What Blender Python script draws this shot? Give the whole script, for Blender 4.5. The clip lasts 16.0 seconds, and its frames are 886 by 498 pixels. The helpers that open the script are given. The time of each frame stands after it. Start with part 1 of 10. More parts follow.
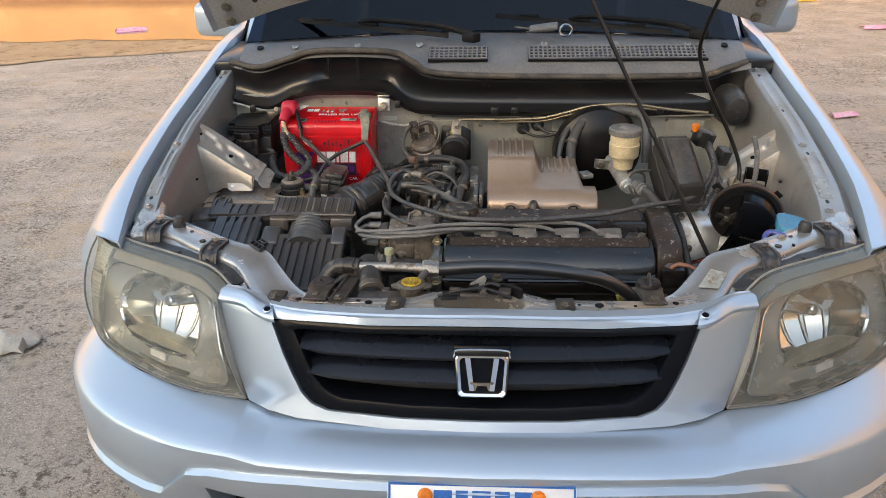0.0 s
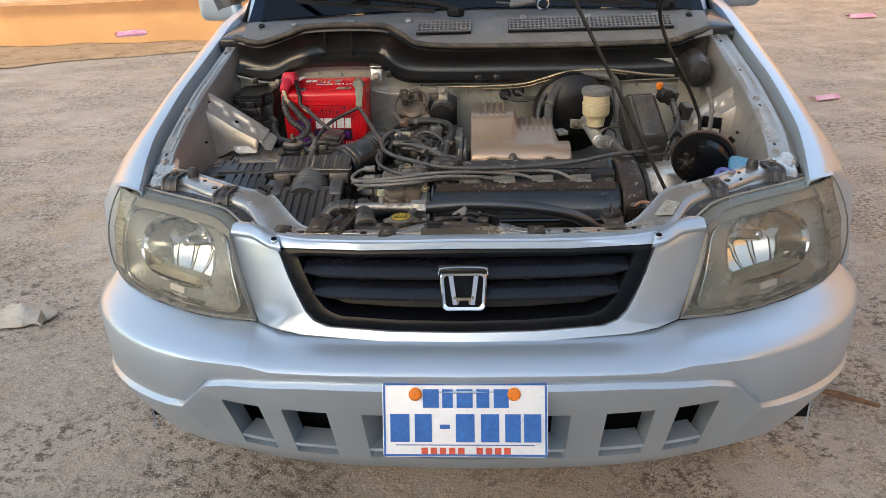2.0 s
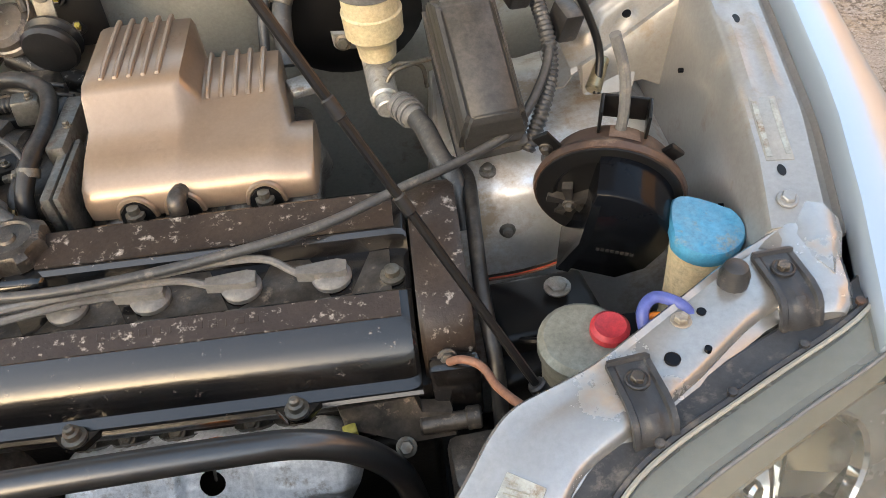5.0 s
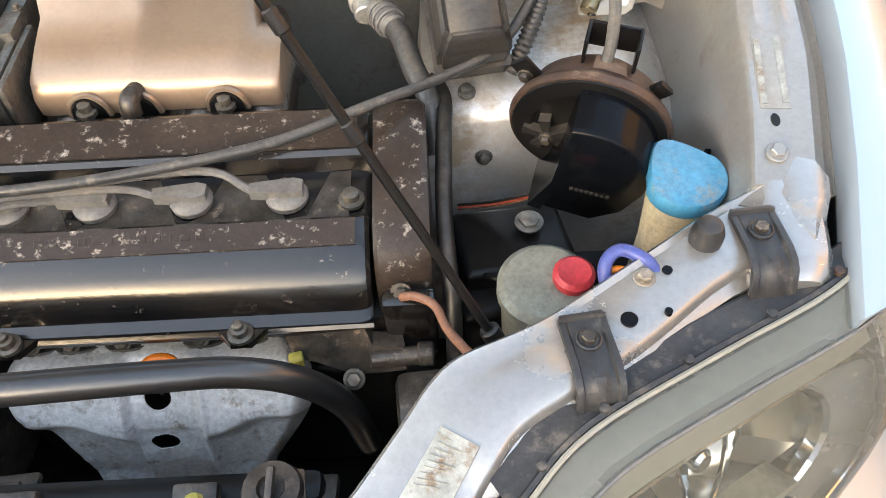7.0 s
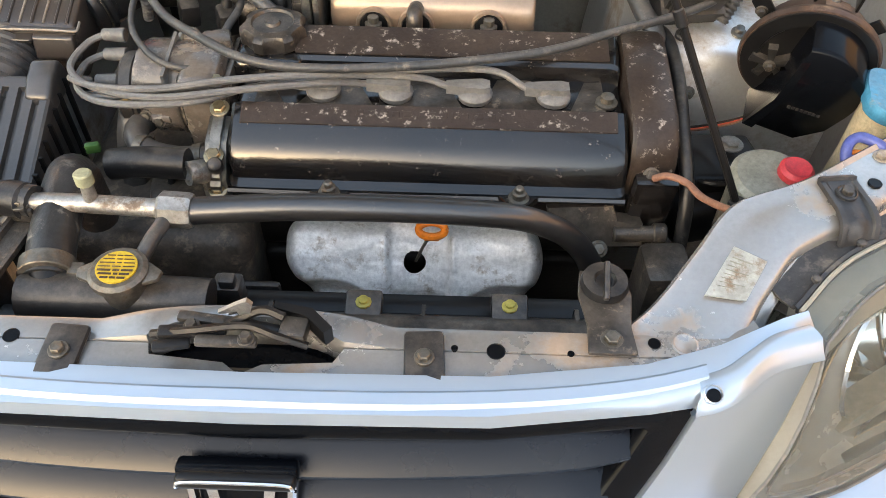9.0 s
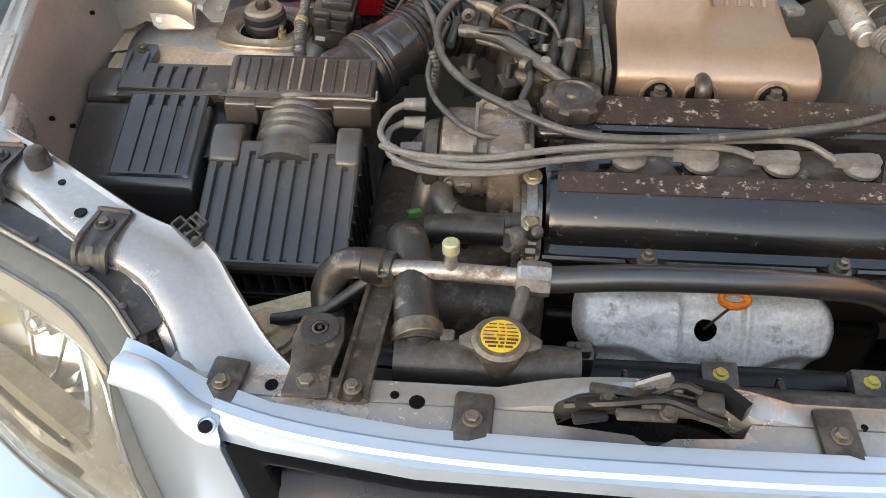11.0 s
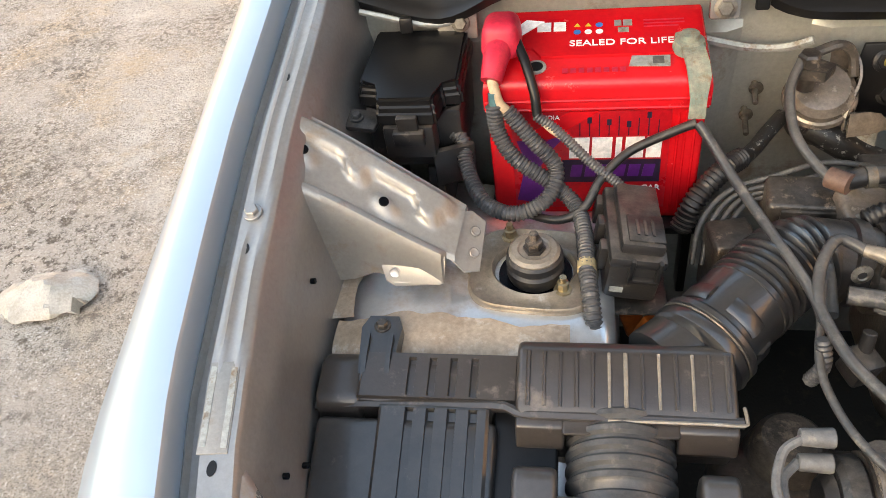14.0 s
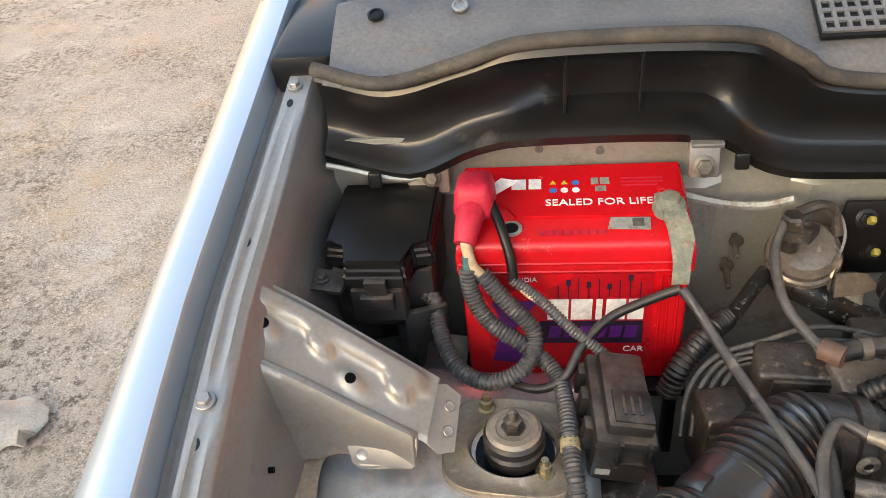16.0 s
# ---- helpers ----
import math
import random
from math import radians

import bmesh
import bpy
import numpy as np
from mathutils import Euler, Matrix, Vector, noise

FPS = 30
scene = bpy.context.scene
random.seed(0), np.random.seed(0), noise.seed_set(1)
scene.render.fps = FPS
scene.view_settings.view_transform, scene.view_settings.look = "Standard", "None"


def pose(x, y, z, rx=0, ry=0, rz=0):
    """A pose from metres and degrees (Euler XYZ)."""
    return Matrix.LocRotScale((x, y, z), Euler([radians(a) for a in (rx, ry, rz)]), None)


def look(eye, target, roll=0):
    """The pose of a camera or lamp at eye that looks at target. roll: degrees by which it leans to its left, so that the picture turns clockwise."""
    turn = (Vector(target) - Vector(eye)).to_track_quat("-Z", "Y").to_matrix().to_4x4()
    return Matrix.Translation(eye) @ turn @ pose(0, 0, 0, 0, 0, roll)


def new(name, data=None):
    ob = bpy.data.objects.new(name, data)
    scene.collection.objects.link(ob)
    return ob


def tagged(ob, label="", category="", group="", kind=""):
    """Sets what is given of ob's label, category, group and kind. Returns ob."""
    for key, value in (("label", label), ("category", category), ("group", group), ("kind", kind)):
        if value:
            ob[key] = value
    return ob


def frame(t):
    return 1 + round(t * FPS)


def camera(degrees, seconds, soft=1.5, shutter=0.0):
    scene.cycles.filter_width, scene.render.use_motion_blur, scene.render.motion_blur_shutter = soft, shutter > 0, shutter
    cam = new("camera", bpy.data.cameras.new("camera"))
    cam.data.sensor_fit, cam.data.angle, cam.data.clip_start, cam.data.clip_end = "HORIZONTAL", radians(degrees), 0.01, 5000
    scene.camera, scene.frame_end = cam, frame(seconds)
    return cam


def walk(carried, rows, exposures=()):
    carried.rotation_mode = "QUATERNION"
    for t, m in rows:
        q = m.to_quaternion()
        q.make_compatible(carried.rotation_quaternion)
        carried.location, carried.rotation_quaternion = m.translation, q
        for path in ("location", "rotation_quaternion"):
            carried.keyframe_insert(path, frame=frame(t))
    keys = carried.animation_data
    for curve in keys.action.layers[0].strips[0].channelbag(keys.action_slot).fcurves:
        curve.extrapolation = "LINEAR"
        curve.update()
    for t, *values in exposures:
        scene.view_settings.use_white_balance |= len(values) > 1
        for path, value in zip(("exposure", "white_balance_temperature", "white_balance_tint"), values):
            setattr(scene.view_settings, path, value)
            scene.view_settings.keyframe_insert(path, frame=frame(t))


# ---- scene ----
cam = camera(58.0, 16.0, soft=0.65)
PATH = [
    (0, (0.014, -1.227, 1.632), (-0.107, 0.599, 0.824), -1.0),
    (0.5, (0.033, -1.377, 1.608), (-0.08, 0.462, 0.83), -0.9),
    (1, (0.037, -1.454, 1.593), (-0.072, 0.388, 0.823), -1.1),
    (1.5, (0.045, -1.471, 1.582), (-0.072, 0.367, 0.804), -1.6),
    (2, (0.055, -1.454, 1.582), (-0.067, 0.375, 0.781), -2.1),
    (2.5, (0.06, -1.402, 1.576), (-0.071, 0.406, 0.73), -3.0),
    (3, (0.061, -1.179, 1.577), (-0.072, 0.591, 0.656), -4.1),
    (3.5, (0.099, -0.891, 1.583), (-0.012, 0.826, 0.563), -4.9),
    (4, (0.246, -0.616, 1.568), (0.177, 1.026, 0.428), -5.8),
    (4.5, (0.329, -0.388, 1.555), (0.32, 1.149, 0.276), -6.2),
    (5, (0.386, -0.161, 1.525), (0.411, 1.264, 0.123), -6.4),
    (5.2, (0.404, -0.113, 1.511), (0.44, 1.276, 0.072), -6.1),
    (7.3, (0.43, -0.111, 1.507), (0.418, 1.128, -0.062), -2.2),
    (7.5, (0.391, -0.145, 1.512), (0.381, 1.093, -0.058), -1.4),
    (8, (0.291, -0.224, 1.516), (0.301, 1.027, -0.044), 0.5),
    (8.2, (0.256, -0.247, 1.519), (0.263, 1.014, -0.033), 0.8),
    (10.3, (0.0, -0.43, 1.546), (-0.07, 0.954, 0.104), 0.5),
    (10.5, (-0.044, -0.411, 1.548), (-0.13, 0.979, 0.113), 0.1),
    (11, (-0.142, -0.35, 1.552), (-0.277, 1.046, 0.126), -1.3),
    (11.5, (-0.245, -0.306, 1.56), (-0.418, 1.085, 0.133), -2.8),
    (12, (-0.333, -0.27, 1.565), (-0.533, 1.117, 0.138), -4.0),
    (12.5, (-0.392, -0.178, 1.548), (-0.634, 1.195, 0.115), -5.8),
    (13, (-0.422, -0.053, 1.558), (-0.717, 1.297, 0.113), -7.5),
    (13.5, (-0.431, 0.021, 1.564), (-0.766, 1.382, 0.137), -8.7),
    (14, (-0.45, 0.092, 1.572), (-0.789, 1.487, 0.18), -9.3),
    (14.5, (-0.463, 0.142, 1.581), (-0.788, 1.578, 0.227), -9.0),
    (15, (-0.469, 0.164, 1.586), (-0.776, 1.653, 0.287), -8.1),
    (15.5, (-0.466, 0.168, 1.596), (-0.753, 1.701, 0.343), -7.4),
    (16, (-0.461, 0.187, 1.595), (-0.723, 1.745, 0.368), -6.9),
]
walk(cam, [(t, look(eye, target, roll)) for t, eye, target, roll in PATH], [(0, 2.25, 7300, 10), (0.6, 2.13, 7300, 10), (2.5, 2.17, 7300, 10), (3.5, 2.32, 7500, 10), (4, 2.68, 7600, 10), (4.5, 2.86, 7700, 10), (7.5, 3.27, 7800, 10), (8, 3.2, 7800, 10), (10.5, 2.94, 8000, 10), (11.5, 2.95, 8000, 10), (12.2, 2.97, 7900, 10), (13, 3.14, 7800, 10), (13.5, 3.16, 7800, 10), (14.2, 2.92, 7800, 10), (15, 2.82, 7800, 10), (16, 2.78, 7800, 10)])

# ---- light ----
world = bpy.data.worlds.new("sky")
scene.world = world
world.use_nodes = True
wn = world.node_tree.nodes
sky = wn.new("ShaderNodeTexSky")
sky.sky_type = "NISHITA"
sky.sun_disc = False
sky.sun_elevation, sky.sun_rotation = radians(13), radians(208)
sky.air_density, sky.dust_density, sky.ozone_density = 1.0, 2.5, 1.0
wn["Background"].inputs[1].default_value = 0.15
world.node_tree.links.new(sky.outputs[0], wn["Background"].inputs[0])
sun = new("sun", bpy.data.lights.new("sun", "SUN"))
sun.data.energy, sun.data.angle, sun.data.color = 2.4, radians(0.6), (1.0, 0.60, 0.30)
sun.matrix_world = look((-13, -24.5, 6.4), (0, 0, 0))


# ---- material recipes ----
def mat(name, c1, c2=None, scale=8.0, rough=0.5, metal=0.0, bump=0.0, bscale=300.0, coat=0.0, dirt=None, dirt_amount=0.5, dirt_scale=20.0, rvar=0.1, trans=0.0, ior=1.45, sss=0.0, spec=0.5, grain=0.22, gscale=170.0, dust=0.0):
    m = bpy.data.materials.new(name)
    m.use_nodes = True
    nt = m.node_tree
    n, l = nt.nodes, nt.links
    b = n["Principled BSDF"]
    b.inputs["Metallic"].default_value = metal
    b.inputs["Roughness"].default_value = rough
    b.inputs["Coat Weight"].default_value = coat
    b.inputs["Coat Roughness"].default_value = 0.08
    b.inputs["Transmission Weight"].default_value = trans
    b.inputs["IOR"].default_value = ior
    b.inputs["Specular IOR Level"].default_value = spec
    if sss:
        b.inputs["Subsurface Weight"].default_value = sss
        b.inputs["Subsurface Radius"].default_value = (0.02, 0.015, 0.01)
    co = n.new("ShaderNodeTexCoord")

    def noise_tex(s, detail=5.0, r=0.6):
        t = n.new("ShaderNodeTexNoise")
        t.inputs["Scale"].default_value, t.inputs["Detail"].default_value, t.inputs["Roughness"].default_value = s, detail, r
        l.new(co.outputs["Object"], t.inputs["Vector"])
        return t

    def ramp(src, lo, hi):
        r = n.new("ShaderNodeMapRange")
        r.inputs["From Min"].default_value, r.inputs["From Max"].default_value = lo, hi
        l.new(src, r.inputs["Value"])
        return r

    def mix(fac, a, bcol):
        x = n.new("ShaderNodeMix")
        x.data_type = "RGBA"
        l.new(fac, x.inputs[0])
        for sock, v in ((x.inputs[6], a), (x.inputs[7], bcol)):
            if isinstance(v, tuple):
                sock.default_value = (*v, 1)
            else:
                l.new(v, sock)
        return x.outputs[2]

    c2 = c2 or tuple(v * 0.75 for v in c1)
    t1 = noise_tex(scale)
    col = mix(ramp(t1.outputs["Fac"], 0.35, 0.65).outputs[0], c1, c2)
    if dirt:
        t2 = noise_tex(dirt_scale, 8.0, 0.7)
        edge = 0.62 - 0.24 * dirt_amount
        fac = ramp(t2.outputs["Fac"], edge, edge + 0.12)
        col = mix(fac.outputs[0], col, dirt)
        rr = n.new("ShaderNodeMapRange")
        rr.inputs["To Min"].default_value, rr.inputs["To Max"].default_value = rough, min(1.0, rough + 0.35)
        l.new(fac.outputs[0], rr.inputs["Value"])
        l.new(rr.outputs[0], b.inputs["Roughness"])
        if metal > 0:
            mm = n.new("ShaderNodeMapRange")
            mm.inputs["To Min"].default_value, mm.inputs["To Max"].default_value = metal, metal * 0.2
            l.new(fac.outputs[0], mm.inputs["Value"])
            l.new(mm.outputs[0], b.inputs["Metallic"])
    elif rvar:
        t3 = noise_tex(scale * 2.3)
        rr = n.new("ShaderNodeMapRange")
        rr.inputs["To Min"].default_value, rr.inputs["To Max"].default_value = max(0.02, rough - rvar), min(1.0, rough + rvar)
        l.new(t3.outputs["Fac"], rr.inputs["Value"])
        l.new(rr.outputs[0], b.inputs["Roughness"])
    if dust:
        geo, sep = n.new("ShaderNodeNewGeometry"), n.new("ShaderNodeSeparateXYZ")
        l.new(geo.outputs["Normal"], sep.inputs[0])
        up = ramp(sep.outputs["Z"], 0.45, 0.98)
        t5 = ramp(noise_tex(38.0, 7.0, 0.7).outputs["Fac"], 0.35, 0.68)
        both = n.new("ShaderNodeMath")
        both.operation = "MULTIPLY"
        l.new(up.outputs[0], both.inputs[0])
        l.new(t5.outputs[0], both.inputs[1])
        part_of = n.new("ShaderNodeMath")
        part_of.operation = "MULTIPLY"
        part_of.inputs[1].default_value = dust
        l.new(both.outputs[0], part_of.inputs[0])
        col = mix(part_of.outputs[0], col, (0.27, 0.225, 0.18))
    if grain:
        g = n.new("ShaderNodeMapRange")
        g.inputs["From Min"].default_value, g.inputs["From Max"].default_value = 0.32, 0.68
        g.inputs["To Min"].default_value, g.inputs["To Max"].default_value = 1 - grain, 1 + grain
        l.new(noise_tex(gscale, 6.0, 0.72).outputs["Fac"], g.inputs["Value"])
        gm = n.new("ShaderNodeVectorMath")
        gm.operation = "SCALE"
        l.new(col, gm.inputs[0])
        l.new(g.outputs[0], gm.inputs["Scale"])
        col = gm.outputs[0]
    l.new(col, b.inputs["Base Color"])
    if bump:
        t4 = noise_tex(bscale, 3.0)
        bp = n.new("ShaderNodeBump")
        bp.inputs["Strength"].default_value, bp.inputs["Distance"].default_value = bump, 0.002
        l.new(t4.outputs["Fac"], bp.inputs["Height"])
        l.new(bp.outputs[0], b.inputs["Normal"])
    return m


DUST = (0.30, 0.235, 0.17)
M_SILVER = mat("silver_paint", (0.455, 0.54, 0.625), (0.43, 0.51, 0.595), 3.0, 0.32, 0.62, coat=0.4, rvar=0.02, grain=0.0)
M_BAY = mat("bay_paint", (0.36, 0.345, 0.315), (0.29, 0.27, 0.24), 5.0, 0.34, 0.5, 0.05, 120, dirt=(0.235, 0.185, 0.14), dirt_amount=0.26, dirt_scale=7.0, grain=0.12)
M_SUPPORT = mat("support_paint", (0.40, 0.395, 0.39), (0.345, 0.33, 0.31), 6.0, 0.27, 0.65, coat=0.2, dirt=(0.36, 0.27, 0.20), dirt_amount=0.16, dirt_scale=9.0, grain=0.10)
M_PLASTIC = mat("black_plastic", (0.016, 0.0155, 0.016), (0.026, 0.024, 0.023), 12.0, 0.34, 0.0, 0.14, 500, dirt=(0.12, 0.10, 0.085), dirt_amount=0.10, dirt_scale=32.0, spec=0.55, dust=0.35)
M_AIRBOX = mat("glossy_black_plastic", (0.020, 0.0195, 0.020), (0.029, 0.028, 0.028), 9.0, 0.28, 0.0, 0.08, 420, coat=0.4, dirt=(0.12, 0.10, 0.085), dirt_amount=0.04, dirt_scale=30.0, spec=0.75, grain=0.12, dust=0.08)
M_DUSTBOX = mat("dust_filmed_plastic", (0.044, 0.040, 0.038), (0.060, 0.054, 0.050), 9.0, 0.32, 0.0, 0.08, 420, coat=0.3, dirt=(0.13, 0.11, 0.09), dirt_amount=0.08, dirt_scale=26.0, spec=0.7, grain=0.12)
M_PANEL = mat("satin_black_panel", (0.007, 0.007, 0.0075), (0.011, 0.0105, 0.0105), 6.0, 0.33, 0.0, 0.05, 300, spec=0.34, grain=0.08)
M_COVER = mat("satin_black_cover", (0.0065, 0.0065, 0.007), (0.011, 0.0105, 0.0105), 5.0, 0.30, 0.0, 0.05, 300, coat=0.12, dirt=(0.06, 0.054, 0.047), dirt_amount=0.04, dirt_scale=16.0, spec=0.5, grain=0.1)
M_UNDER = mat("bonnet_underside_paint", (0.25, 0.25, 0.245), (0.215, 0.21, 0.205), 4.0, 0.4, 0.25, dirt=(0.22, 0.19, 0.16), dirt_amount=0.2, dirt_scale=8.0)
M_GRILLE = mat("grille_black", (0.0025, 0.0032, 0.0045), (0.0045, 0.0052, 0.007), 7.0, 0.20, 0.0, 0.0, spec=0.16, grain=0.08)
M_COWL = mat("cowl_plastic", (0.128, 0.129, 0.133), (0.162, 0.159, 0.155), 14.0, 0.45, 0.0, 0.2, 600, dirt=(0.17, 0.15, 0.13), dirt_amount=0.12, dirt_scale=30.0, spec=0.35)
M_RUBBER = mat("rubber", (0.008, 0.0082, 0.009), (0.016, 0.0155, 0.016), 16.0, 0.38, 0.0, 0.12, 300, dirt=(0.075, 0.068, 0.06), dirt_amount=0.18, dirt_scale=35.0, spec=0.5, dust=0.25)
M_HOSE = mat("dusty_hose", (0.036, 0.037, 0.039), (0.062, 0.061, 0.060), 18.0, 0.36, 0.0, 0.12, 300, dirt=(0.16, 0.145, 0.125), dirt_amount=0.22, dirt_scale=42.0, spec=0.55, dust=0.3)
M_LEAD = mat("spark_lead_grey", (0.115, 0.114, 0.113), (0.165, 0.16, 0.152), 20.0, 0.40, dirt=(0.24, 0.215, 0.185), dirt_amount=0.20, dirt_scale=48.0, dust=0.2)
M_VALVE = mat("worn_black_enamel", (0.0055, 0.0055, 0.006), (0.013, 0.011, 0.010), 10.0, 0.20, 0.0, 0.10, 200, coat=0.25, dirt=(0.30, 0.25, 0.21), dirt_amount=-0.05, dirt_scale=85.0, spec=0.75)
M_VTOP = mat("dusty_black_enamel", (0.024, 0.017, 0.014), (0.044, 0.032, 0.025), 9.0, 0.36, 0.0, 0.25, 260, dirt=(0.45, 0.40, 0.35), dirt_amount=0.16, dirt_scale=75.0, spec=0.4)
M_GOLD = mat("bronze_paint", (0.385, 0.285, 0.212), (0.32, 0.232, 0.168), 5.0, 0.34, 0.55, 0.03, 260, coat=0.15, dirt=(0.26, 0.185, 0.13), dirt_amount=0.10, dirt_scale=14.0, grain=0.07)
M_ALU = mat("cast_aluminium", (0.42, 0.41, 0.39), (0.30, 0.285, 0.26), 30.0, 0.45, 0.85, 0.2, 250, dirt=(0.16, 0.12, 0.09), dirt_amount=0.35, dirt_scale=40.0)
M_CASTD = mat("grimy_casting", (0.095, 0.080, 0.066), (0.034, 0.029, 0.025), 34.0, 0.36, 0.35, 0.35, 200, dirt=(0.24, 0.185, 0.135), dirt_amount=0.22, dirt_scale=55.0, spec=0.7)
# grime plus the bay's deep shade, both in one near-black base
M_GRIMESHADE = mat("oily_casting_shade_toned", (0.013, 0.011, 0.010), (0.007, 0.0065, 0.006), 18.0, 0.42, 0.1, 0.3, 200, dirt=(0.045, 0.036, 0.029), dirt_amount=0.26, dirt_scale=38.0)
M_TURN = mat("hazed_ribbed_plastic", (0.42, 0.41, 0.36), (0.34, 0.33, 0.28), 20.0, 0.3)
M_BAND = mat("brownish_lamp_plastic", (0.31, 0.295, 0.25), (0.25, 0.235, 0.20), 12.0, 0.34, 0.0, 0.05, 200, grain=0.06)
M_SHIELD = mat("heat_shield_steel", (0.86, 0.86, 0.86), (0.74, 0.735, 0.72), 26.0, 0.34, 0.12, 0.3, 140, dirt=(0.36, 0.30, 0.245), dirt_amount=0.22, dirt_scale=34.0)
M_STEEL = mat("zinc_steel", (0.20, 0.182, 0.155), (0.125, 0.112, 0.092), 60.0, 0.48, 0.75, 0.1, 300, dirt=(0.15, 0.105, 0.07), dirt_amount=0.34, dirt_scale=70.0)
M_CHROME = mat("chrome", (0.85, 0.85, 0.86), (0.8, 0.8, 0.8), 10.0, 0.08, 1.0, rvar=0.03, grain=0.0)
M_RED = mat("battery_red", (0.60, 0.008, 0.014), (0.50, 0.008, 0.014), 6.0, 0.24, 0.0, 0.03, 200, dirt=(0.52, 0.10, 0.08), dirt_amount=-0.05, dirt_scale=30.0, grain=0.08)
M_REDFIELD = mat("red_label_print", (0.42, 0.006, 0.012), (0.36, 0.006, 0.012), 14.0, 0.3)
M_REDCAP = mat("red_rubber", (0.55, 0.02, 0.045), (0.48, 0.015, 0.04), 20.0, 0.45)
M_WHITE = mat("white_print", (0.78, 0.76, 0.74), (0.7, 0.68, 0.66), 30.0, 0.5)
M_LABEL = mat("worn_foil_label", (0.40, 0.405, 0.375), (0.27, 0.275, 0.25), 45.0, 0.42, 0.25, dirt=(0.20, 0.145, 0.10), dirt_amount=0.4, dirt_scale=50.0)
M_BLUE = mat("plate_blue", (0.02, 0.13, 0.42), (0.02, 0.11, 0.36), 30.0, 0.45)
M_PLATE = mat("plate_white", (0.74, 0.76, 0.78), (0.66, 0.68, 0.70), 14.0, 0.35, dirt=(0.45, 0.36, 0.28), dirt_amount=0.05, dirt_scale=40.0, grain=0.04)
M_ORANGE = mat("orange_plastic", (0.75, 0.20, 0.015), (0.65, 0.16, 0.012), 20.0, 0.4)
M_REDPRINT = mat("red_print", (0.6, 0.09, 0.05), None, 20.0, 0.5)
M_PURPLE = mat("purple_print", (0.10, 0.015, 0.17), (0.06, 0.01, 0.12), 20.0, 0.4)
M_DARK = mat("dark_print", (0.02, 0.012, 0.03), None, 20.0, 0.45)
M_CYAN = mat("blue_cap_plastic", (0.035, 0.25, 0.43), (0.05, 0.22, 0.36), 22.0, 0.5, dirt=(0.22, 0.25, 0.24), dirt_amount=0.24, dirt_scale=40.0, dust=0.25)
M_CREAM = mat("aged_clear_plastic", (0.60, 0.49, 0.33), (0.50, 0.39, 0.25), 14.0, 0.42, sss=0.3, dirt=(0.35, 0.29, 0.2), dirt_amount=0.2, dirt_scale=25.0)
M_RES = mat("reservoir_plastic", (0.58, 0.50, 0.33), (0.50, 0.41, 0.25), 18.0, 0.4, sss=0.3)
M_CANLID = mat("grey_green_can", (0.30, 0.29, 0.24), (0.22, 0.21, 0.17), 25.0, 0.5, 0.2)
M_YELLOW = mat("yellow_label", (0.62, 0.43, 0.035), (0.50, 0.32, 0.03), 60.0, 0.45, dirt=(0.25, 0.16, 0.06), dirt_amount=0.12, dirt_scale=90.0)
M_YGREEN = mat("yellow_paint_mark", (0.38, 0.32, 0.07), None, 40.0, 0.5)
M_COPPER = mat("copper_wire", (0.26, 0.125, 0.08), (0.20, 0.095, 0.06), 30.0, 0.5)
M_PURPLEHOSE = mat("blue_vinyl", (0.06, 0.085, 0.30), (0.07, 0.085, 0.24), 30.0, 0.4)
M_TAN = mat("tan_rubber", (0.15, 0.085, 0.06), (0.10, 0.06, 0.045), 30.0, 0.55)
M_FLAKE = mat("flaking_black_sleeve", (0.010, 0.010, 0.010), (0.016, 0.015, 0.014), 20.0, 0.4, 0.0, 0.2, 300, dirt=(0.42, 0.42, 0.40), dirt_amount=0.22, dirt_scale=120.0)
M_ALUD = mat("dull_alloy", (0.22, 0.215, 0.20), (0.14, 0.135, 0.12), 30.0, 0.42, 0.8, 0.2, 250, dirt=(0.08, 0.06, 0.045), dirt_amount=0.4, dirt_scale=40.0)
M_CORRODE = mat("corroded_terminal", (0.16, 0.20, 0.165), (0.27, 0.25, 0.19), 60.0, 0.7, 0.2, 0.4, 300, dirt=(0.20, 0.15, 0.10), dirt_amount=0.45, dirt_scale=70.0)
M_BEIGEWIRE = mat("beige_wire", (0.55, 0.40, 0.25), None, 40.0, 0.5)
M_BRASS = mat("gold_zinc_pipe", (0.42, 0.34, 0.22), (0.30, 0.25, 0.16), 30.0, 0.3, 0.8)
M_TYRE = mat("tyre_rubber", (0.018, 0.018, 0.018), (0.035, 0.032, 0.028), 20.0, 0.75, 0.0, 0.2, 200, spec=0.3)
M_REFLECT = mat("lamp_reflector", (0.74, 0.74, 0.71), (0.68, 0.68, 0.65), 8.0, 0.13, 1.0, rvar=0.03, grain=0.0)
M_HOUSING = mat("lamp_housing", (0.40, 0.41, 0.40), (0.34, 0.345, 0.335), 10.0, 0.26, 0.4, grain=0.08)
M_PINK = mat("pink_wrapper", (0.75, 0.22, 0.42), (0.7, 0.5, 0.55), 20.0, 0.4)
M_BAG = mat("dirty_white_plastic", (0.50, 0.465, 0.40), (0.40, 0.35, 0.285), 18.0, 0.5, sss=0.2)
M_LEAF = mat("dry_leaf", (0.22, 0.12, 0.06), (0.15, 0.08, 0.045), 40.0, 0.8)
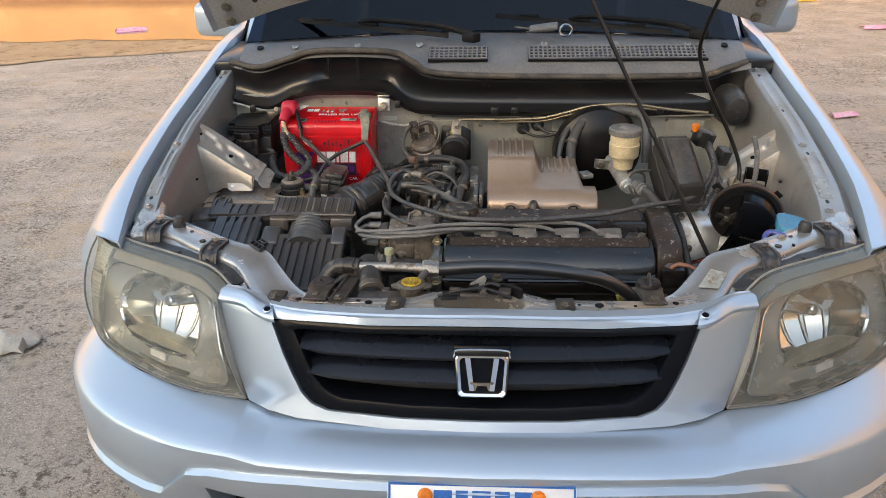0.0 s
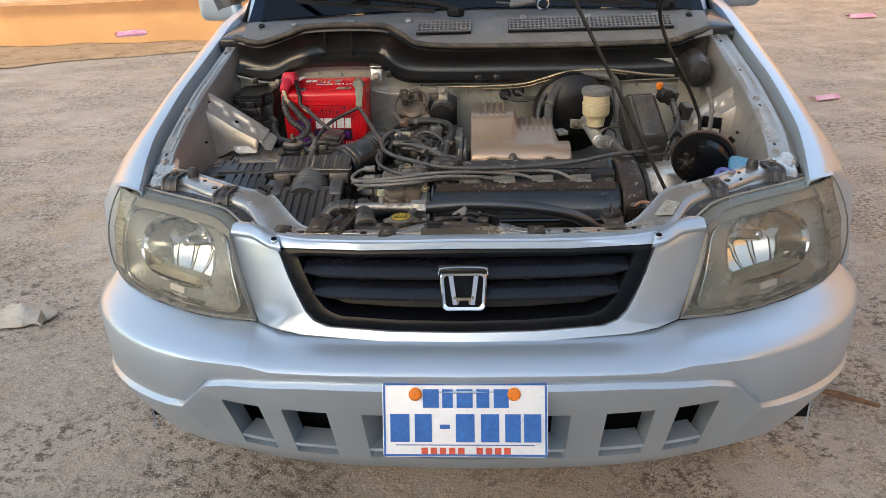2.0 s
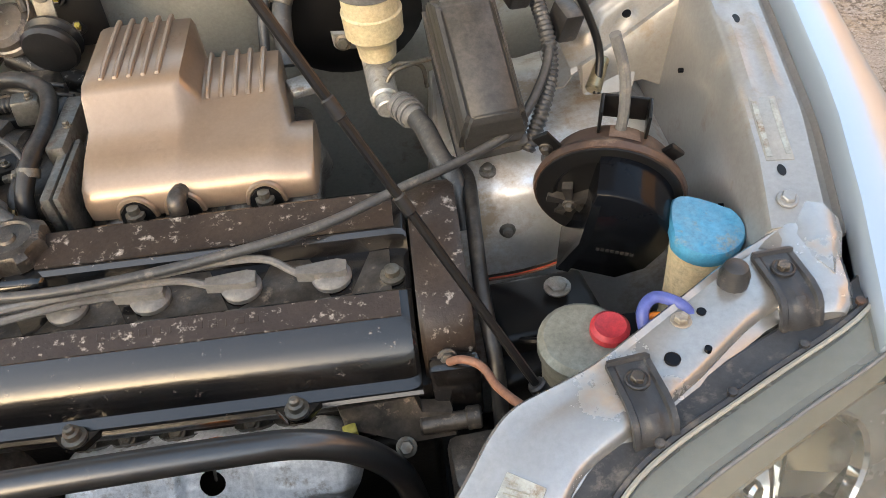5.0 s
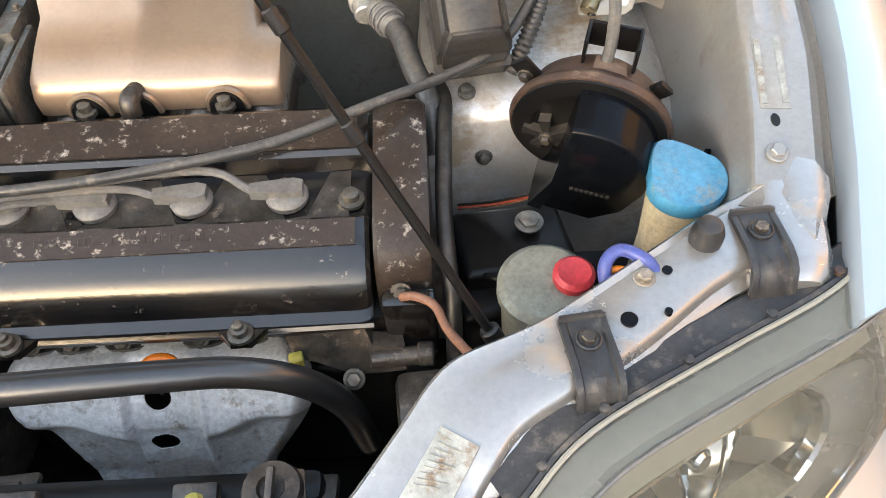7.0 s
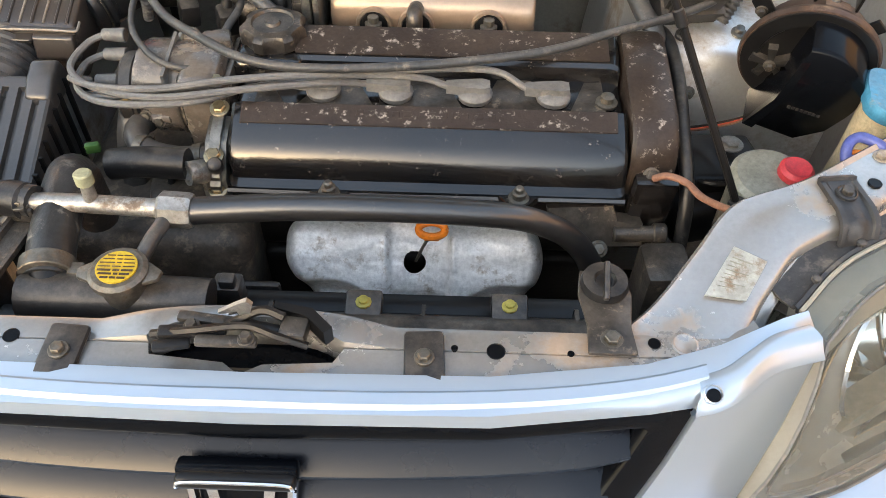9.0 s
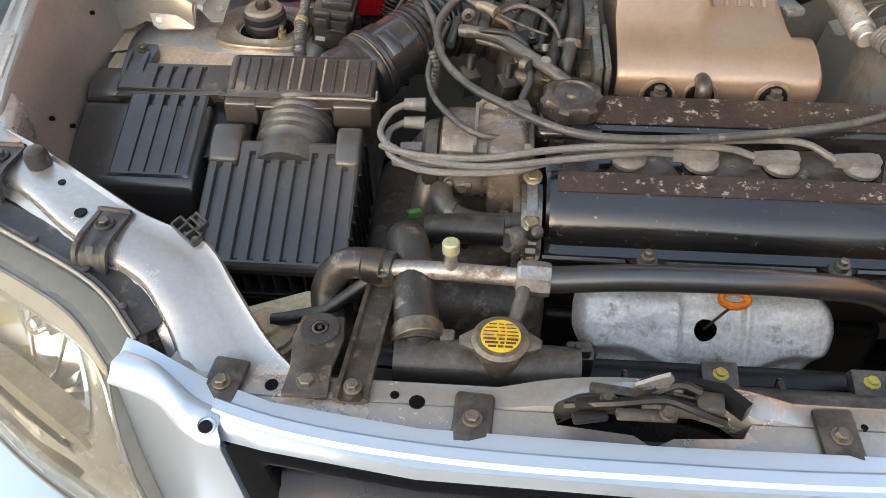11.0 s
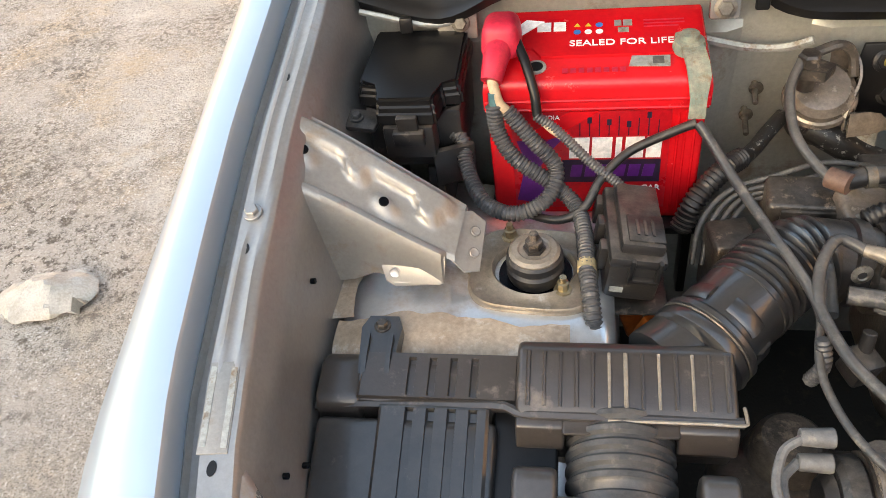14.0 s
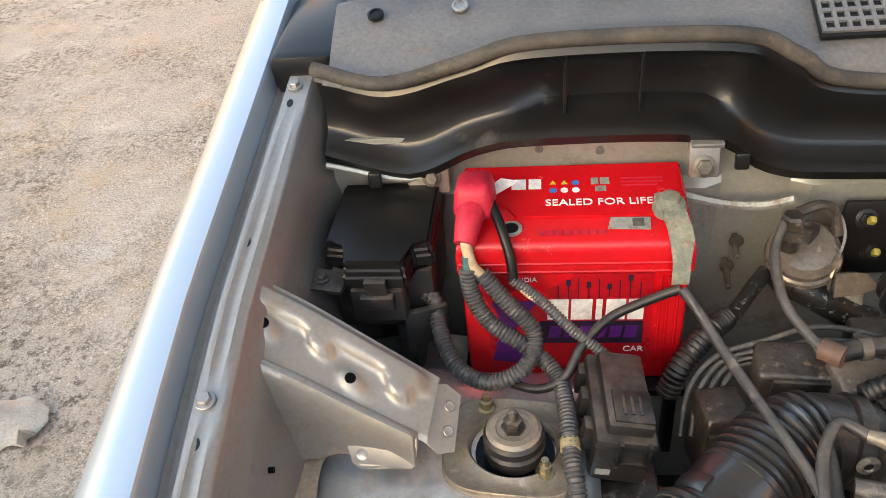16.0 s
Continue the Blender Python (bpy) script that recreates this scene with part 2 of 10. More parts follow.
M_FIREWALL = mat("firewall_paint", (0.44, 0.445, 0.40), (0.37, 0.37, 0.33), 6.0, 0.34, 0.45, 0.05, 100, dirt=(0.26, 0.215, 0.165), dirt_amount=0.22, dirt_scale=9.0, grain=0.1)
M_RUST = mat("rust_brown_film", (0.085, 0.050, 0.035), (0.045, 0.028, 0.022), 16.0, 0.42, 0.0, 0.1, 200, dirt=(0.21, 0.15, 0.11), dirt_amount=0.15, dirt_scale=22.0)
M_RAIL = mat("rail_paint", (0.345, 0.34, 0.33), (0.30, 0.29, 0.275), 7.0, 0.36, 0.55, 0.03, 200, dirt=(0.27, 0.225, 0.175), dirt_amount=0.22, dirt_scale=8.0, grain=0.08)
M_CASTAL = mat("clean_cast_alloy", (0.52, 0.51, 0.48), (0.40, 0.39, 0.365), 40.0, 0.42, 0.55, 0.2, 260, dirt=(0.22, 0.185, 0.15), dirt_amount=0.18, dirt_scale=60.0)
M_RELAY = mat("matt_black_cover", (0.030, 0.029, 0.028), (0.042, 0.039, 0.036), 14.0, 0.42, 0.0, 0.12, 420, spec=0.5, dust=0.3)
M_RADHOSE = mat("chalky_black_hose", (0.018, 0.018, 0.018), (0.034, 0.032, 0.030), 24.0, 0.42, 0.0, 0.35, 160, dirt=(0.22, 0.20, 0.17), dirt_amount=0.22, dirt_scale=38.0, spec=0.7)
M_LID = mat("brown_dusty_lid", (0.034, 0.028, 0.025), (0.052, 0.043, 0.037), 11.0, 0.32, 0.0, 0.10, 420, coat=0.25, dirt=(0.16, 0.13, 0.105), dirt_amount=0.14, dirt_scale=30.0, spec=0.7, grain=0.12)
M_CONDUIT = mat("dark_grey_conduit", (0.050, 0.051, 0.054), (0.078, 0.077, 0.077), 24.0, 0.38, dirt=(0.17, 0.155, 0.135), dirt_amount=0.16, dirt_scale=50.0, spec=0.5, dust=0.2)
M_TANMET = mat("tan_dusty_steel", (0.31, 0.265, 0.21), (0.24, 0.20, 0.155), 22.0, 0.40, 0.35, 0.15, 200, dirt=(0.40, 0.37, 0.33), dirt_amount=0.22, dirt_scale=26.0)
M_BAR = mat("satin_grille_bar", (0.005, 0.006, 0.009), (0.007, 0.008, 0.012), 7.0, 0.26, 0.0, 0.0, spec=0.42, grain=0.06)
M_WIPER = mat("matt_black_wiper", (0.008, 0.008, 0.009), (0.014, 0.014, 0.014), 20.0, 0.6, 0.0, 0.1, 300, spec=0.15)
M_GEAR = mat("dusty_gearbox_casting", (0.12, 0.10, 0.082), (0.055, 0.047, 0.040), 26.0, 0.45, 0.2, 0.4, 160, dirt=(0.22, 0.175, 0.13), dirt_amount=0.3, dirt_scale=40.0)
M_STRAP = mat("dusty_strap_rubber", (0.022, 0.022, 0.024), (0.038, 0.037, 0.037), 30.0, 0.42, 0.0, 0.15, 300, dirt=(0.12, 0.105, 0.09), dirt_amount=0.24, dirt_scale=45.0, spec=0.6)
M_DUCT = mat("grey_black_rubber", (0.013, 0.0132, 0.0145), (0.022, 0.021, 0.021), 14.0, 0.32, 0.0, 0.10, 300, coat=0.5, dirt=(0.10, 0.088, 0.075), dirt_amount=0.10, dirt_scale=30.0, spec=1.0, dust=0.06)
M_ACHOSE = mat("smooth_black_hose", (0.010, 0.0105, 0.012), (0.016, 0.0155, 0.016), 14.0, 0.36, 0.0, 0.08, 300, coat=0.5, dirt=(0.08, 0.07, 0.06), dirt_amount=0.08, dirt_scale=30.0, spec=1.0)
M_SEALTOP = mat("weathered_seal", (0.045, 0.042, 0.04), (0.10, 0.088, 0.075), 20.0, 0.65, 0.0, 0.2, 300, dirt=(0.30, 0.18, 0.08), dirt_amount=0.12, dirt_scale=18.0, spec=0.3)


def glass_mat(name, tint, rough):
    m = bpy.data.materials.new(name)
    m.use_nodes = True
    n, l = m.node_tree.nodes, m.node_tree.links
    n.remove(n["Principled BSDF"])
    tr, gl, mx, fr = (n.new(k) for k in ("ShaderNodeBsdfTransparent", "ShaderNodeBsdfGlossy", "ShaderNodeMixShader", "ShaderNodeFresnel"))
    tr.inputs[0].default_value = (*tint, 1)
    gl.inputs["Roughness"].default_value = rough
    fr.inputs[0].default_value = 1.5
    l.new(fr.outputs[0], mx.inputs[0])
    l.new(tr.outputs[0], mx.inputs[1])
    l.new(gl.outputs[0], mx.inputs[2])
    l.new(mx.outputs[0], n["Material Output"].inputs[0])
    return m


def haze_mat(name, tint, haze, amount):
    m = glass_mat(name, tint, 0.08)
    n, l = m.node_tree.nodes, m.node_tree.links
    first = n["Material Output"].inputs[0].links[0].from_socket
    df, mx, tx, mr = (n.new(k) for k in ("ShaderNodeBsdfDiffuse", "ShaderNodeMixShader", "ShaderNodeTexNoise", "ShaderNodeMapRange"))
    df.inputs[0].default_value = (*haze, 1)
    tx.inputs["Scale"].default_value = 14.0
    mr.inputs["To Min"].default_value, mr.inputs["To Max"].default_value = amount * 0.6, amount * 1.4
    l.new(tx.outputs["Fac"], mr.inputs["Value"])
    l.new(mr.outputs[0], mx.inputs[0])
    l.new(first, mx.inputs[1])
    l.new(df.outputs[0], mx.inputs[2])
    l.new(mx.outputs[0], n["Material Output"].inputs[0])
    return m


M_LENS = haze_mat("yellowed_lens", (0.97, 0.97, 0.94), (0.38, 0.37, 0.31), 0.17)
M_DISTRIB = mat("brown_stained_plastic", (0.155, 0.128, 0.105), (0.085, 0.072, 0.061), 30.0, 0.27, 0.0, 0.2, 260, coat=0.3, dirt=(0.30, 0.235, 0.175), dirt_amount=0.28, dirt_scale=30.0, spec=0.7)
M_SCREEN = glass_mat("windscreen_glass", (0.10, 0.14, 0.20), 0.02)


# ---- mesh recipes ----
def done(bm, sharp=35):
    bmesh.ops.recalc_face_normals(bm, faces=bm.faces)
    me = bpy.data.meshes.new("mesh")
    bm.to_mesh(me)
    bm.free()
    me.polygons.foreach_set("use_smooth", [True] * len(me.polygons))
    me.set_sharp_from_angle(angle=radians(sharp))
    return me


def part(name, bm, material, parent, label="", sharp=35):
    me = done(bm, sharp)
    me.materials.append(material)
    ob = new(name, me)
    ob.parent = parent
    if label:
        ob["label"] = label
    return ob


def thing(name, label, category, group="", kind=""):
    return tagged(new(name), label, category, group, kind)


def solo(name, bm, material, label, category, group="", kind="", sharp=35):
    return tagged(part(name, bm, material, None, "", sharp), label, category, group, kind)


def box(bm, c, s, rot=(0, 0, 0), bev=0.004, seg=2, top=None):
    """A bevelled box; top scales its upper face in x and y."""
    r = bmesh.ops.create_cube(bm, size=1.0)
    vs = r["verts"]
    for v in vs:
        if top and v.co.z > 0:
            v.co.x *= top[0]
            v.co.y *= top[1]
        v.co = Vector((v.co.x * s[0], v.co.y * s[1], v.co.z * s[2]))
    m = pose(*c, *rot)
    bmesh.ops.transform(bm, matrix=m, verts=vs)
    if bev:
        es = list({e for v in vs for e in v.link_edges})
        bmesh.ops.bevel(bm, geom=es, offset=bev, segments=seg, affect="EDGES", profile=0.5)
    return bm


def prism(bm, poly, h, m=None, bev=0.0, seg=2):
    """A polygon in x and y, raised by h along z, placed by m."""
    lo = [bm.verts.new((x, y, 0)) for x, y in poly]
    hi = [bm.verts.new((x, y, h)) for x, y in poly]
    k = len(poly)
    bm.faces.new(lo[::-1])
    bm.faces.new(hi)
    for i in range(k):
        bm.faces.new((lo[i], lo[(i + 1) % k], hi[(i + 1) % k], hi[i]))
    if m:
        bmesh.ops.transform(bm, matrix=m, verts=lo + hi)
    if bev:
        es = list({e for v in lo + hi for e in v.link_edges})
        bmesh.ops.bevel(bm, geom=es, offset=bev, segments=seg, affect="EDGES", profile=0.5)
    return bm


def axis(p0, p1):
    d = Vector(p1) - Vector(p0)
    return Matrix.Translation(p0) @ d.to_track_quat("Z", "Y").to_matrix().to_4x4(), d.length


def lathe(bm, prof, m=None, seg=20):
    """Turns (radius, height) pairs round z."""
    rings = []
    for r, z in prof:
        rings.append([bm.verts.new((r * math.cos(2 * math.pi * i / seg), r * math.sin(2 * math.pi * i / seg), z)) for i in range(seg)])
    for a, b in zip(rings, rings[1:]):
        for i in range(seg):
            bm.faces.new((a[i], a[(i + 1) % seg], b[(i + 1) % seg], b[i]))
    bm.faces.new(rings[0][::-1])
    bm.faces.new(rings[-1])
    if m:
        bmesh.ops.transform(bm, matrix=m, verts=[v for r in rings for v in r])
    return bm


def cyl(bm, p0, p1, r, r1=None, seg=14, bev=0.0):
    m, h = axis(p0, p1)
    r1 = r if r1 is None else r1
    prof = [(r, 0), (r1, h)] if not bev else [(r - bev, 0), (r, bev), (r1, h - bev), (r1 - bev, h)]
    return lathe(bm, prof, m, seg)


def smooth(pts, n=6, closed=False):
    ps = [Vector(p) for p in pts]
    out = []
    k = len(ps)
    for i in range(k if closed else k - 1):
        a, b = ps[i], ps[(i + 1) % k]
        p0 = ps[i - 1] if (i > 0 or closed) else a * 2 - b
        p3 = ps[(i + 2) % k] if (i + 2 < k or closed) else b * 2 - a
        for j in range(n):
            t = j / n
            out.append(0.5 * ((2 * a) + (b - p0) * t + (2 * p0 - 5 * a + 4 * b - p3) * t * t + (3 * a - p0 - 3 * b + p3) * t ** 3))
    if not closed:
        out.append(ps[-1])
    return out


def tube(bm, pts, r, seg=10, n=6, rib=0.0, pitch=0.006):
    """A round hose through pts; with rib it is corrugated every pitch metres."""
    path = smooth(pts, n)
    if rib:
        length = sum((b - a).length for a, b in zip(path, path[1:]))
        cnt = max(4, int(length / pitch) * 4)
        acc, fine, i, run = 0.0, [], 0, 0.0
        for j in range(cnt + 1):
            want = length * j / cnt
            while i < len(path) - 2 and run + (path[i + 1] - path[i]).length < want:
                run += (path[i + 1] - path[i]).length
                i += 1
            step = (path[i + 1] - path[i]).length or 1e-6
            fine.append(path[i].lerp(path[i + 1], min(1.0, (want - run) / step)))
        path = fine
    up = None
    rings = []
    for i, p in enumerate(path):
        d = (path[min(i + 1, len(path) - 1)] - path[max(i - 1, 0)]).normalized()
        if up is None:
            up = d.orthogonal().normalized()
        up = (up - d * up.dot(d)).normalized()
        side = d.cross(up)
        f = i / max(1, len(path) - 1)
        rad = r if not isinstance(r, (tuple, list)) else r[0] + (r[1] - r[0]) * f
        if rib:
            rad += rib * (0.0, 1.0, 1.0, 0.0)[i % 4]
        rings.append([bm.verts.new(p + (up * math.cos(2 * math.pi * k / seg) + side * math.sin(2 * math.pi * k / seg)) * rad) for k in range(seg)])
    for a, b in zip(rings, rings[1:]):
        for k in range(seg):
            bm.faces.new((a[k], a[(k + 1) % seg], b[(k + 1) % seg], b[k]))
    bm.faces.new(rings[0][::-1])
    bm.faces.new(rings[-1])
    return bm


def grid(bm, rows, th=0.0):
    """A sheet through rows of points, thickened by th."""
    vs = [[bm.verts.new(p) for p in r] for r in rows]
    fs = []
    for a, b in zip(vs, vs[1:]):
        for i in range(len(a) - 1):
            fs.append(bm.faces.new((a[i], a[i + 1], b[i + 1], b[i])))
    if th:
        bmesh.ops.recalc_face_normals(bm, faces=fs)
        bmesh.ops.solidify(bm, geom=fs, thickness=th)
    return vs


def loft(bm, rings, cap=True):
    vs = [[bm.verts.new(p) for p in r] for r in rings]
    k = len(vs[0])
    for a, b in zip(vs, vs[1:]):
        for i in range(k):
            bm.faces.new((a[i], a[(i + 1) % k], b[(i + 1) % k], b[i]))
    if cap:
        bm.faces.new(vs[0][::-1])
        bm.faces.new(vs[-1])
    return bm


def B():
    return bmesh.new()


def lerp(a, b, t):
    return a + (b - a) * t


def curve1(pairs, x):
    """Piecewise smooth value at x through (x, value) pairs."""
    for (x0, v0), (x1, v1) in zip(pairs, pairs[1:]):
        if x <= x1:
            t = max(0.0, min(1.0, (x - x0) / (x1 - x0)))
            return lerp(v0, v1, t)
    return pairs[-1][1]


def lettering(name, text, size, m, material, parent, depth=0.0004):
    cu = bpy.data.curves.new("text", "FONT")
    cu.body, cu.size, cu.extrude = text, size, depth
    ob = bpy.data.objects.new("text", cu)
    me = bpy.data.meshes.new_from_object(ob)
    bpy.data.objects.remove(ob)
    me.transform(m)
    me.materials.append(material)
    o = new(name, me)
    o.parent = parent
    return o


def bolt(parent, p, n=(0, 0, 1), r=0.006, washer=True, material=None):
    bm = B()
    m, _ = axis(p, Vector(p) + Vector(n))
    if washer:
        lathe(bm, [(r * 1.42, -0.001), (r * 1.42, 0.0012), (r * 1.32, 0.0017)], m, 16)
    lathe(bm, [(r, 0.0015), (r, 0.0055), (r * 0.85, 0.0065)], m, 6)
    return part("bolt", bm, material or M_STEEL, parent)


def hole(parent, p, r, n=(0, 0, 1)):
    """A black disc with a rolled rim, just proud, standing for a hole's shade."""
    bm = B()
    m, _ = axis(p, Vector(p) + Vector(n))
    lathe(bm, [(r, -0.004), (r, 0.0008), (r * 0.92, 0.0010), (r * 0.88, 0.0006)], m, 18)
    return part("hole_disc", bm, M_GRILLE, parent)


# ---- the yard ----
def ground_material():
    m = mat("packed_concrete", (0.57, 0.505, 0.435), (0.46, 0.40, 0.335), 0.9, 0.85, 0.0, 0.0)
    n, l = m.node_tree.nodes, m.node_tree.links
    b = n["Principled BSDF"]
    co = n["Texture Coordinate"]
    base = b.inputs["Base Color"].links[0].from_socket

    def tex(s, d, r):
        t = n.new("ShaderNodeTexNoise")
        t.inputs["Scale"].default_value, t.inputs["Detail"].default_value, t.inputs["Roughness"].default_value = s, d, r
        l.new(co.outputs["Object"], t.inputs["Vector"])
        return t.outputs["Fac"]

    def rng(v, a, c):
        r = n.new("ShaderNodeMapRange")
        r.inputs[1].default_value, r.inputs[2].default_value = a, c
        l.new(v, r.inputs[0])
        return r.outputs[0]

    def mix(f, a, col):
        x = n.new("ShaderNodeMix")
        x.data_type = "RGBA"
        l.new(f, x.inputs[0])
        l.new(a, x.inputs[6])
        x.inputs[7].default_value = (*col, 1)
        return x.outputs[2]

    def both(a, c):
        x = n.new("ShaderNodeMath")
        x.operation = "MULTIPLY"
        l.new(a, x.inputs[0])
        l.new(c, x.inputs[1])
        return x.outputs[0]

    fine, mid, big = tex(45, 6, 0.75), tex(7, 6, 0.7), tex(1.7, 5, 0.6)
    c = mix(rng(mid, 0.5, 0.68), base, (0.56, 0.46, 0.35))
    c = mix(rng(tex(3.3, 6, 0.7), 0.52, 0.75), c, (0.72, 0.67, 0.60))
    c = mix(rng(tex(2.4, 5, 0.7), 0.52, 0.66), c, (0.54, 0.42, 0.29))
    c = mix(both(rng(fine, 0.48, 0.56), rng(big, 0.46, 0.58)), c, (0.20, 0.16, 0.12))
    c = mix(rng(tex(0.55, 4, 0.65), 0.48, 0.66), c, (0.50, 0.44, 0.375))
    c = mix(both(rng(tex(22, 6, 0.8), 0.51, 0.58), rng(tex(1.1, 4, 0.6), 0.47, 0.58)), c, (0.14, 0.11, 0.085))
    c = mix(both(rng(tex(160, 3, 0.6), 0.54, 0.60), rng(tex(5, 5, 0.7), 0.42, 0.56)), c, (0.24, 0.20, 0.16))
    c = mix(both(rng(tex(110, 4, 0.7), 0.57, 0.62), rng(mid, 0.35, 0.55)), c, (0.72, 0.67, 0.60))
    l.new(c, b.inputs["Base Color"])
    bp = n.new("ShaderNodeBump")
    bp.inputs["Strength"].default_value, bp.inputs["Distance"].default_value = 1.0, 0.02
    s = n.new("ShaderNodeMath")
    l.new(fine, s.inputs[0])
    l.new(mid, s.inputs[1])
    l.new(s.outputs[0], bp.inputs["Height"])
    l.new(bp.outputs[0], b.inputs["Normal"])
    return m


bm = B()
edges = [-400, -120, -60] + [i for i in range(-30, 31, 2)] + [60, 120, 400]
near = lambda x, y: 0.012 * noise.noise((x * 0.35, y * 0.35, 0.3)) if abs(x) < 29 and abs(y) < 29 else -0.02
grid(bm, [[(x, y, near(x, y) - 0.006) for x in edges] for y in edges])
tagged(part("ground", bm, ground_material(), None), "pale worn concrete yard with dark gravelly patches", "ground", kind="structure")

bm = B()
cen = bm.verts.new((-6.2, 11.0, 0.006))
ring = []
for i in range(80):
    t = 2 * math.pi * i / 80
    w = 1 + 0.28 * noise.noise((math.cos(t) * 1.8, math.sin(t) * 1.8, 9.2)) + 0.16 * noise.noise((math.cos(t) * 5, math.sin(t) * 5, 3.2))
    ring.append(bm.verts.new((-6.2 + 6.2 * w * math.cos(t), 11.0 + 4.0 * w * math.sin(t), 0.006)))
for i in range(80):
    bm.faces.new((cen, ring[i], ring[(i + 1) % 80]))
tagged(part("mud", bm, mat("wet_mud", (0.30, 0.21, 0.125), (0.40, 0.30, 0.19), 2.2, 0.55, 0.0, 0.6, 12.0, dirt=(0.19, 0.13, 0.08), dirt_amount=0.35, dirt_scale=4.0), None), "wet brown mud round the puddle", "mud", kind="structure")
M_WATER = mat("puddle_water", (0.13, 0.085, 0.045), (0.075, 0.05, 0.025), 0.8, 0.07, 0.0, 0.10, 3.0, rvar=0.05)
bm = B()
cen = bm.verts.new((-6.0, 11.4, 0.012))
ring = []
for i in range(72):
    a = 2 * math.pi * i / 72
    w = 1 + 0.30 * noise.noise((math.cos(a) * 1.6, math.sin(a) * 1.6, 4.2)) + 0.10 * noise.noise((math.cos(a) * 6, math.sin(a) * 6, 1.2))
    ring.append(bm.verts.new((-6.0 + 5.0 * w * math.cos(a), 11.4 + 2.9 * w * math.sin(a), 0.012)))
for i in range(72):
    bm.faces.new((cen, ring[i], ring[(i + 1) % 72]))
tagged(part("water", bm, M_WATER, None), "shallow muddy puddle lying on the yard", "puddle", kind="structure")

M_WALL = mat("ochre_render", (0.35, 0.255, 0.165), (0.28, 0.20, 0.128), 0.6, 0.85, 0.0, 0.3, 40.0, dirt=(0.36, 0.27, 0.17), dirt_amount=0.3, dirt_scale=1.5)
bm = B()
box(bm, (0, 20, 4.5), (90, 0.4, 9.0), bev=0.02)
north = tagged(part("wall_north", bm, M_WALL, None), "long sunlit ochre rendered building wall", "wall", kind="structure")
bm = B()
box(bm, (0, 19.78, 0.45), (90, 0.05, 0.9), bev=0.01)
part("plinth", bm, mat("brown_plinth_paint", (0.16, 0.10, 0.06), (0.12, 0.075, 0.05), 1.2, 0.8, 0.0, 0.2, 30.0), north)
# unseen wall added to throw orange reflections onto the right wing
bm = B()
box(bm, (12.5, 4.0, 4.7), (0.4, 31.5, 9.4), bev=0.02)
tagged(part("reflector_wall_east", bm, M_WALL, None), "unseen ochre wall added for warm reflections in the right wing", "wall", kind="structure")
# unseen wall added to block the low sun, blue to cool reflections
M_SHADEWALL = mat("pale_blue_render", (0.50, 0.56, 0.66), (0.44, 0.50, 0.60), 0.5, 0.9, 0.0, 0.2, 30.0)
bm = B()
box(bm, (0, -16, 3.7), (90, 0.5, 7.4), bev=0.02)
tagged(part("shade_wall_south", bm, M_SHADEWALL, None), "unseen pale blue-grey wall added to block the sun and cool reflections", "wall", kind="structure")


def rag():
    bm = B()
    rows = []
    for j in range(15):
        r = []
        for i in range(19):
            u, v = i / 18 * 2 - 1, j / 14 * 2 - 1
            d = math.sqrt(u * u + v * v)
            k = 1 / max(1.0, d / 0.95)
            h = 0.065 * max(0, 1 - d) + 0.03 * abs(noise.noise((u * 2.6, v * 2.6, 7))) * (1 - 0.6 * min(1, d)) + 0.006
            r.append((u * k * 0.16 + 0.02 * noise.noise((v * 3, 1, 2)), v * k * 0.10 + 0.02 * noise.noise((u * 3, 5, 2)), h))
        rows.append(r)
    grid(bm, rows, 0.003)
    bmesh.ops.transform(bm, matrix=pose(-1.96, 1.46, 0, 0, 0, 12), verts=bm.verts)
    return solo("plastic_bag", bm, M_BAG, "crumpled dirty white plastic bag on the ground", "litter", sharp=20)


rag()


def wrapper(x, y, turn, s, material, label, name="wrapper"):
    bm = B()
    rows = []
    for j in range(7):
        rows.append([((i / 8 - 0.5) * s * (1.0 if 1 < j < 5 else 1.15), (j / 6 - 0.5) * s * 0.55, 0.01 + 0.05 * s * abs(noise.noise((i * 0.9, j * 0.8, x))) + 0.12 * s * math.sin(math.pi * j / 6)) for i in range(9)])
    grid(bm, rows, 0.002)
    bmesh.ops.transform(bm, matrix=pose(x, y, 0, 0, 0, turn), verts=bm.verts)
    return solo(name, bm, material, label, "litter", "litter in the yard", sharp=20)


wrapper(2.75, 5.1, 20, 0.20, M_PINK, "pink and white plastic wrapper on the ground")
wrapper(4.85, 9.5, 5, 0.30, M_PINK, "pink and white plastic wrapper on the ground")
wrapper(-4.95, 9.75, 30, 0.35, M_PINK, "purple plastic bag floating in the puddle", "plastic_scrap")
wrapper(4.9, 12.4, 0, 0.4, M_YELLOW, "yellow plastic scrap on the ground", "plastic_scrap")
bm = B()
grid(bm, [[(1.21 + 0.10 * u + 0.01 * v, 0.86 - 0.06 * u + 0.018 * v * (1 - abs(u)), 0.012 + 0.012 * v * v + 0.006 * noise.noise((u * 4, v, 3))) for v in (-1, -0.5, 0, 0.5, 1)] for u in [i / 8 * 2 - 1 for i in range(9)]], 0.002)
solo("dry_leaf", bm, M_LEAF, "curled dry brown leaf on the ground", "leaf", sharp=20)

